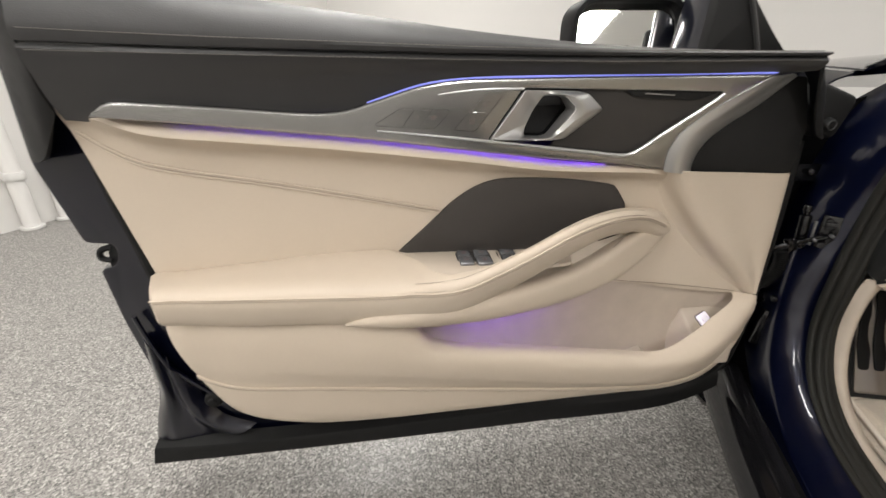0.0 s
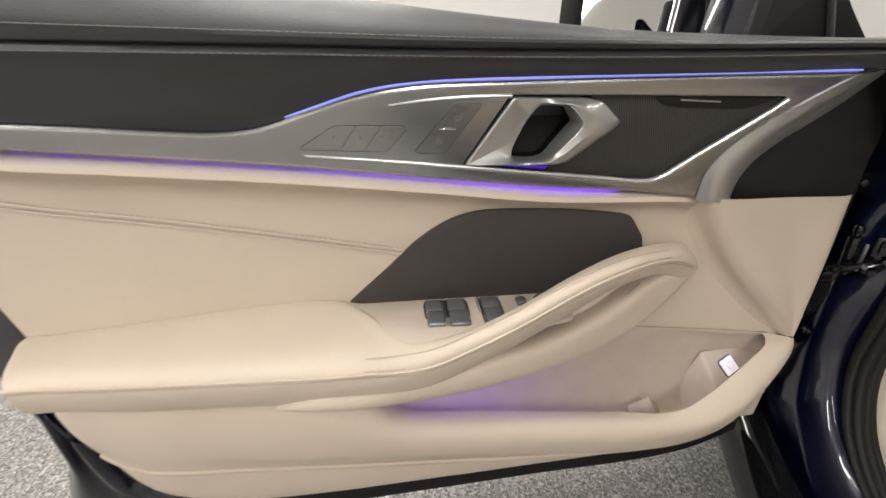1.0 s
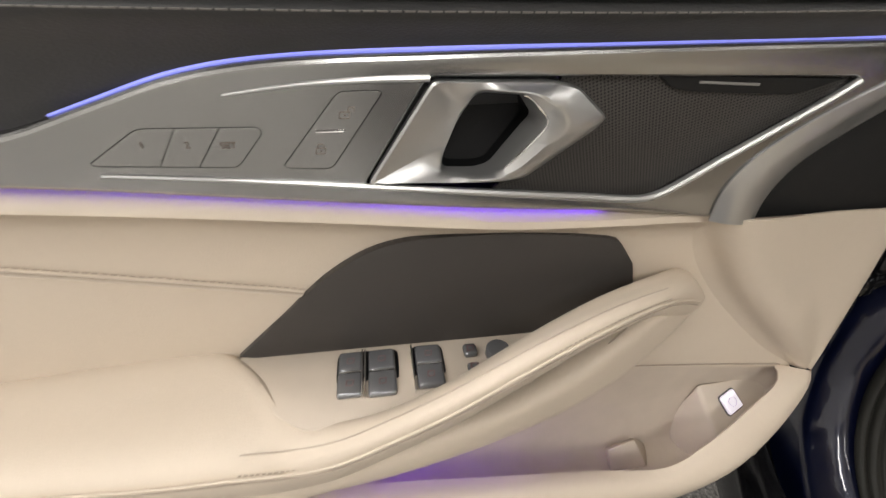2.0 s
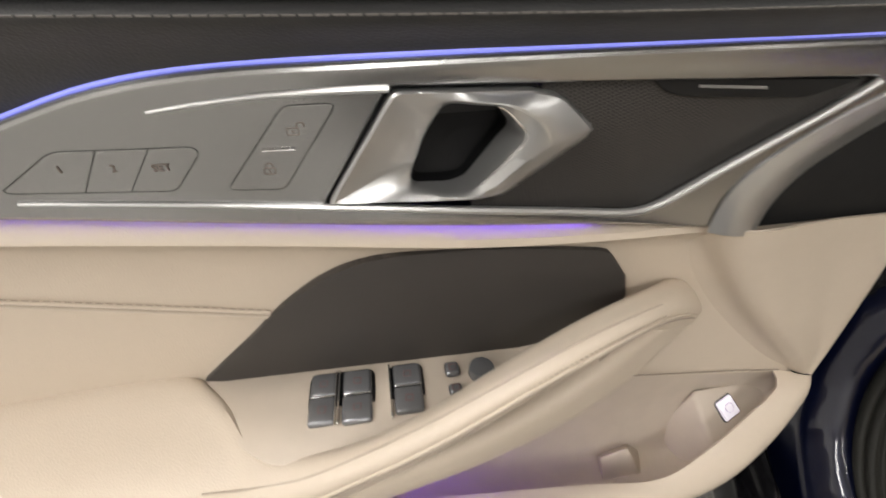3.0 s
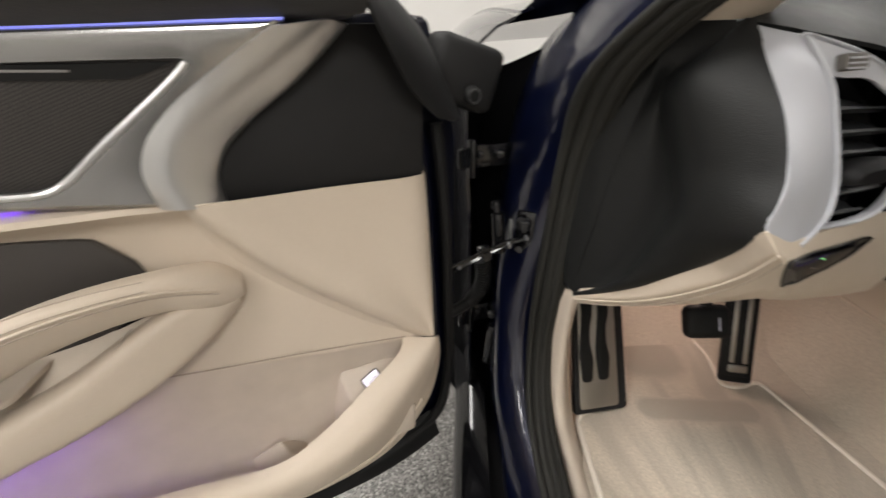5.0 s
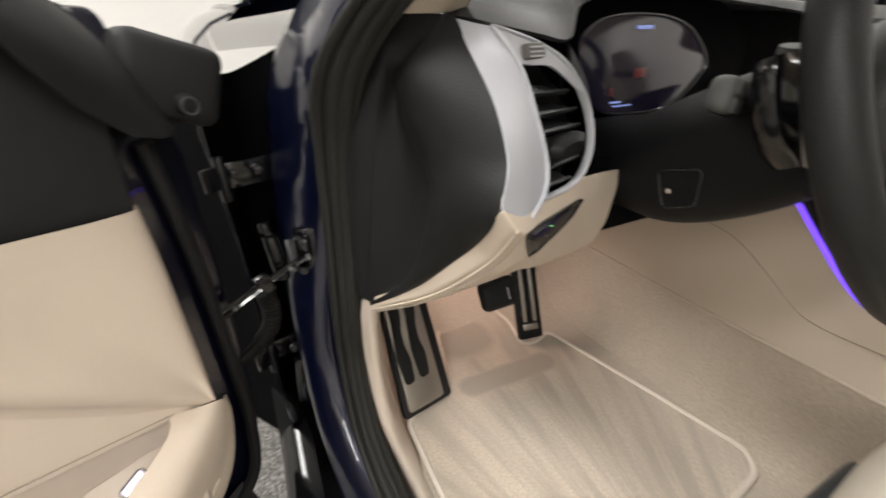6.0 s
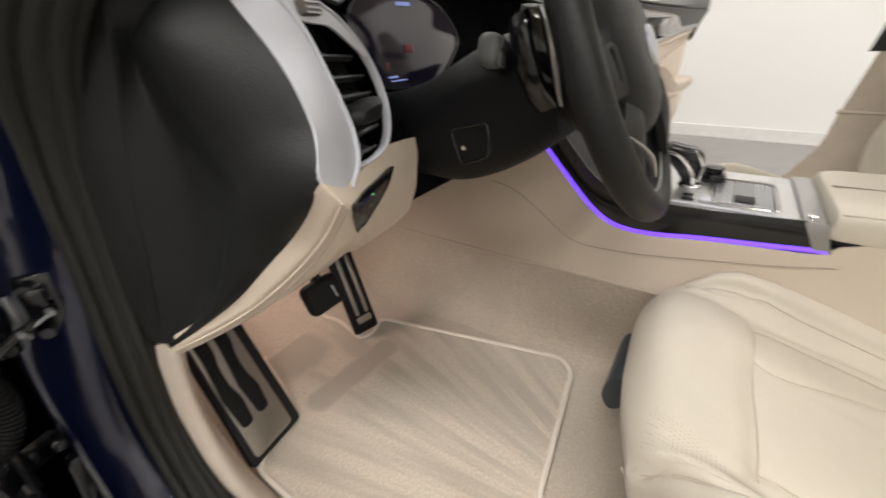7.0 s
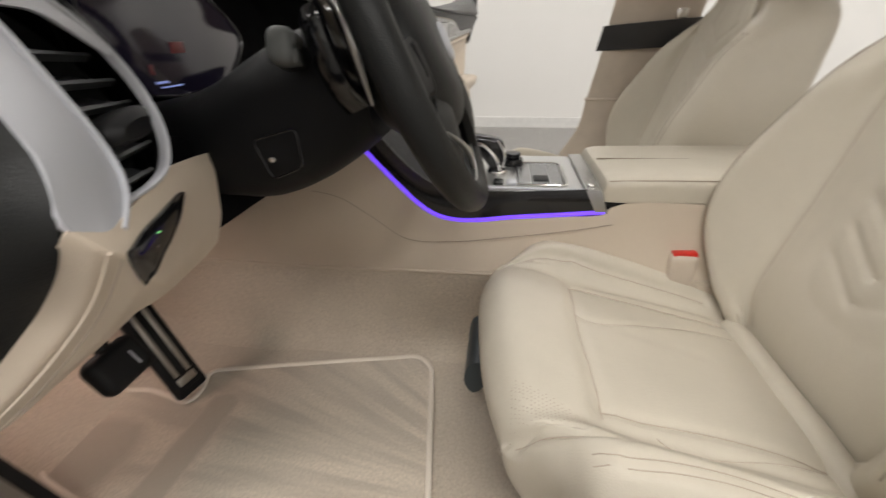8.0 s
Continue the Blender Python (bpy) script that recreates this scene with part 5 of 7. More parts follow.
sl = part("sail_panel", plate(sail, at_v(0.012), 0.02, 0.006), m_black_soft, door, "black triangular sail panel")
part("sail_rib", tube([(-0.180, 0.009, 1.09), (-0.150, 0.008, 1.03), (-0.128, 0.008, 0.98)], 0.004, 20, 8), m_black_leather, sl)

# ---------------------------------------------------------------- the car's body round the door opening
CAR_X = 1.46  # middle of the car
body = thing("car", (0, 0, 0), 0, "dark blue car body round the open driver door", "car")

# door jamb: painted strip that runs down the pillar and back along the sill
outer = [(0.80, 0.66, 1.13), (0.705, 0.93, 1.01), (0.638, 1.10, 0.89), (0.612, 1.155, 0.76), (0.598, 1.15, 0.63), (0.589, 1.11, 0.53), (0.587, 1.09, 0.41), (0.587, 1.045, 0.315), (0.594, 0.97, 0.237), (0.600, 0.88, 0.195), (0.600, 0.5, 0.185), (0.600, 0.0, 0.185), (0.600, -0.6, 0.185)]
inner = [(0.83, 0.60, 1.13), (0.735, 0.83, 1.01), (0.660, 0.975, 0.89), (0.660, 1.045, 0.79), (0.659, 1.077, 0.65), (0.650, 1.073, 0.54), (0.645, 1.062, 0.42), (0.640, 1.01, 0.335), (0.643, 0.95, 0.284), (0.65, 0.87, 0.25), (0.655, 0.5, 0.24), (0.655, 0.0, 0.24), (0.655, -0.6, 0.24)]
mid = [((a[0] * 0.3 + b[0] * 0.7) - 0.002, (a[1] * 0.3 + b[1] * 0.7) - 0.010, (a[2] * 0.3 + b[2] * 0.7) + 0.003) for a, b in zip(outer, inner)]
deep = [(a[0] - 0.005, a[1] + 0.14, a[2] - 0.02) for a in outer]
edge_in = [(0.9 * a[0] + 0.1 * b[0], 0.9 * a[1] + 0.1 * b[1] - 0.008, 0.9 * a[2] + 0.1 * b[2]) for a, b in zip(outer, inner)]
jamb = part("door_jamb", loft([deep, [(a[0] - 0.002, a[1] + 0.02, a[2]) for a in outer], outer, edge_in, mid, inner], 90, 34, 0.003), m_paint_lit, body, "glossy dark blue door jamb")
# rocker below the sill
rows = [[(0.575, 1.16, 0.22), (0.567, 0.9, 0.205), (0.566, 0.3, 0.197), (0.566, -0.6, 0.197)], [(0.525, 1.16, 0.20), (0.515, 0.9, 0.185), (0.515, 0.3, 0.18), (0.515, -0.6, 0.18)],
        [(0.515, 1.17, 0.12), (0.505, 0.9, 0.115), (0.505, 0.3, 0.115), (0.505, -0.6, 0.115)], [(0.56, 1.17, 0.08), (0.56, 0.9, 0.08), (0.56, 0.3, 0.08), (0.56, -0.6, 0.08)]]
part("rocker", loft(rows, 40, 14, 0.004), m_gloss, body, "gloss black side skirt")
# wide rubber weather strip
seal_path = [(0.86, 0.56, 1.13), (0.765, 0.79, 1.01), (0.692, 0.94, 0.90), (0.680, 1.012, 0.795), (0.676, 1.048, 0.66), (0.668, 1.050, 0.545), (0.660, 1.045, 0.42), (0.656, 1.003, 0.345), (0.660, 0.955, 0.294), (0.668, 0.89, 0.258), (0.672, 0.5, 0.245), (0.672, 0.0, 0.245), (0.672, -0.5, 0.245)]
strip_rows = []
for k, h in ((0.0, 0.0), (0.04, 0.012), (0.16, 0.017), (0.30, 0.016), (0.36, 0.011), (0.42, 0.015), (0.60, 0.0165), (0.72, 0.012), (0.78, 0.014), (0.92, 0.011), (1.0, 0.002)):
    strip_rows.append([(a[0] + (b[0] + 0.020 - a[0]) * k - 0.5 * h, a[1] + (b[1] - 0.012 - a[1]) * k - 0.85 * h, a[2] + (b[2] + 0.006 - a[2]) * k + 0.1 * h) for a, b in zip(inner, seal_path)])
part("weather_strip", loft(strip_rows, 110, 44, 0.003), m_strip, body, "wide ribbed black rubber weather strip")
part("weather_strip_lip", tube([(x + 0.018, y - 0.010, z + 0.007) for x, y, z in seal_path], 0.006, 110, 8), m_strip, body)
part("seal_flange", loft([[(x - 0.004, y + 0.012, z) for x, y, z in inner], [(x + 0.002, y + 0.012, z) for x, y, z in seal_path]], 80, 4, 0.004), m_rubber, body)
# hinge pillar and an added filler sheet; the gap's shade is their near-black colour
rows = [[(0.555, 1.40, 0.87), (0.545, 1.40, 0.70), (0.545, 1.40, 0.40), (0.545, 1.38, 0.10)], [(0.565, 1.30, 0.875), (0.55, 1.30, 0.70), (0.55, 1.30, 0.40), (0.55, 1.28, 0.10)], [(0.585, 1.24, 0.88), (0.565, 1.25, 0.70), (0.56, 1.24, 0.40), (0.56, 1.21, 0.10)], [(0.645, 1.17, 0.91), (0.63, 1.19, 0.70), (0.62, 1.15, 0.40), (0.62, 1.10, 0.14)]]
part("gap_filler", loft([[(0.40, 1.50, 0.84), (0.40, 1.50, 0.70), (0.40, 1.50, 0.40), (0.40, 1.48, 0.02)], [(0.50, 1.36, 0.85), (0.50, 1.37, 0.70), (0.50, 1.37, 0.40), (0.50, 1.34, 0.02)], [(0.57, 1.26, 0.87), (0.555, 1.28, 0.70), (0.555, 1.26, 0.40), (0.555, 1.22, 0.02)]], 20, 12, 0.006), m_deep, body, "near-black sheet added for the shade behind the door hinges")
part("hinge_pillar", loft(rows, 20, 16, 0.01), m_deep, body, "hinge pillar, near black for the shade of the door gap")
for zc in (0.745, 0.415):
    h = part("hinge", merge(box(0.075, 0.010, 0.040, pose(0.575, 1.165, zc, 0, 0, 16), 0.003), box(0.040, 0.010, 0.034, pose(0.532, 1.135, zc + 0.004, 0, 0, 40), 0.003),
                            rod((0.540, 1.138, zc - 0.032), (0.540, 1.138, zc + 0.034), 0.0085, None, 16, 0.002)), m_gloss, body, "black door hinge")
    for dx in (0.555, 0.590):
        part("hinge_bolt", rod((dx, 1.166, zc + 0.004), (dx - 0.002, 1.150, zc + 0.004), 0.008, 0.007, 6, 0.001), m_gloss, h)
strap = part("check_strap", merge(tube([(0.470, 1.03, 0.572), (0.515, 1.06, 0.582), (0.56, 1.078, 0.597), (0.600, 1.086, 0.612), (0.634, 1.086, 0.626)], [0.010, 0.008, 0.0095, 0.007, 0.009], 40, 8, flat=0.5),
                                  tube([(0.485, 1.03, 0.588), (0.53, 1.058, 0.596), (0.575, 1.074, 0.609), (0.612, 1.08, 0.622)], 0.0035, 30, 6),
                                  box(0.020, 0.016, 0.030, pose(0.560, 1.074, 0.600, 0, -18, 20), 0.003)), m_gloss, body, "black door check strap")
for px, py, pz in ((0.515, 1.048, 0.586), (0.600, 1.072, 0.616), (0.628, 1.070, 0.628)):
    part("strap_rivet", rod((px, py + 0.008, pz), (px, py - 0.003, pz), 0.0045, 0.0035, 12, 0.001), m_switch, strap)
part("strap_bracket", merge(box(0.034, 0.012, 0.075, pose(0.630, 1.095, 0.630, 0, 0, -24), 0.004), box(0.020, 0.020, 0.018, pose(0.625, 1.083, 0.648, 0, 0, -24), 0.003), rod((0.622, 1.088, 0.657), (0.618, 1.078, 0.657), 0.007, None, 6), rod((0.622, 1.088, 0.603), (0.618, 1.078, 0.603), 0.007, None, 6)), m_gloss, body, "bolted bracket of the check strap")
boot_path = [(0.500, 1.075, 0.475), (0.528, 1.080, 0.490), (0.552, 1.085, 0.515), (0.560, 1.088, 0.550), (0.556, 1.09, 0.575)]
boot = part("wiring_boot", tube(boot_path, 0.0105, 40, 10), m_rubber, body, "ribbed black wiring boot")
bp_, bt_ = spline(boot_path, 26), frames(spline(boot_path, 26))
part("boot_ribs", merge(*[tube([bp_[k] + 0.0125 * (math.cos(a) * bt_[1][k] + math.sin(a) * bt_[2][k]) for a in np.linspace(0, 2 * math.pi, 10, endpoint=False)], 0.0020, 16, 5, closed=True) for k in range(8, 26)]), m_rubber, boot)
strut = part("gas_strut", rod((0.588, 1.10, 0.588), (0.582, 1.10, 0.664), 0.0115, None, 16, 0.003), m_gloss, body, "black strut by the hinge")
part("strut_cap", merge(rod((0.582, 1.10, 0.664), (0.581, 1.10, 0.672), 0.007, 0.0055, 16, 0.002), rod((0.578, 1.094, 0.672), (0.578, 1.094, 0.688), 0.009, 0.008, 16, 0.003)), m_gloss, strut)
part("strut_rod", rod((0.606, 1.098, 0.596), (0.604, 1.098, 0.652), 0.0035, None, 12, 0.001), m_switch, strut)
part("lower_stop", merge(box(0.030, 0.020, 0.10, pose(0.585, 1.12, 0.36, 0, 6, 0), 0.005), rod((0.580, 1.105, 0.45), (0.578, 1.095, 0.45), 0.009, 0.007, 12, 0.002)), m_gloss, body, "black bracket in the lower door gap")
# front fender with the edge of the bonnet
rows = [[(0.60, 1.15, 0.955), (0.58, 1.5, 0.975), (0.56, 2.0, 0.96), (0.57, 2.8, 0.88)],
        [(0.555, 1.15, 0.93), (0.53, 1.5, 0.95), (0.51, 2.0, 0.93), (0.53, 2.8, 0.84)],
        [(0.530, 1.15, 0.87), (0.50, 1.5, 0.88), (0.48, 2.0, 0.86), (0.50, 2.8, 0.76)],
        [(0.535, 1.15, 0.60), (0.51, 1.5, 0.60), (0.49, 2.0, 0.60), (0.50, 2.8, 0.55)],
        [(0.540, 1.15, 0.20), (0.52, 1.5, 0.20), (0.50, 2.0, 0.25), (0.51, 2.8, 0.25)]]
part("front_fender", loft(rows, 30, 24, 0.004), m_paint, body, "dark blue front fender")
rows = [[(0.605, 1.13, 0.957), (0.585, 1.5, 0.977), (0.565, 2.0, 0.962), (0.575, 2.8, 0.885)], [(0.80, 1.20, 1.0), (0.80, 1.5, 1.0), (0.80, 2.0, 0.985), (0.80, 2.8, 0.90)],
        [(1.46, 1.35, 1.02), (1.46, 1.6, 1.02), (1.46, 2.0, 1.0), (1.46, 2.8, 0.92)], [(2.34, 1.13, 0.96), (2.34, 1.5, 0.977), (2.35, 2.0, 0.962), (2.34, 2.8, 0.885)]]
part("bonnet", loft(rows, 24, 24, 0.004), m_paint, body, "dark blue bonnet")
# windscreen pillar, roof edge and roof panel
rows = [[(0.60, 1.20, 0.95), (0.70, 0.96, 1.06), (0.83, 0.55, 1.28), (0.88, 0.2, 1.37), (0.90, -0.4, 1.39)], [(0.64, 1.15, 0.96), (0.735, 0.92, 1.06), (0.86, 0.52, 1.26), (0.90, 0.18, 1.35), (0.92, -0.4, 1.37)],
        [(0.70, 1.13, 0.97), (0.79, 0.92, 1.08), (0.91, 0.55, 1.29), (0.95, 0.2, 1.385), (0.97, -0.4, 1.405)]]
part("windscreen_pillar", loft(rows, 40, 12, 0.01), m_paint, body, "dark blue windscreen pillar")
# roof is out of view, added to hold overhead light off the cabin
rows = [[(0.90, 0.45, 1.33), (1.2, 0.52, 1.36), (1.46, 0.54, 1.37), (1.72, 0.52, 1.36), (2.02, 0.45, 1.33)], [(0.93, 0.0, 1.40), (1.2, 0.0, 1.43), (1.46, 0.0, 1.44), (1.72, 0.0, 1.43), (1.99, 0.0, 1.40)], [(0.95, -0.9, 1.39), (1.2, -0.9, 1.42), (1.46, -0.9, 1.43), (1.72, -0.9, 1.42), (1.97, -0.9, 1.39)], [(0.93, -1.25, 1.31), (1.2, -1.25, 1.35), (1.46, -1.25, 1.36), (1.72, -1.25, 1.35), (1.99, -1.25, 1.31)]]
part("roof", loft(rows, 24, 16, 0.02), m_beige_plastic, body, "pale roof lining, unseen, added to shade the cabin")
part("roof_skin", loft([[(1.46 + (x - 1.46) * 1.03, y * 1.01, z + 0.03) for x, y, z in r] for r in rows], 24, 16, 0.006), m_paint, body, "unseen dark blue roof panel")
# beige inner trim on pillar foot, kick panel and sill
a = [(0.690, 1.028, 0.556), (0.683, 1.040, 0.49), (0.677, 1.035, 0.40), (0.673, 1.010, 0.346), (0.677, 0.982, 0.307), (0.688, 0.948, 0.264), (0.697, 0.90, 0.236), (0.70, 0.75, 0.222), (0.70, 0.3, 0.218), (0.70, -0.3, 0.218)]
b = [(0.706, 1.012, 0.560), (0.697, 1.020, 0.495), (0.692, 1.014, 0.41), (0.690, 0.990, 0.356), (0.695, 0.962, 0.318), (0.706, 0.930, 0.277), (0.716, 0.885, 0.250), (0.72, 0.75, 0.238), (0.72, 0.3, 0.234), (0.72, -0.3, 0.234)]
c = [(0.722, 1.025, 0.556), (0.710, 1.027, 0.492), (0.706, 1.016, 0.408), (0.706, 0.987, 0.342), (0.718, 0.958, 0.288), (0.735, 0.93, 0.25), (0.742, 0.885, 0.236), (0.745, 0.75, 0.232), (0.745, 0.3, 0.228), (0.745, -0.3, 0.228)]
d = [(0.735, 1.06, 0.545), (0.725, 1.07, 0.485), (0.722, 1.06, 0.40), (0.722, 1.02, 0.33), (0.732, 0.985, 0.27), (0.745, 0.95, 0.235), (0.75, 0.90, 0.225), (0.752, 0.75, 0.222), (0.752, 0.3, 0.22), (0.752, -0.3, 0.22)]
part("sill_trim", loft([a, b, c, d], 90, 24, 0.003), m_beige_plastic, body, "beige plastic sill and kick trim")
part("kick_wall", loft([[(0.722, 1.04, 0.56), (0.715, 1.03, 0.40), (0.735, 0.98, 0.25)], [(0.736, 1.15, 0.60), (0.738, 1.2, 0.42), (0.738, 1.15, 0.24)], [(0.745, 1.45, 0.62), (0.745, 1.45, 0.42), (0.745, 1.4, 0.24)]], 14, 10, 0.004), m_carpet, body)
part("pillar_trim", loft([[(0.708, 0.935, 0.943), (0.765, 0.80, 1.02), (0.86, 0.55, 1.16)], [(0.752, 0.902, 0.9435), (0.80, 0.785, 1.02), (0.885, 0.545, 1.16)], [(0.806, 0.915, 0.945), (0.84, 0.82, 1.03), (0.91, 0.57, 1.17)]], 18, 10, 0.004), m_beige, body, "beige windscreen pillar trim")
# floor carpet and bulkhead inside
part("cabin_carpet", loft([[(0.73, -0.5, 0.248), (0.73, 0.3, 0.248), (0.73, 0.9, 0.248), (0.73, 1.18, 0.256), (0.73, 1.33, 0.35), (0.735, 1.45, 0.56)], [(1.0, -0.5, 0.25), (1.0, 0.3, 0.25), (1.0, 0.9, 0.25), (1.0, 1.2, 0.258), (1.0, 1.37, 0.35), (1.0, 1.47, 0.56)],
                           [(1.275, -0.5, 0.25), (1.275, 0.3, 0.25), (1.275, 0.9, 0.25), (1.275, 1.2, 0.258), (1.275, 1.37, 0.35), (1.275, 1.47, 0.56)]], 40, 12, 0.004), m_carpet, body, "beige carpet in the footwell")
part("tunnel_carpet", loft([[(1.305, -0.4, 0.455), (1.305, 0.3, 0.452), (1.308, 0.57, 0.446), (1.310, 0.74, 0.440), (1.31, 0.92, 0.432), (1.31, 1.10, 0.436), (1.31, 1.45, 0.46)],
                            [(1.296, -0.4, 0.36), (1.296, 0.3, 0.36), (1.298, 0.57, 0.36), (1.298, 0.74, 0.355), (1.298, 0.92, 0.35), (1.296, 1.10, 0.35), (1.296, 1.45, 0.37)],
                            [(1.278, -0.4, 0.275), (1.278, 0.3, 0.275), (1.278, 0.57, 0.275), (1.278, 0.74, 0.275), (1.278, 0.92, 0.275), (1.275, 1.10, 0.28), (1.272, 1.45, 0.30)],
                            [(1.245, -0.4, 0.252), (1.245, 0.3, 0.252), (1.245, 0.57, 0.252), (1.245, 0.74, 0.252), (1.245, 0.92, 0.252), (1.24, 1.10, 0.255), (1.235, 1.45, 0.28)]], 50, 20, 0.003), m_carpet, body, "beige carpet on the tunnel side")
part("underfloor", box(1.9, 3.4, 0.03, pose(1.46, 0.6, 0.16), 0.0), m_black, body)
# far side of the body
part("passenger_sill", loft([[(2.20, 1.0, 0.30), (2.20, 0.4, 0.285), (2.20, -0.4, 0.285)], [(2.24, 1.0, 0.325), (2.24, 0.4, 0.305), (2.24, -0.4, 0.305)], [(2.30, 1.0, 0.30), (2.30, 0.4, 0.28), (2.30, -0.4, 0.28)], [(2.37, 1.0, 0.20), (2.37, 0.4, 0.19), (2.37, -0.4, 0.19)]], 20, 14, 0.004), m_beige_plastic, body, "beige passenger sill")
part("passenger_carpet", box(0.58, 1.9, 0.01, pose(1.93, 0.35, 0.25), 0.0), m_carpet, body)
bp = [[(2.13, 0.395, 0.30), (2.135, 0.335, 0.44), (2.14, 0.262, 0.568), (2.14, 0.246, 0.66), (2.125, 0.220, 0.82), (2.105, 0.208, 0.95), (2.05, 0.18, 1.12)],
      [(2.11, 0.27, 0.30), (2.115, 0.22, 0.44), (2.12, 0.17, 0.568), (2.12, 0.15, 0.66), (2.105, 0.12, 0.82), (2.085, 0.10, 0.95), (2.03, 0.08, 1.12)],
      [(2.12, 0.02, 0.30), (2.125, -0.01, 0.44), (2.13, -0.02, 0.568), (2.13, -0.02, 0.66), (2.115, -0.03, 0.82), (2.095, -0.04, 0.95), (2.04, -0.05, 1.12)]]
pil = part("centre_pillar", loft(bp, 40, 14, 0.02), m_beige_plastic, body, "beige centre pillar on the passenger side")
part("pillar_band", loft([[(2.116, 0.242, 0.815), (2.100, 0.232, 0.885)], [(2.078, 0.12, 0.822), (2.062, 0.105, 0.895)], [(2.088, -0.04, 0.83), (2.072, -0.05, 0.905)]], 8, 12, 0.006), m_black_leather, pil, "black leather band")
part("pillar_step", tube([(2.125, 0.255, 0.665), (2.105, 0.16, 0.668), (2.115, -0.02, 0.668)], 0.006, 20, 8), m_beige_plastic, pil)

# unseen lamp added under the roof to lift the dim cabin
part("cabin_fill_lamp", box(0.16, 0.08, 0.015, pose(1.46, 0.30, 1.375), 0.006), m_lamp, body, "unseen roof lamp added to brighten the cabin")
area_lamp("cabin_fill_light", 1.46, 0.30, 1.36, 0.15, 0.07, 0.25, (1.0, 0.96, 0.91))

# ---------------------------------------------------------------- dashboard
dash = thing("dashboard", (0, 0, 0), 0, "black and beige dashboard with silver air vent and digital display", "dashboard")
# end cap facing the open door: a cushioned facet, a dark recess and a flat flap
s_in = [(0.7855, 0.890, 0.9360), (0.784, 0.858, 0.908), (0.790, 0.820, 0.863), (0.790, 0.7935, 0.815), (0.7765, 0.780, 0.779), (0.789, 0.779, 0.763)]
s_out = [(0.803, 0.848, 0.926), (0.823, 0.832, 0.893), (0.838, 0.822, 0.850), (0.848, 0.811, 0.802), (0.841, 0.801, 0.780), (0.812, 0.784, 0.760)]
cap_edge = [(0.788, 0.897, 0.938), (0.787, 0.872, 0.917), (0.789, 0.850, 0.893), (0.793, 0.822, 0.858), (0.793, 0.800, 0.816), (0.778, 0.786, 0.776), (0.780, 0.845, 0.708), (0.750, 0.93, 0.622), (0.702, 1.012, 0.556)]
cap_crease = [(0.785, 0.901, 0.939), (0.764, 0.918, 0.907), (0.741, 0.939, 0.876), (0.748, 0.927, 0.835), (0.757, 0.914, 0.795), (0.763, 0.905, 0.762), (0.756, 0.916, 0.70), (0.738, 0.948, 0.62), (0.703, 1.010, 0.558)]
cap_fold = [(0.740, 0.948, 0.943), (0.734, 0.950, 0.914), (0.729, 0.952, 0.884), (0.723, 0.963, 0.835), (0.718, 0.972, 0.795), (0.714, 0.979, 0.762), (0.709, 0.988, 0.70), (0.702, 1.002, 0.625), (0.698, 1.016, 0.562)]
cap_back = [(0.70, 1.01, 0.943), (0.696, 1.006, 0.914), (0.694, 1.004, 0.888), (0.690, 1.003, 0.84), (0.688, 1.005, 0.80), (0.689, 1.012, 0.765), (0.690, 1.025, 0.70), (0.688, 1.035, 0.64), (0.690, 1.03, 0.57)]
cap_swell = [(0.4 * a[0] + 0.6 * b[0] - 0.016 * k, 0.4 * a[1] + 0.6 * b[1] - 0.008 * k, 0.4 * a[2] + 0.6 * b[2] + 0.003 * k) for a, b, k in zip(cap_edge, cap_crease, (0.2, 0.8, 1.3, 1.2, 1.0, 0.9, 0.7, 0.4, 0.0))]
facet = part("end_cap", loft([cap_edge, [(0.8 * a[0] + 0.2 * b[0] - 0.003, 0.8 * a[1] + 0.2 * b[1], 0.8 * a[2] + 0.2 * b[2]) for a, b in zip(cap_edge, cap_swell)], cap_swell, cap_crease], 60, 20, 0.004), m_dash, dash, "soft black dashboard end cap")
part("cap_recess", loft([cap_crease, [(0.6 * a[0] + 0.4 * b[0] + 0.010 * k, 0.6 * a[1] + 0.4 * b[1] + 0.012 * k, 0.6 * a[2] + 0.4 * b[2]) for a, b, k in zip(cap_crease, cap_fold, (0.0, 0.3, 1.0, 1.0, 1.0, 1.0, 1.0, 0.6, 0.0))], cap_fold], 60, 10, 0.004), m_dash, facet)
part("cap_flap", loft([cap_fold, [(0.5 * (a[0] + b[0]) - 0.002, 0.5 * (a[1] + b[1]) - 0.003, 0.5 * (a[2] + b[2])) for a, b in zip(cap_fold, cap_back)], cap_back], 60, 8, 0.004), m_dash, facet)
part("cap_edge_line", tube([(a - 0.001, b - 0.001, c) for a, b, c in cap_fold[:7]], 0.0020, 50, 8), m_dash, facet)
# satin silver blade round the vent
s_mid = [(0.5 * (a[0] + b[0]) - 0.001, 0.5 * (a[1] + b[1]) - 0.003, 0.5 * (a[2] + b[2])) for a, b in zip(s_in, s_out)]
part("silver_blade", loft([s_in, s_mid, s_out], 40, 8, 0.004), m_satin, dash, "satin silver trim blade", 9.0)
part("blade_edge", tube([tuple(Vector(p) + Vector((0.0005, -0.0015, 0))) for p in s_out], 0.0022, 40, 8), m_satin, dash)
vent_n = Vector((-0.33, 0.90, -0.28)).normalized()


def behind(p, d):
    return tuple(Vector(p) + vent_n * d)


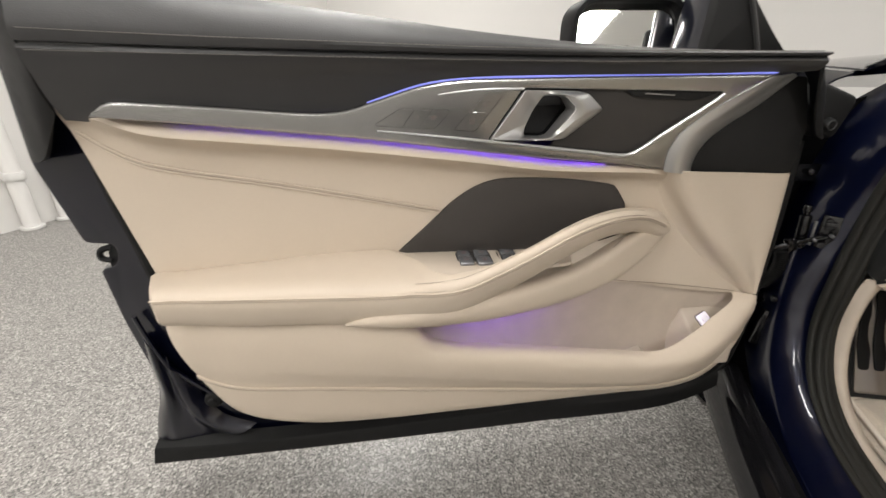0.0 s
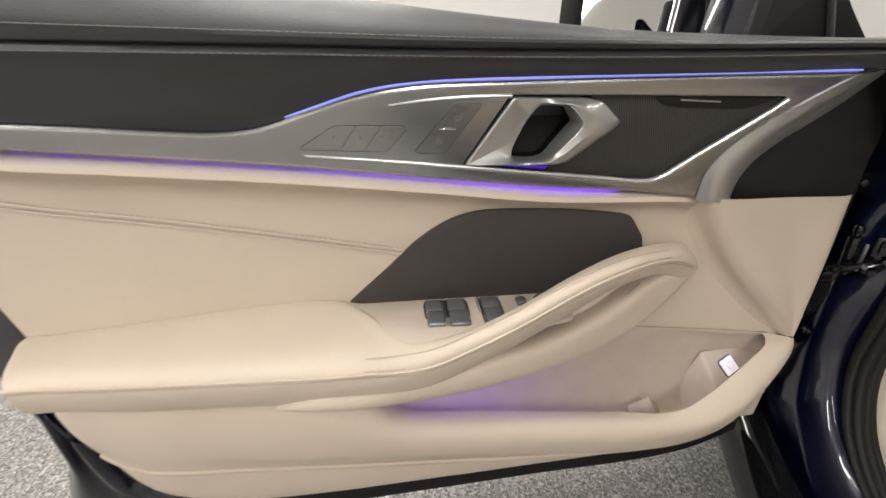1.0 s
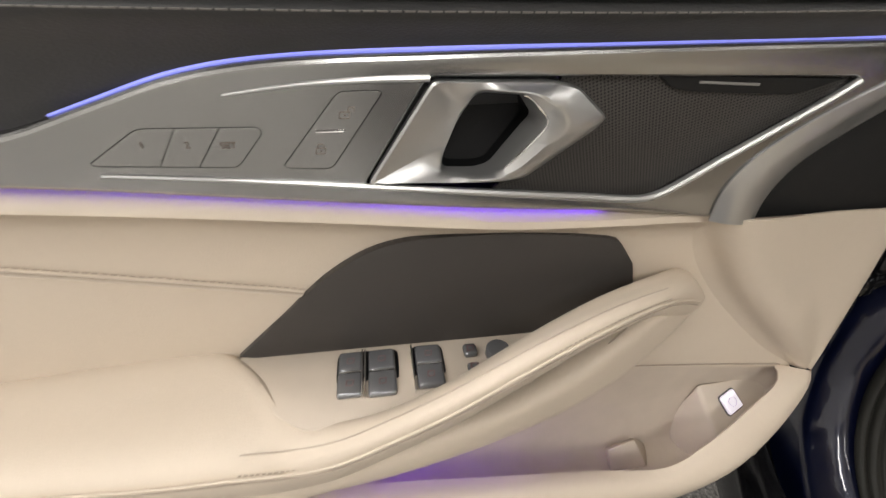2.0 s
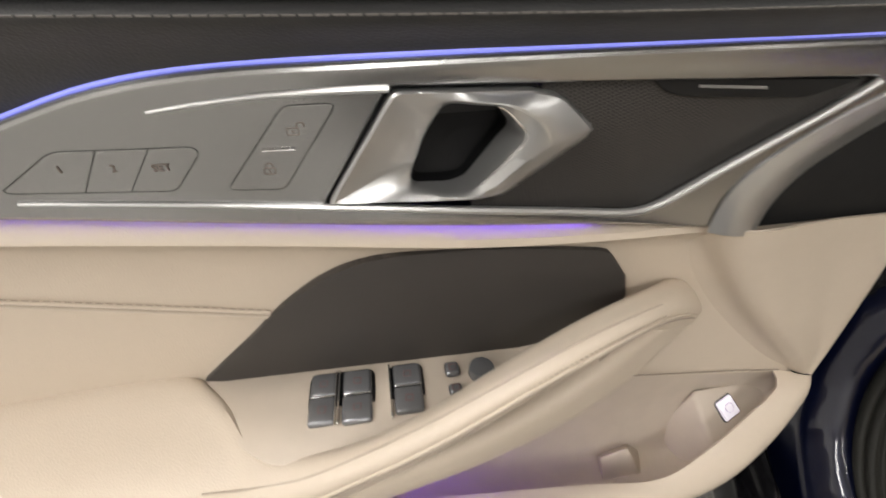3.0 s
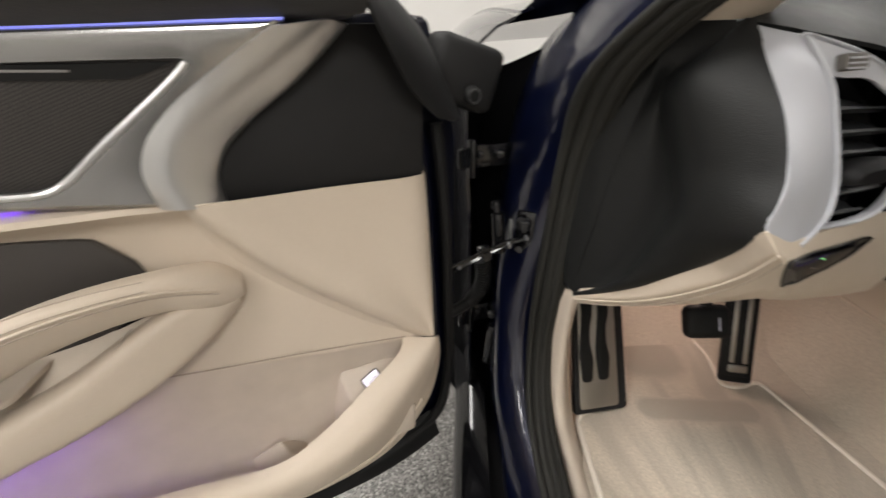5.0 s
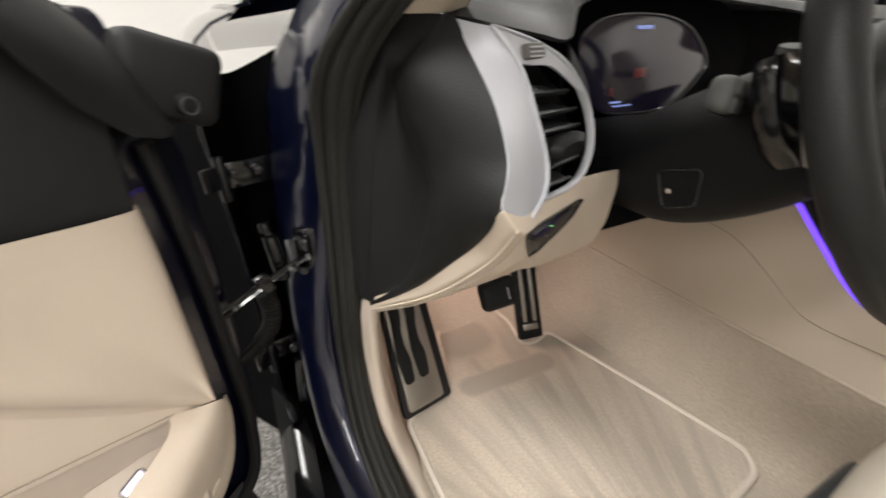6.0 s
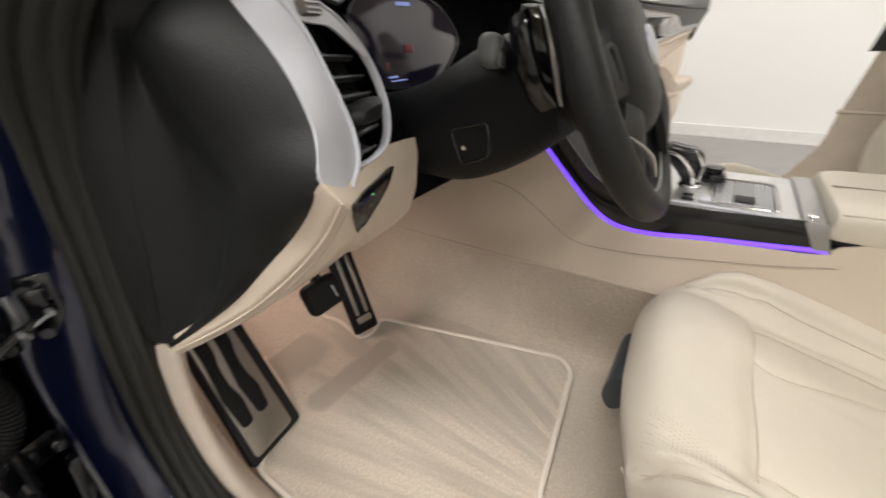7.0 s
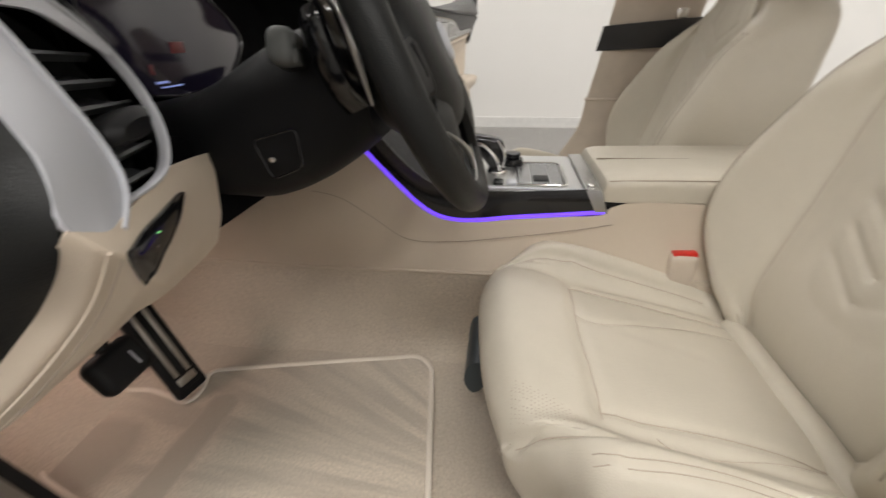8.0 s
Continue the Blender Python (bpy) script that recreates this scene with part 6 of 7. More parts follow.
vent_right = [(0.805, 0.846, 0.926), (0.862, 0.850, 0.909), (0.912, 0.862, 0.886), (0.944, 0.861, 0.846), (0.946, 0.849, 0.806), (0.914, 0.827, 0.776), (0.835, 0.797, 0.772)]
vent = part("air_vent", loft([[behind(p, 0.05) for p in s_out], [behind(p, 0.05) for p in [(0.81, 0.845, 0.92), (0.862, 0.848, 0.897), (0.90, 0.85, 0.86), (0.90, 0.84, 0.81), (0.875, 0.815, 0.782), (0.83, 0.795, 0.768)]], [behind(p, 0.03) for p in vent_right[:-1]] ], 30, 14, 0.003), m_black, dash, "black slatted air vent")
vent_mid = Vector((0.868, 0.836, 0.845))


def off_vent(p, out, back):
    d = Vector(p) - vent_mid
    d -= vent_n * d.dot(vent_n)
    return tuple(Vector(p) + d.normalized() * out + vent_n * back)


part("vent_rim", loft([[off_vent(p, -0.001, 0.006) for p in vent_right], [off_vent(p, 0.0, -0.002) for p in vent_right], [off_vent(p, 0.002, -0.003) for p in vent_right], [off_vent(p, 0.0055, 0.003) for p in vent_right]], 60, 12, 0.002), m_satin, vent, "silver vent rim")
part("vent_shoulder", loft([[behind(p, 0.002) for p in [(0.801, 0.849, 0.928), (0.83, 0.845, 0.918), (0.866, 0.851, 0.908), (0.905, 0.86, 0.889), (0.934, 0.862, 0.866)]], [behind(p, 0.004) for p in [(0.820, 0.834, 0.897), (0.845, 0.839, 0.894), (0.872, 0.847, 0.892), (0.904, 0.857, 0.879), (0.931, 0.860, 0.862)]]], 20, 8, 0.003), m_satin, vent, "silver plate above the vent")
part("air_wheel", box(0.030, 0.012, 0.014, Matrix.Translation((0.846, 0.8435, 0.9055)) @ Matrix.Rotation(radians(20), 4, "Z") @ Matrix.Rotation(radians(-17), 4, "X"), 0.003), m_grey_thread, vent)
part("air_wheel_ribs", merge(*[box(0.022, 0.003, 0.0016, Matrix.Translation((0.8465, 0.8370 + 0.0008 * k, 0.9015 + 0.004 * k)) @ Matrix.Rotation(radians(20), 4, "Z"), 0.0005) for k in range(3)]), m_satin, vent)
lefts = spline(s_out[1:], 60)
rights = spline(vent_right[1:], 60)
for zc in (0.872, 0.8535, 0.835, 0.8165, 0.798, 0.7815):
    p = Vector(lefts[np.argmin(abs(lefts[:, 2] - zc))])
    half = rights[:45] if zc > 0.79 else rights
    q = Vector(rights[np.argmin(abs(rights[:42, 2] - (zc - 0.004)))])
    p, q = p + vent_n * 0.010 + Vector((0.003, 0, 0)), q + vent_n * 0.014
    part("slat", loft([[p, q], [p + Vector((0, 0.004, -0.004)), q + Vector((0, 0.004, -0.004))], [p + Vector((0, 0.028, 0.002)), q + Vector((0, 0.028, 0.002))]], 6, 6, 0.0032), m_slat, vent)
tab_at = Vector((0.885, 0.826, 0.812))
part("vent_tab", ring_loft([[tuple(tab_at + Vector((dx * k, -0.012 + 0.01 * j, dz * k))) for dx, dz in ((0.024, 0.012), (-0.02, 0.004), (-0.024, -0.010), (0.02, -0.006))] for j, k in ((0, 0.55), (1, 1.0), (2, 1.0), (3, 0.8))], 20, 10), m_black, vent, "black vent adjuster tab")
# dark flank between vent and display
part("vent_flank", loft([[(0.915, 0.864, 0.892), (0.950, 0.864, 0.852), (0.952, 0.853, 0.806), (0.93, 0.84, 0.772)], [(0.95, 0.91, 0.91), (0.985, 0.91, 0.86), (0.985, 0.905, 0.80), (0.985, 0.90, 0.745)], [(1.0, 0.99, 0.93), (1.02, 0.99, 0.86), (1.02, 0.99, 0.78), (1.02, 0.99, 0.70)]], 20, 12, 0.004), m_black, dash)
part("facia", box(1.5, 0.30, 0.30, pose(1.62, 1.16, 0.80), 0.01), m_deep, dash)
bez = round_poly([(0.98, 0.70), (1.44, 0.70), (1.46, 0.90), (1.36, 0.965), (1.05, 0.965), (0.97, 0.90)], 0.03, 6)
part("display_hood", plate(bez, lambda a, b, d: (a, 0.995 + d, b), 0.03, 0.006), m_deep, dash)
scr = spline([(1.037, 0.908), (1.06, 0.93), (1.095, 0.941), (1.188, 0.943), (1.24, 0.935), (1.285, 0.915), (1.324, 0.871), (1.305, 0.845), (1.245, 0.808), (1.16, 0.802), (1.088, 0.810), (1.06, 0.83)], 60, closed=True)
display = part("display", plate([tuple(p) for p in scr], lambda a, b, d: (a, 0.981 + 0.1 * (b - 0.87) + d, b), 0.008, 0.002), m_screen, dash, "dark digital instrument display")
part("display_rim", tube([(a, 0.981 + 0.1 * (b - 0.87), b) for a, b in scr], 0.0022, 80, 6, closed=True), m_gloss, display)
for a, b, w, h, mt in ((1.165, 0.862, 0.026, 0.014, m_screen_red), (1.105, 0.838, 0.006, 0.012, m_screen_red), (1.115, 0.822, 0.022, 0.003, m_screen_blue), (1.165, 0.926, 0.036, 0.005, m_screen_blue), (1.13, 0.816, 0.04, 0.002, m_screen_blue)):
    part("display_mark", box(w, 0.001, h, pose(a, 0.980 + 0.1 * (b - 0.87), b), 0.0003), mt, display)
# dash top
rows = [[(0.705, 1.005, 0.945), (0.785, 0.90, 0.939), (0.86, 0.862, 0.922), (0.93, 0.885, 0.915), (1.00, 0.945, 0.955), (1.17, 0.955, 0.966), (1.35, 0.94, 0.955), (1.46, 0.88, 0.935), (1.80, 0.88, 0.93), (2.2, 0.95, 0.93)],
        [(0.71, 1.03, 0.955), (0.785, 0.94, 0.955), (0.86, 0.91, 0.945), (0.93, 0.925, 0.940), (1.00, 0.96, 0.972), (1.17, 0.975, 0.980), (1.35, 0.965, 0.972), (1.46, 0.92, 0.955), (1.80, 0.92, 0.95), (2.2, 0.99, 0.95)],
        [(0.73, 1.12, 0.962), (0.79, 1.08, 0.968), (0.86, 1.08, 0.968), (0.93, 1.08, 0.97), (1.00, 1.09, 0.98), (1.17, 1.10, 0.984), (1.35, 1.09, 0.98), (1.46, 1.08, 0.97), (1.80, 1.08, 0.965), (2.2, 1.1, 0.96)],
        [(0.75, 1.22, 0.965), (0.80, 1.28, 0.97), (0.86, 1.32, 0.97), (0.93, 1.34, 0.972), (1.00, 1.36, 0.975), (1.17, 1.38, 0.975), (1.35, 1.38, 0.975), (1.46, 1.38, 0.97), (1.80, 1.36, 0.965), (2.2, 1.2, 0.96)]]
part("dash_top", loft(rows, 70, 20, 0.004), m_dash, dash, "dark leather dashboard top")
# beige knee panel
k0 = [(0.694, 1.020, 0.560), (0.748, 0.926, 0.626), (0.779, 0.840, 0.713), (0.772, 0.777, 0.778), (0.800, 0.779, 0.764), (0.842, 0.796, 0.768), (0.915, 0.826, 0.772), (0.975, 0.848, 0.764), (1.024, 0.866, 0.756)]
k1 = [(0.700, 1.005, 0.553), (0.756, 0.908, 0.616), (0.789, 0.822, 0.698), (0.785, 0.770, 0.758), (0.806, 0.772, 0.742), (0.845, 0.789, 0.742), (0.912, 0.820, 0.745), (0.970, 0.842, 0.738), (1.016, 0.860, 0.732)]
k2 = [(0.708, 0.997, 0.548), (0.772, 0.905, 0.605), (0.815, 0.838, 0.665), (0.822, 0.800, 0.705), (0.835, 0.795, 0.70), (0.865, 0.803, 0.697), (0.915, 0.825, 0.695), (0.962, 0.842, 0.692), (0.998, 0.853, 0.690)]
k3 = [(0.718, 1.000, 0.544), (0.785, 0.925, 0.592), (0.835, 0.872, 0.635), (0.855, 0.853, 0.652), (0.868, 0.850, 0.652), (0.893, 0.850, 0.651), (0.925, 0.853, 0.651), (0.957, 0.856, 0.652), (0.985, 0.860, 0.655)]
k4 = [(0.735, 1.03, 0.546), (0.81, 0.98, 0.585), (0.86, 0.94, 0.625), (0.88, 0.925, 0.64), (0.89, 0.92, 0.64), (0.91, 0.92, 0.64), (0.935, 0.92, 0.642), (0.965, 0.92, 0.645), (0.995, 0.92, 0.65)]
k5 = [(0.76, 1.10, 0.56), (0.84, 1.08, 0.60), (0.88, 1.06, 0.63), (0.90, 1.05, 0.64), (0.91, 1.05, 0.64), (0.93, 1.05, 0.64), (0.95, 1.05, 0.642), (0.97, 1.05, 0.645), (1.0, 1.05, 0.65)]
knee = part("knee_panel", grid_mesh(panel_grid([k0, k1, k2, k3, k4, k5], 12, 8, 5, 2), thick=-0.004), m_beige, dash, "beige leather knee panel")
part("piping", tube([(a - 0.003, b - 0.005, c + 0.001) for a, b, c in k1[:4]], 0.0014, 40, 8), m_beige, knee, "piped edge of the knee panel")
part("seam_groove", tube([(a + 0.002, b - 0.0055, c - 0.006) for a, b, c in k1[:4]], 0.0008, 40, 6), m_groove, knee)
lens = spline([(3.34, 1.85), (3.38, 1.45), (3.60, 1.0), (3.96, 0.69), (4.59, 0.58), (5.25, 0.66), (6.06, 0.86), (5.76, 1.13), (5.31, 1.25), (4.59, 1.36), (3.8, 1.6)], 66, closed=True)
lens_mid = lens.mean(0)
knee_g = panel_grid([k0, k1, k2, k3, k4, k5], 12, 8, 5, 2)


def on_knee(c, r, lift):
    """A place lifted off the knee panel, by its columns and rows."""
    def at(cc, rr):
        cc, rr = cc * 12, rr * 8
        i, j = int(cc), int(rr)
        f, h = cc - i, rr - j
        return Vector((knee_g[j, i] * (1 - f) + knee_g[j, i + 1] * f) * (1 - h) + (knee_g[j + 1, i] * (1 - f) + knee_g[j + 1, i + 1] * f) * h)
    n = (at(c + 0.15, r) - at(c - 0.15, r)).cross(at(c, r + 0.12) - at(c, r - 0.12)).normalized()
    n = n if n.y < 0 else -n
    return tuple(at(c, r) + n * lift)


def lens_row(k, lift):
    return [on_knee(*(lens_mid + (p - lens_mid) * k), lift) for p in lens]


ctl = part("light_switch_panel", grid_mesh(np.array([lens_row(1.02, -0.002), lens_row(1.0, 0.0022), lens_row(0.95, 0.0030), lens_row(0.90, 0.0022), lens_row(0.7, 0.0022), lens_row(0.4, 0.0024), lens_row(0.03, 0.0025)]), closed_u=True), m_gloss, dash, "gloss black light switch panel")
part("symbol_light", box(0.0026, 0.0016, 0.001, Matrix.Translation(on_knee(4.85, 0.90, 0.003)), 0.0004), m_green, ctl, "small green lit symbol")
# under-dash cover
part("under_cover", loft([[(0.73, 1.02, 0.56), (0.85, 0.95, 0.625), (1.0, 0.93, 0.645), (1.15, 0.93, 0.648), (1.33, 0.95, 0.655)], [(0.73, 1.3, 0.60), (0.85, 1.3, 0.60), (1.0, 1.3, 0.60), (1.15, 1.3, 0.60), (1.33, 1.3, 0.60)], [(0.73, 1.48, 0.58), (0.85, 1.48, 0.58), (1.0, 1.48, 0.58), (1.15, 1.48, 0.58), (1.33, 1.48, 0.58)]], 20, 10, 0.004), m_black_soft, dash)
# solid near-black block stands for the shaded gap round the column
part("column_shade_block", box(0.36, 0.10, 0.12, pose(1.17, 0.93, 0.715), 0.01), m_deep, dash)

# ---------------------------------------------------------------- steering column and wheel
column = thing("steering_column", (0, 0, 0), 0, "black steering column shroud with control stalks", "steering column")


def col_ring(y, x, z, hw, hh):
    return [(x + hw * math.copysign(abs(math.cos(a)) ** 0.7, math.cos(a)), y, z + hh * math.copysign(abs(math.sin(a)) ** 0.7, math.sin(a))) for a in np.linspace(0, 2 * math.pi, 16, endpoint=False)]


shroud = part("shroud", ring_loft([col_ring(1.0, 1.12, 0.745, 0.10, 0.052), col_ring(0.92, 1.12, 0.75, 0.102, 0.062), col_ring(0.87, 1.12, 0.757, 0.103, 0.072), col_ring(0.82, 1.12, 0.77, 0.103, 0.086), col_ring(0.77, 1.12, 0.79, 0.096, 0.090), col_ring(0.715, 1.12, 0.812, 0.085, 0.080), col_ring(0.68, 1.122, 0.825, 0.07, 0.065)], 48, 40), m_column, column, "matt black column shroud")
hatch = [(0.806, 0.772), (0.752, 0.786), (0.750, 0.744), (0.790, 0.728)]
part("hatch_line", tube([(1.0175 - 0.03 * (y - 0.80) * -1, y, z) for y, z in round_poly([(a, b) for a, b in hatch], 0.008, 4)], 0.0014, 60, 6, closed=True, straight=True), m_gloss, shroud)
part("hatch_screw", rod((1.022, 0.785, 0.752), (1.012, 0.784, 0.752), 0.0036, None, 12, 0.001), m_chrome, shroud, "bright screw head")
st = part("stalk", rod((1.09, 0.748, 0.845), (1.008, 0.742, 0.861), 0.013, 0.0145, 20, 0.003), m_black_soft, column, "black control stalk")
st_m = Matrix.Translation((1.000, 0.741, 0.864)) @ Matrix.Rotation(radians(14), 4, "Y") @ Matrix.Rotation(radians(10), 4, "Z")
part("stalk_end", box(0.034, 0.026, 0.034, st_m, 0.010, 4), m_stalk, st, "grey stalk end with a push button")
part("stalk_button", box(0.020, 0.004, 0.013, st_m @ Matrix.Translation((-0.002, -0.0132, -0.009)), 0.0018), m_stalk, st)
part("stalk_button", box(0.022, 0.004, 0.011, st_m @ Matrix.Translation((-0.002, -0.0132, 0.006)), 0.0018), m_stalk, st)
part("stalk_ring", box(0.003, 0.0275, 0.0355, st_m @ Matrix.Translation((0.014, 0, 0)), 0.010, 4), m_black, st)
part("upper_stalk", tube([(1.10, 0.715, 0.868), (1.055, 0.712, 0.880), (1.030, 0.710, 0.892), (1.025, 0.708, 0.906)], [0.010, 0.010, 0.012, 0.011], 20, 10), m_stalk, column, "grey upper control stalk")

WHEEL_AT, WHEEL_TILT = (1.130, 0.638, 0.850), 23.6
wheel = new("steering_wheel")
wheel.empty_display_size = 0.05
wheel.matrix_world = Matrix.Translation(WHEEL_AT) @ Matrix.Rotation(radians(4), 4, "Z") @ Matrix.Rotation(radians(-WHEEL_TILT), 4, "X")
tagged(wheel, "black leather steering wheel with silver spoke trim", "steering wheel")
# in the wheel's own axes: x right, z up in its plane, -y towards the driver
R = 0.181
circle = [(R * math.cos(a), 0, R * math.sin(a)) for a in np.linspace(0, 2 * math.pi, 24, endpoint=False)]
rim = part("rim", tube(circle, 0.0185, 120, 16, closed=True, flat=1.05), m_dash, wheel, "thick black leather rim")
part("rim_seam", tube([((R - 0.0165) * math.cos(a), -0.0095, (R - 0.0165) * math.sin(a)) for a in np.linspace(0, 2 * math.pi, 24, endpoint=False)], 0.0011, 120, 6, closed=True), m_leg, rim, "thin bright ring inside the rim")
hub = part("hub", ring_loft([[(0.112 * k * math.cos(a), y, 0.085 * k * math.sin(a) - 0.004) for a in np.linspace(0, 2 * math.pi, 14, endpoint=False)] for y, k in ((0.055, 0.8), (0.03, 1.05), (0.0, 1.1), (-0.02, 1.0), (-0.032, 0.75), (-0.036, 0.3))], 40, 24), m_dash, wheel, "black airbag hub")
part("badge", rod((0, -0.035, 0.0), (0, -0.0415, 0.0), 0.024, 0.021, 28, 0.003), m_satin, hub, "plain round badge")
for side in (-1, 1):
    sp = part("spoke", ring_loft([[(side * x, y0 - 0.004, z + h), (side * x, y0 + 0.014, z + h * 0.5), (side * x, y0 + 0.014, z - h * 0.5), (side * x, y0 - 0.004, z - h)] for x, y0, z, h in ((0.06, -0.01, -0.005, 0.038), (0.10, -0.012, -0.01, 0.03), (0.14, -0.008, -0.012, 0.026), (0.172, 0.0, -0.012, 0.028))], 20, 14), m_black, wheel)
    part("button_pad", box(0.040, 0.008, 0.034, pose(side * 0.112, -0.015, -0.004, 0, side * 8, 0), 0.003), m_column, sp, "black button pad")
    pd = part("shift_paddle", ring_loft([[(side * x, y, z) for x, y in q] for z, q in (
        (0.074, ((0.122, 0.036), (0.146, 0.044), (0.140, 0.060), (0.100, 0.056), (0.095, 0.040))),
        (0.060, ((0.128, 0.033), (0.152, 0.046), (0.144, 0.066), (0.095, 0.060), (0.090, 0.038))),
        (0.030, ((0.128, 0.036), (0.148, 0.052), (0.138, 0.072), (0.090, 0.066), (0.085, 0.042))),
        (0.0, ((0.120, 0.043), (0.132, 0.060), (0.120, 0.078), (0.080, 0.072), (0.078, 0.048))),
        (-0.022, ((0.108, 0.050), (0.110, 0.064), (0.096, 0.080), (0.074, 0.074), (0.074, 0.054))))], 30, 30), m_gloss, wheel, "gloss black shift paddle")
    part("paddle_edge", tube([(side * 0.122, 0.033, 0.074), (side * 0.130, 0.031, 0.056), (side * 0.129, 0.034, 0.030), (side * 0.121, 0.041, 0.0), (side * 0.108, 0.048, -0.023)], [0.0022, 0.0036, 0.0036, 0.003, 0.0018], 30, 8), m_leg, pd, "bright paddle edge")
for side in (-1, 1):
    low = part("lower_spoke", loft([[(side * 0.085, -0.014, -0.028), (side * 0.125, -0.012, -0.055), (side * 0.160, -0.004, -0.075)], [(side * 0.068, -0.022, -0.050), (side * 0.105, -0.020, -0.085), (side * 0.135, -0.010, -0.112)],
                                    [(side * 0.045, -0.014, -0.062), (side * 0.070, -0.012, -0.110), (side * 0.088, -0.004, -0.152)]], 16, 14, 0.012), m_dash, wheel, "black leather lower spoke")
    part("spoke_trim", tube([(side * 0.156, -0.016, -0.070), (side * 0.126, -0.024, -0.098), (side * 0.096, -0.020, -0.128)], [0.002, 0.0045, 0.002], 24, 8, flat=0.5), m_leg, low, "bright spoke trim")

# ---------------------------------------------------------------- centre console
console = thing("center_console", (0, 0, 0), 0, "beige leather center console with violet light line and padded armrest", "console")
amb = [(1.335, 0.80, 0.696), (1.335, 0.781, 0.676), (1.335, 0.731, 0.622), (1.335, 0.684, 0.576), (1.335, 0.650, 0.555), (1.335, 0.610, 0.547), (1.335, 0.56, 0.549), (1.335, 0.511, 0.556), (1.335, 0.42, 0.565), (1.335, 0.335, 0.574)]
t_row = [(1.338, 1.35, 0.74), (1.337, 1.05, 0.745), (1.336, 0.86, 0.745)] + [(x, y, z - 0.004) for x, y, z in amb[1:]] + [(1.335, 0.318, 0.588), (1.334, 0.15, 0.596), (1.334, -0.35, 0.60)]
b_row = [(1.311, y, 0.436 + 0.00004 * (1 - y) * 100 + 0.01 * abs(0.9 - y)) for _, y, _ in t_row]
m_row = [(0.5 * (a[0] + b[0]) + 0.006, a[1], 0.5 * a[2] + 0.5 * b[2]) for a, b in zip(t_row, b_row)]
gside = np.stack([np.array([np.array(p) for p in spline(r, 70)]) for r in (t_row, m_row, b_row)])
side_panel = part("side_panel", grid_mesh(cross_spline(gside, 16), thick=0.003), m_beige, console, "beige leather console side")
seam2 = [(1.3265, 0.90, 0.60), (1.3265, 0.845, 0.588), (1.326, 0.78, 0.548), (1.324, 0.713, 0.505), (1.3235, 0.62, 0.503), (1.324, 0.509, 0.518), (1.327, 0.40, 0.535), (1.330, 0.318, 0.551)]
part("seam_groove", tube([(x - 0.0005, y, z) for x, y, z in seam2], 0.0008, 50, 6), m_thread, side_panel)
part("lower_edge", tube([(x - 0.003, y, z) for x, y, z in b_row], 0.004, 60, 8), m_beige, side_panel)
part("light_strip", tube(amb, 0.0046, 60, 8), m_lilac_line, console, "violet light line along the console")
dk_top = [(1.339, 0.84, 0.80), (1.338, 0.80, 0.76), (1.338, 0.74, 0.69), (1.338, 0.69, 0.64), (1.337, 0.65, 0.617), (1.337, 0.61, 0.609), (1.337, 0.56, 0.607), (1.337, 0.511, 0.608), (1.337, 0.44, 0.612), (1.337, 0.37, 0.617)]
part("dark_trim", loft([dk_top, [(0.5 * (a[0] + b[0]) - 0.001, 0.5 * (a[1] + b[1]), 0.5 * (a[2] + b[2])) for a, b in zip(dk_top, amb)], [(x + 0.002, y, z + 0.003) for x, y, z in amb]], 50, 12, 0.003), m_gloss, console, "dark glossy console trim")
top_plate = part("selector_plate", plate(round_poly([(1.338, 0.372), (1.582, 0.372), (1.582, 0.66), (1.338, 0.64)], 0.012, 5), lambda a, b, d: (a, b, 0.612 - d), 0.01, 0.003), m_leg, console, "silver selector plate", 8.0)
part("plate_edge", tube([(1.340, 0.375, 0.613), (1.340, 0.50, 0.613), (1.340, 0.63, 0.613)], 0.003, 12, 8), m_satin, top_plate)
part("key_slot", box(0.034, 0.030, 0.006, pose(1.402, 0.450, 0.6125), 0.001), m_black, top_plate, "dark square recess")
part("inlay", plate(rect_round(0.150, 0.095, 0.012, 5, 1.437, 0.452), lambda a, b, d: (a, b, 0.6135 - d), 0.003, 0.0008), m_switch, top_plate, "grey ribbed inlay")
part("inlay_ribs", merge(*[box(0.140, 0.0015, 0.0012, pose(1.437, 0.413 + 0.0065 * k, 0.6138), 0.0004) for k in range(13) if abs(0.413 + 0.0065 * k - 0.450) > 0.016]), m_leg, top_plate)
part("slot_frame", tube([(1.437 + a, 0.452 + b, 0.6138) for a, b in rect_round(0.155, 0.100, 0.014)], 0.0020, 70, 6, closed=True, straight=True), m_chrome, top_plate, "bright frame of the inlay")
part("mode_button", box(0.026, 0.020, 0.008, pose(1.372, 0.508, 0.614), 0.003), m_satin, top_plate)
part("mode_button", box(0.026, 0.020, 0.008, pose(1.372, 0.534, 0.614), 0.003), m_gloss, top_plate)
part("round_controller", merge(rod((1.50, 0.505, 0.612), (1.50, 0.505, 0.628), 0.024, 0.022, 28, 0.003), rod((1.50, 0.505, 0.628), (1.50, 0.505, 0.640), 0.016, 0.018, 28, 0.003)), m_gloss, top_plate, "black rotary controller")
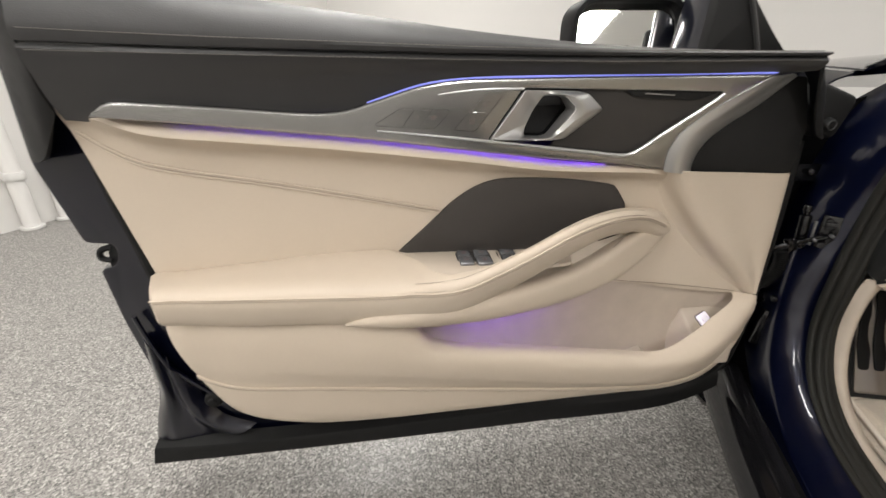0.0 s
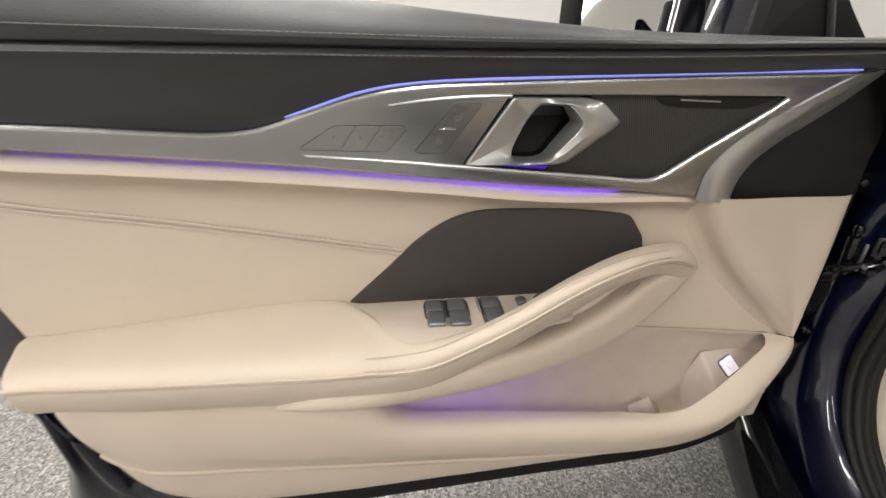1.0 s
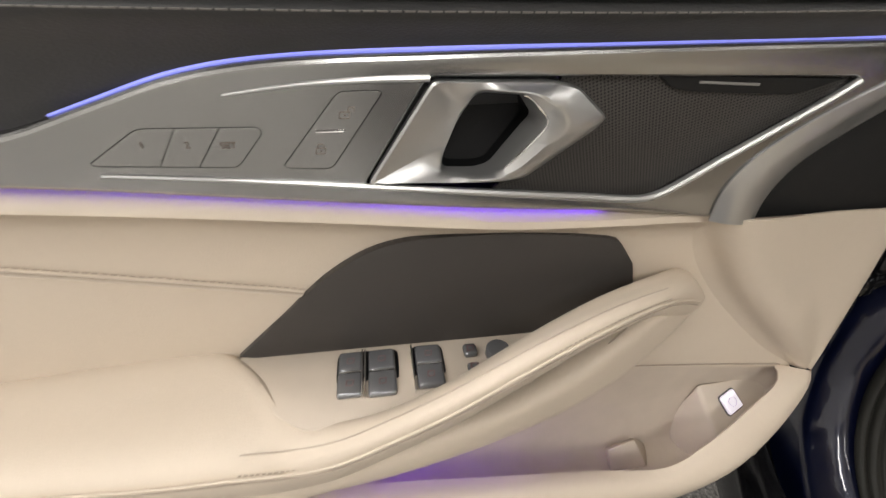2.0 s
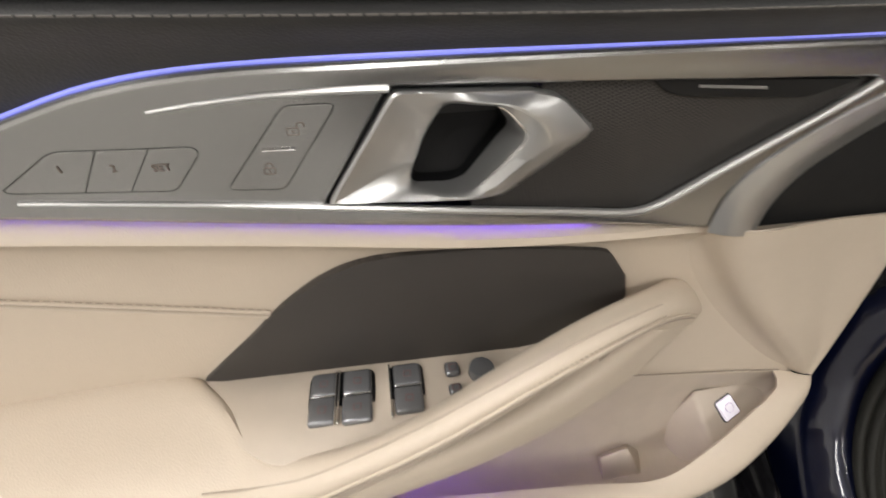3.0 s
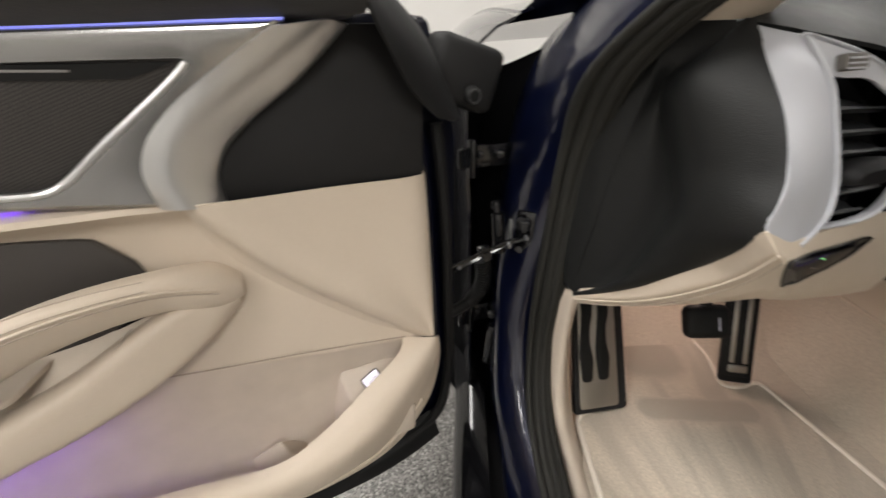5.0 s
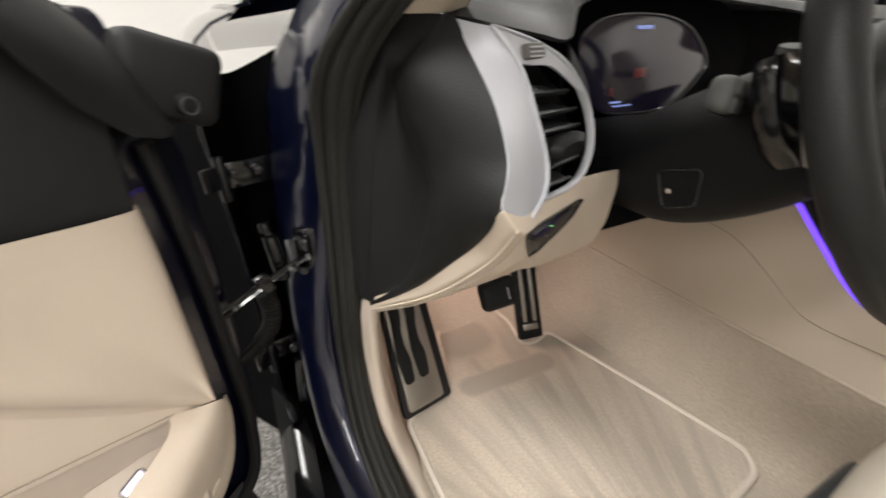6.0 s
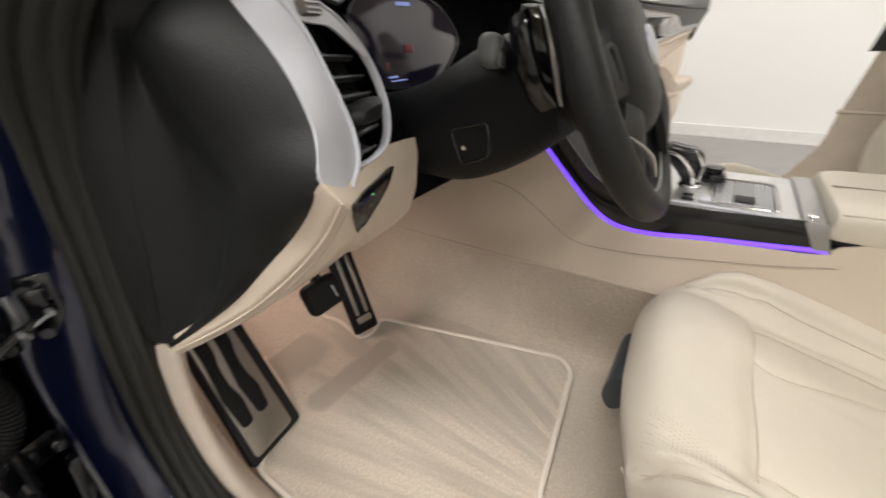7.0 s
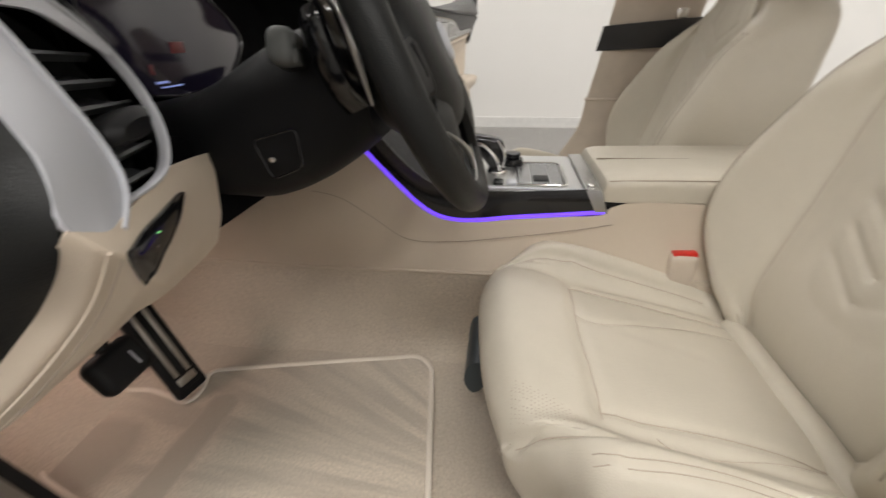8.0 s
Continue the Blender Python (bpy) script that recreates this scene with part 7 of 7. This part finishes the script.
knob = part("gear_selector", ring_loft([[(1.445 + w * math.copysign(abs(math.cos(a)) ** 0.6, math.cos(a)), y + d * math.copysign(abs(math.sin(a)) ** 0.6, math.sin(a)), z + 0.2 * d * math.sin(a)) for a in np.linspace(0, 2 * math.pi, 16, endpoint=False)] for w, d, y, z in ((0.020, 0.020, 0.538, 0.612), (0.015, 0.016, 0.540, 0.622), (0.016, 0.019, 0.546, 0.634), (0.022, 0.030, 0.554, 0.654), (0.023, 0.034, 0.558, 0.672), (0.019, 0.029, 0.558, 0.684), (0.006, 0.010, 0.558, 0.688))], 40, 26), m_gloss, console, "glossy black gear selector")
part("selector_blade", tube([(1.4235, 0.533, 0.622), (1.419, 0.540, 0.645), (1.420, 0.566, 0.672), (1.424, 0.590, 0.676)], 0.0034, 20, 8), m_chrome, knob, "chrome selector edge")
part("selector_blade", tube([(1.4235, 0.528, 0.628), (1.420, 0.524, 0.655), (1.424, 0.540, 0.682)], 0.0024, 20, 8), m_chrome, knob)
part("selector_collar", rod((1.445, 0.538, 0.612), (1.445, 0.538, 0.618), 0.022, 0.020, 28, 0.002), m_chrome, knob)
part("arm_bridge", grid_mesh(np.array([[(1.331, 0.330, 0.572), (1.3305, 0.338, 0.592), (1.333, 0.346, 0.6165), (1.46, 0.346, 0.6205), (1.587, 0.346, 0.6165), (1.5895, 0.338, 0.592), (1.589, 0.330, 0.572)],
                                       [(1.331, 0.352, 0.572), (1.3305, 0.362, 0.592), (1.333, 0.374, 0.6155), (1.46, 0.374, 0.6195), (1.587, 0.374, 0.6155), (1.5895, 0.362, 0.592), (1.589, 0.352, 0.572)]]), thick=0.005), m_silver, console, "brushed silver bar in front of the armrest", 50.0)


part("thumb_button", rod((1.355, 0.362, 0.6150), (1.355, 0.3625, 0.6205), 0.0075, 0.0065, 20, 0.0015), m_chrome, console, "round lid release button")


def arm_ring(y, z0, z1, hw):
    return [(1.46 + sx * hw * kx, y, (z0 + z1) / 2 + (z1 - z0) / 2 * kz) for sx, kx, kz in ((1, 0.5, 1.0), (1, 0.86, 0.98), (1, 0.96, 0.80), (1, 1.0, 0.45), (1, 1.0, -0.1), (1, 0.99, -0.8), (1, 0.94, -1.0), (-1, 0.94, -1.0), (-1, 0.99, -0.8), (-1, 1.0, -0.1), (-1, 1.0, 0.45), (-1, 0.96, 0.80), (-1, 0.86, 0.98), (-1, 0.5, 1.0))]


lid = part("armrest_lid", ring_loft([arm_ring(0.3425, 0.594, 0.626, 0.124), arm_ring(0.340, 0.592, 0.633, 0.1265), arm_ring(0.325, 0.590, 0.6385, 0.128), arm_ring(0.25, 0.591, 0.642, 0.128), arm_ring(0.10, 0.594, 0.645, 0.128), arm_ring(-0.1, 0.597, 0.648, 0.128), arm_ring(-0.16, 0.60, 0.645, 0.126)], 64, 60), m_beige_soft, console, "padded beige leather armrest lid")
part("lid_split", box(0.0025, 0.49, 0.003, pose(1.46, 0.09, 0.6435, -0.7, 0, 0), 0.0), m_thread, lid, "dark split between the lid halves")
part("lid_seam", tube([(1.3375, 0.335, 0.6325), (1.3365, 0.25, 0.636), (1.3365, -0.1, 0.641)], 0.0012, 24, 6), m_thread, lid)
part("lid_gap", box(0.25, 0.50, 0.006, pose(1.46, 0.085, 0.590), 0.0), m_black, console)
part("console_core", box(0.236, 1.5, 0.14, pose(1.46, 0.30, 0.515), 0.0), m_black, console)
part("console_front", loft([[(1.34, 0.84, 0.80), (1.34, 0.70, 0.645), (1.34, 0.64, 0.611)], [(1.46, 0.85, 0.81), (1.46, 0.71, 0.65), (1.46, 0.645, 0.611)], [(1.58, 0.84, 0.80), (1.58, 0.70, 0.645), (1.58, 0.64, 0.611)]], 16, 8, 0.004), m_column, console)

# ---------------------------------------------------------------- footwell
mat_out = round_poly([(0.742, 0.30), (0.738, 0.86), (0.742, 1.015), (0.856, 1.052), (0.905, 1.225), (0.985, 1.292), (1.075, 1.285), (1.09, 1.18), (1.066, 1.088), (1.10, 1.082), (1.150, 1.102), (1.205, 0.86), (1.243, 0.682), (1.215, 0.650), (0.93, 0.612), (0.93, 0.30)], 0.022, 6)
mat = thing("floor_mat", (0, 0, 0.254), 0, "beige velour floor mat with vacuum strokes and bound edge", "floor mat")
part("mat_pad", plate(mat_out, lambda a, b, d: (a, b, 0.014 - d), 0.012, 0.003), m_mat, mat)
part("binding", tube([(a, b, 0.0135) for a, b in mat_out], 0.0050, 260, 8, closed=True, straight=True), m_binding, mat, "pale leather edge binding")
foot = thing("footrest", (0, 0, 0), 0, "brushed metal footrest with black rubber studs", "footrest")
FO, FA = Vector((0.742, 1.006, 0.276)), Vector((0.0, 0.50, 0.866))
FX = Vector((0.98, 0.20, 0.0)).normalized()
FN = FX.cross(FA).normalized()


def on_foot(a, b, d):
    return tuple(FO + FX * a + FA * b - FN * d)


part("backing", plate(round_poly([(-0.004, 0.0), (0.108, -0.002), (0.100, 0.27), (0.0, 0.27)], 0.01, 4), lambda a, b, d: on_foot(a, b, 0.004 + d), 0.012, 0.003), m_black_soft, foot, "black footrest surround")
fplate = part("metal_plate", plate(round_poly([(0.006, 0.010), (0.088, 0.008), (0.080, 0.26), (0.006, 0.26)], 0.008, 4), lambda a, b, d: on_foot(a, b, d), 0.004, 0.0012), m_steel, foot)
for off in (0.022, 0.056):
    g2 = [(off - 0.010, 0.062), (off + 0.010, 0.062), (off + 0.013, 0.105), (off + 0.006, 0.135), (off + 0.006, 0.165), (off + 0.012, 0.19), (off + 0.012, 0.25), (off - 0.012, 0.25), (off - 0.010, 0.19), (off - 0.016, 0.12)]
    part("rubber_stud", plate(round_poly(g2, 0.008, 4), lambda a, b, d: on_foot(a, b, d - 0.004), 0.006, 0.0015), m_rubber, fplate, "black rubber stud")
gas = thing("accelerator_pedal", (0, 0, 0), 0, "black and steel accelerator pedal", "pedal")
GM = Matrix.Translation((1.101, 1.135, 0.365)) @ Matrix.Rotation(radians(-12), 4, "Z") @ Matrix.Rotation(radians(-25), 4, "X")
part("pedal_body", box(0.062, 0.02, 0.20, GM, 0.008), m_black, gas)
part("pedal_plate", box(0.050, 0.004, 0.178, GM @ Matrix.Translation((0, -0.0115, 0.004)), 0.0015), m_rubber, gas)
for dx in (-0.014, 0.010):
    part("metal_strip", box(0.009, 0.004, 0.140, GM @ Matrix.Translation((dx, -0.0142, 0.014)), 0.0018), m_steel, gas, "brushed metal strip")
part("metal_strip", box(0.036, 0.004, 0.016, GM @ Matrix.Translation((-0.002, -0.0142, -0.068)), 0.003), m_steel, gas)
brake = thing("brake_pedal", (0, 0, 0), 0, "black rubber brake pedal on a dark arm", "pedal")
BM = Matrix.Translation((1.0, 1.105, 0.425)) @ Matrix.Rotation(radians(-30), 4, "X")
part("pedal_pad", box(0.088, 0.034, 0.066, BM, 0.016, 5), m_rubber, brake)
part("pedal_arm", tube([(1.0, 1.115, 0.44), (1.01, 1.15, 0.50), (1.02, 1.20, 0.60)], 0.012, 16, 8), m_black, brake)
part("pad_inlay", box(0.003, 0.002, 0.026, BM @ Matrix.Translation((0.016, -0.0172, -0.004)), 0.0006), m_satin, brake)

# ---------------------------------------------------------------- seats
def build_seat(recline=0.0):
    s = thing("front_seat", (0, 0, 0), 0, "cream leather front seat with deep side bolsters", "car seat", "front seats")
    mid_row = [(0.06, 0.365), (0.13, 0.402), (0.25, 0.434), (0.36, 0.458), (0.41, 0.474), (0.47, 0.489), (0.520, 0.487), (0.550, 0.455), (0.545, 0.405), (0.505, 0.33)]
    top_row = [(0.06, 0.40), (0.13, 0.436), (0.25, 0.474), (0.34, 0.500), (0.40, 0.511), (0.44, 0.511), (0.490, 0.494), (0.514, 0.455), (0.490, 0.38), (0.445, 0.31)]
    out_row = [(0.06, 0.37), (0.13, 0.40), (0.25, 0.43), (0.34, 0.455), (0.40, 0.466), (0.44, 0.464), (0.470, 0.446), (0.478, 0.412), (0.452, 0.36), (0.415, 0.31)]
    rows = [[(-0.240, y, 0.33) for y, z in out_row], [(-0.253, y, z * 0.5 + 0.19) for y, z in out_row], [(-0.259, y, z) for y, z in out_row], [(-0.246, y, z * 0.3 + w * 0.7 + 0.004) for (y, z), (_, w) in zip(out_row, top_row)], [(-0.218, y, z + 0.002) for y, z in top_row],
            [(-0.186, y, z * 0.5 + w * 0.5 - 0.004) for (y, z), (_, w) in zip(mid_row, top_row)], [(-0.164, y, z - 0.004) for y, z in mid_row], [(-0.145, y, z + 0.001) for y, z in mid_row], [(-0.075, y, z + 0.006) for y, z in mid_row], [(0.0, y, z + 0.005) for y, z in mid_row]]
    rows = rows + [[(-x, y, z) for x, y, z in r] for r in rows[-2::-1]]
    cg = cross_spline(np.stack([spline(r, 150) for r in rows]), 240)
    cg[:, :, 1] -= 0.026 * np.clip(np.abs(cg[:, :, 0]) / 0.18, 0, 1.1) ** 3 * np.clip((cg[:, :, 1] - 0.40) / 0.1, 0, 1)
    cg[:, :, 1] += 0.085 * cg[:, :, 0] * np.clip((cg[:, :, 1] - 0.2) / 0.3, 0, 1)
    front_seam = [(-0.15, 0.398), (-0.08, 0.400), (0.0, 0.403), (0.08, 0.400), (0.15, 0.398)]
    bolster = [(0.176, 0.520), (0.186, 0.495), (0.194, 0.455), (0.198, 0.40), (0.193, 0.34), (0.190, 0.26), (0.188, 0.14)]
    insert = [(0.140, 0.397), (0.140, 0.36), (0.136, 0.305), (0.132, 0.21), (0.138, 0.12)]
    crest = [(0.222, 0.495), (0.236, 0.47), (0.240, 0.42), (0.236, 0.36), (0.232, 0.29), (0.234, 0.20), (0.236, 0.13)]
    crest = [(x, y - 0.026 * min(x / 0.18, 1.1) ** 3 * min(max((y - 0.40) / 0.1, 0), 1)) for x, y in crest]
    crest = crest[1:]
    flip = lambda pts: [(-x, y) for x, y in pts]
    cg = sink(cg, front_seam, 2, 0.013, 0.0055)
    for pts in (bolster, flip(bolster)):
        cg = sink(cg, pts, 2, 0.008, 0.006)
        cg = sink(cg, pts[:4], 2, 0.006, 0.006)
    for pts in (insert, flip(insert)):
        cg = sink(cg, pts, 2, 0.009, 0.0045)
    cg = sink(cg, [(0.033, 0.40), (0.036, 0.33), (0.03, 0.28), (0.02, 0.21)], 2, 0.012, 0.0015)
    for pts in (crest, [(-x, y - 0.17 * x * min(max((y - 0.2) / 0.3, 0), 1) * 0.5) for x, y in crest]):
        cg = sink(cg, pts[1:], 2, 0.0045, 0.0022)
        cg = sink(cg, [(x * 0.962, y) for x, y in pts[1:]], 2, 0.0045, 0.0022)
    # extra tuck at the front outer corner, and the sewn-in panel of the insert
    for sx in (1, -1):
        cg = sink(cg, [(sx * 0.192, 0.510), (sx * 0.186, 0.485), (sx * 0.182, 0.456), (sx * 0.186, 0.43)], 2, 0.0045, 0.0045)
    panel_seam = [(0.055, 0.402), (0.040, 0.385), (0.060, 0.30), (0.085, 0.20), (0.095, 0.13)]
    low_seam = [(-0.155, 0.335), (-0.172, 0.305), (-0.165, 0.27), (-0.150, 0.20), (-0.140, 0.13)]
    cg = sink(cg, panel_seam, 2, 0.006, 0.0022)
    cg = sink(cg, low_seam, 2, 0.006, 0.0022)
    cushion = part("seat_cushion", grid_mesh(cg, thick=-0.004), m_beige_soft, s, "cream leather seat cushion")

    def sewn(name, pts, r, material, label="", n=40, lift=0.35):
        return part(name, tube(snap(cg, [(*q, 0) for q in spline(pts, n)], 2, r * lift), r, 2 * n, 6), material, cushion, label)

    sewn("insert_seam", front_seam, 0.0010, m_groove)
    sewn("panel_seam", panel_seam, 0.0006, m_groove)
    sewn("panel_seam", low_seam, 0.0006, m_groove)
    # fine holes punched in the front roll
    dots = [(-0.178 + 0.0046 * i + 0.0023 * (j % 2), 0.505 - 0.0044 * j) for j in range(21) for i in range(13) if i < 12 - 0.5 * j]
    spots = snap(cg, [(x, y, 0) for x, y in dots], 2, 0.0003)
    part("punched_holes", merge(*[rod((x, y, z - 0.0006), (x, y, z), 0.0009, None, 6) for x, y, z in spots]), m_groove, cushion, "fine punched holes in the leather")["kind"] = "stuff"
    for side in (1, -1):
        sewn("bolster_seam", [(side * x, y) for x, y in bolster], 0.0010, m_groove)
        sewn("insert_seam", [(side * x, y) for x, y in insert], 0.0009, m_groove)
        sewn("stitching", [(side * x, y - (0.085 * x * min(max((y - 0.2) / 0.3, 0), 1) if side < 0 else 0)) for x, y in crest], 0.0007, m_groove, "twin-stitched bolster edge")
        sewn("stitching", [(side * x * 0.962, y - (0.085 * x * min(max((y - 0.2) / 0.3, 0), 1) if side < 0 else 0)) for x, y in crest], 0.0007, m_groove)
    # rim of the side panel below the bolster
    line = [tuple(q + np.array((-0.0012, 0, 0.0008))) for q in cg[30, 12:98:6]]
    part("side_piping", tube(line, 0.0022, 40, 8), m_beige_soft, cushion, "pale piping along the side panel")
    part("rear_roll", ring_loft([[(x, 0.104 + k * 0.022 * math.cos(a), 0.394 - 0.016 * (1 - k) + k * 0.020 * math.sin(a)) for a in np.linspace(0, 2 * math.pi, 12, endpoint=False)] for x, k in ((-0.168, 0.35), (-0.158, 0.75), (-0.13, 0.95), (0.0, 1.0), (0.13, 0.95), (0.158, 0.75), (0.168, 0.35))], 28, 40), m_beige_soft, cushion, "padded roll at the rear of the cushion")
    # backrest
    levels = [(0.36, 0.078, 0.09, 0.18), (0.41, 0.082, 0.115, 0.20), (0.47, 0.083, 0.142, 0.228), (0.54, 0.074, 0.163, 0.246), (0.61, 0.059, 0.168, 0.252), (0.68, 0.044, 0.150, 0.248), (0.75, 0.030, 0.115, 0.236), (0.82, 0.015, 0.076, 0.218), (0.865, 0.006, 0.034, 0.206), (0.91, -0.004, -0.010, 0.18), (0.945, -0.012, -0.028, 0.14),
              (0.99, -0.018, -0.02, 0.12), (1.05, -0.024, -0.024, 0.120), (1.085, -0.045, -0.047, 0.09), (1.095, -0.07, -0.07, 0.04)]
    rings = []
    for z, yc, yb, hw in levels:
        th = 0.15 if z < 1.0 else 0.15 - (z - 1.0) * 0.9
        half = [(0.0, yc), (0.09, yc + 0.002), (min(0.14, hw * 0.7), yc + 0.008), (hw - 0.066, yc * 0.45 + yb * 0.55), (hw - 0.034, yb), (hw - 0.006, yb - 0.03), (hw, yb - 0.085), (hw - 0.03, yc - th), (0.05, yc - th - 0.01)]
        rings.append([(x, y, z) for x, y in half] + [(-x, y, z) for x, y in half[:0:-1]])
    lean = Matrix.Translation((0, 0.02, 0.42)) @ Matrix.Rotation(radians(recline), 4, "X") @ Matrix.Translation((0, -0.02, -0.42))
    bg = cross_spline(np.stack([spline(r, 240, closed=True) for r in rings]), 170)
    b_line = [(min(0.146, hw * 0.66), z) for z, yc, yb, hw in levels[1:9]]
    b_crest = [(hw - 0.024, z) for z, yc, yb, hw in levels[2:9]]
    panel = [(0.0, 0.52), (0.055, 0.525), (0.078, 0.555), (0.082, 0.62), (0.078, 0.72), (0.070, 0.82), (0.05, 0.92)]
    quilt = [([(0.0, z - 0.030), (0.035, z - 0.010), (0.070, z + 0.012)], 0.006, 0.0032) for z in np.arange(0.58, 0.90, 0.042)]
    for pts, wd, dp in (*quilt, (b_line, 0.009, 0.0055), (b_crest, 0.004, 0.0018), ([(x - 0.008, z) for x, z in b_crest], 0.004, 0.0018), (panel, 0.010, 0.0013)):
        bg = sink(bg, pts, 1, wd, dp)
        bg = sink(bg, [(-x, z) for x, z in pts], 1, wd, dp)

    def leaned(bm):
        bmesh.ops.transform(bm, matrix=lean, verts=bm.verts)
        return bm

    back = part("backrest", leaned(grid_mesh(bg, closed_u=True, caps=True)), m_beige_soft, s, "cream leather backrest with side bolsters")
    bf = bg[bg[:, :, 1] > np.array([np.interp(z, [v[0] for v in levels], [v[1] for v in levels]) for z in bg[:, :, 2].ravel()]).reshape(bg.shape[:2]) - 0.06]

    def sewn_back(name, pts, r, material, label="", n=40):
        return part(name, leaned(tube(snap(bf, [(q[0], 0, q[1]) for q in spline(pts, n)], 1, r * 0.3), r, 2 * n, 6)), material, back, label)

    for side in (-1, 1):
        sewn_back("insert_seam", [(side * x, z) for x, z in b_line], 0.0009, m_groove)
        sewn_back("stitching", [(side * x, z) for x, z in b_crest], 0.0010, m_thread)
        sewn_back("stitching", [(side * (x - 0.008), z) for x, z in b_crest], 0.0010, m_thread)
    part("seat_base", loft([[(-0.236, -0.02, 0.36), (-0.236, 0.25, 0.36), (-0.234, 0.46, 0.36)], [(-0.238, -0.02, 0.32), (-0.238, 0.25, 0.32), (-0.236, 0.465, 0.32)], [(-0.22, -0.02, 0.265), (-0.22, 0.25, 0.265), (-0.22, 0.45, 0.265)]], 16, 10, 0.006), m_beige_plastic, s, "beige plastic seat side cover")
    part("seat_frame", box(0.40, 0.46, 0.13, pose(0.0, 0.22, 0.322), 0.02), m_black_soft, s)
    part("thigh_handle", ring_loft([[(x, 0.547 + dy, 0.385 + dz) for dy, dz in ((0.0, 0.030), (0.018, 0.024), (0.026, -0.012), (0.012, -0.034), (-0.005, -0.02))] for x in (-0.02, 0.01, 0.075, 0.105)], 24, 14), m_handle, s, "blue-grey thigh support handle")
    return s


seat = build_seat()
seat.matrix_world = pose(1.10, 0, 0)
seat_far = build_seat(4.0)
seat_far.matrix_world = pose(1.83, 0.03, 0)
buckle = thing("seat_belt_buckle", (1.315, 0.185, 0.40), 0, "beige seat belt buckle with red release button", "seat belt buckle")
part("buckle_body", ring_loft([[(x, y, 0.0) for x, y in rect_round(0.022, 0.045, 0.006)], [(x, y, 0.06) for x, y in rect_round(0.024, 0.048, 0.007)], [(x, y, 0.098) for x, y in rect_round(0.024, 0.048, 0.007)], [(x, y, 0.104) for x, y in rect_round(0.018, 0.042, 0.006)]], 32, 20), m_beige_plastic, buckle)
part("release_button", box(0.018, 0.042, 0.010, pose(0, 0, 0.104, -4, 0, 0), 0.003), m_red, buckle, "red release button")
belt_strap = thing("seat_belt", (0, 0, 0), 0, "beige seat belt webbing hanging from the centre pillar", "seat belt")
part("webbing", loft([[(2.075, 0.03, 1.10), (2.085, 0.045, 0.93), (2.09, 0.06, 0.75), (2.09, 0.07, 0.50)], [(2.075, -0.015, 1.10), (2.085, 0.0, 0.93), (2.09, 0.015, 0.75), (2.09, 0.025, 0.50)]], 24, 4, 0.002), m_beige_plastic, belt_strap)
part("belt_guide", box(0.02, 0.06, 0.035, pose(2.075, 0.01, 0.985), 0.006), m_beige_plastic, belt_strap)
part("latch_tongue", box(0.012, 0.03, 0.03, pose(2.072, 0.02, 0.915), 0.004), m_chrome, belt_strap)

# passenger door, opened on the other side, its light lines off
far_door = copy_thing(door, Matrix.Translation((2 * CAR_X - DOOR_AT[0], DOOR_AT[1], 0)) @ Matrix.Diagonal((-1, 1, 1, 1)) @ Matrix.Rotation(radians(8.0), 4, "Z"))
for ob in far_door.children_recursive:
    if ob.name.startswith("light_strip"):
        ob.data = ob.data.copy()
        ob.data.materials[0] = m_beige_plastic

# small footwell lamp under the dashboard
area_lamp("footwell_lamp", 1.02, 1.26, 0.56, 0.06, 0.03, 0.42, (1.0, 0.74, 0.64))

# pipes on the west wall
for py, rr in ((1.66, 0.045), (1.86, 0.03)):
    pp = thing("wall_pipe", (x0 + rr + 0.012, py, 0), 0, "white painted pipe running up the garage wall", "pipe", "pipes on the wall")
    part("pipe", rod((0, 0, 0.0), (0, 0, CEIL_Z), rr, None, 24), m_wall, pp)
    part("coupling", rod((0, 0, 0.32), (0, 0, 0.37), rr + 0.012, None, 24, 0.004), m_skirting, pp, "grey pipe coupling")
    part("foot_collar", rod((0, 0, 0.0), (0, 0, 0.02), rr + 0.02, None, 24, 0.004), m_skirting, pp)
wbox = thing("wall_box", (x0 + 0.06, 2.15, 0.0), 0, "grey metal cabinet standing by the garage wall", "cabinet")
part("cabinet_body", box(0.11, 0.28, 0.42, pose(0, 0, 0.21), 0.01), m_skirting, wbox)
part("cabinet_door", box(0.01, 0.24, 0.36, pose(0.06, 0, 0.21), 0.004), m_skirting, wbox)
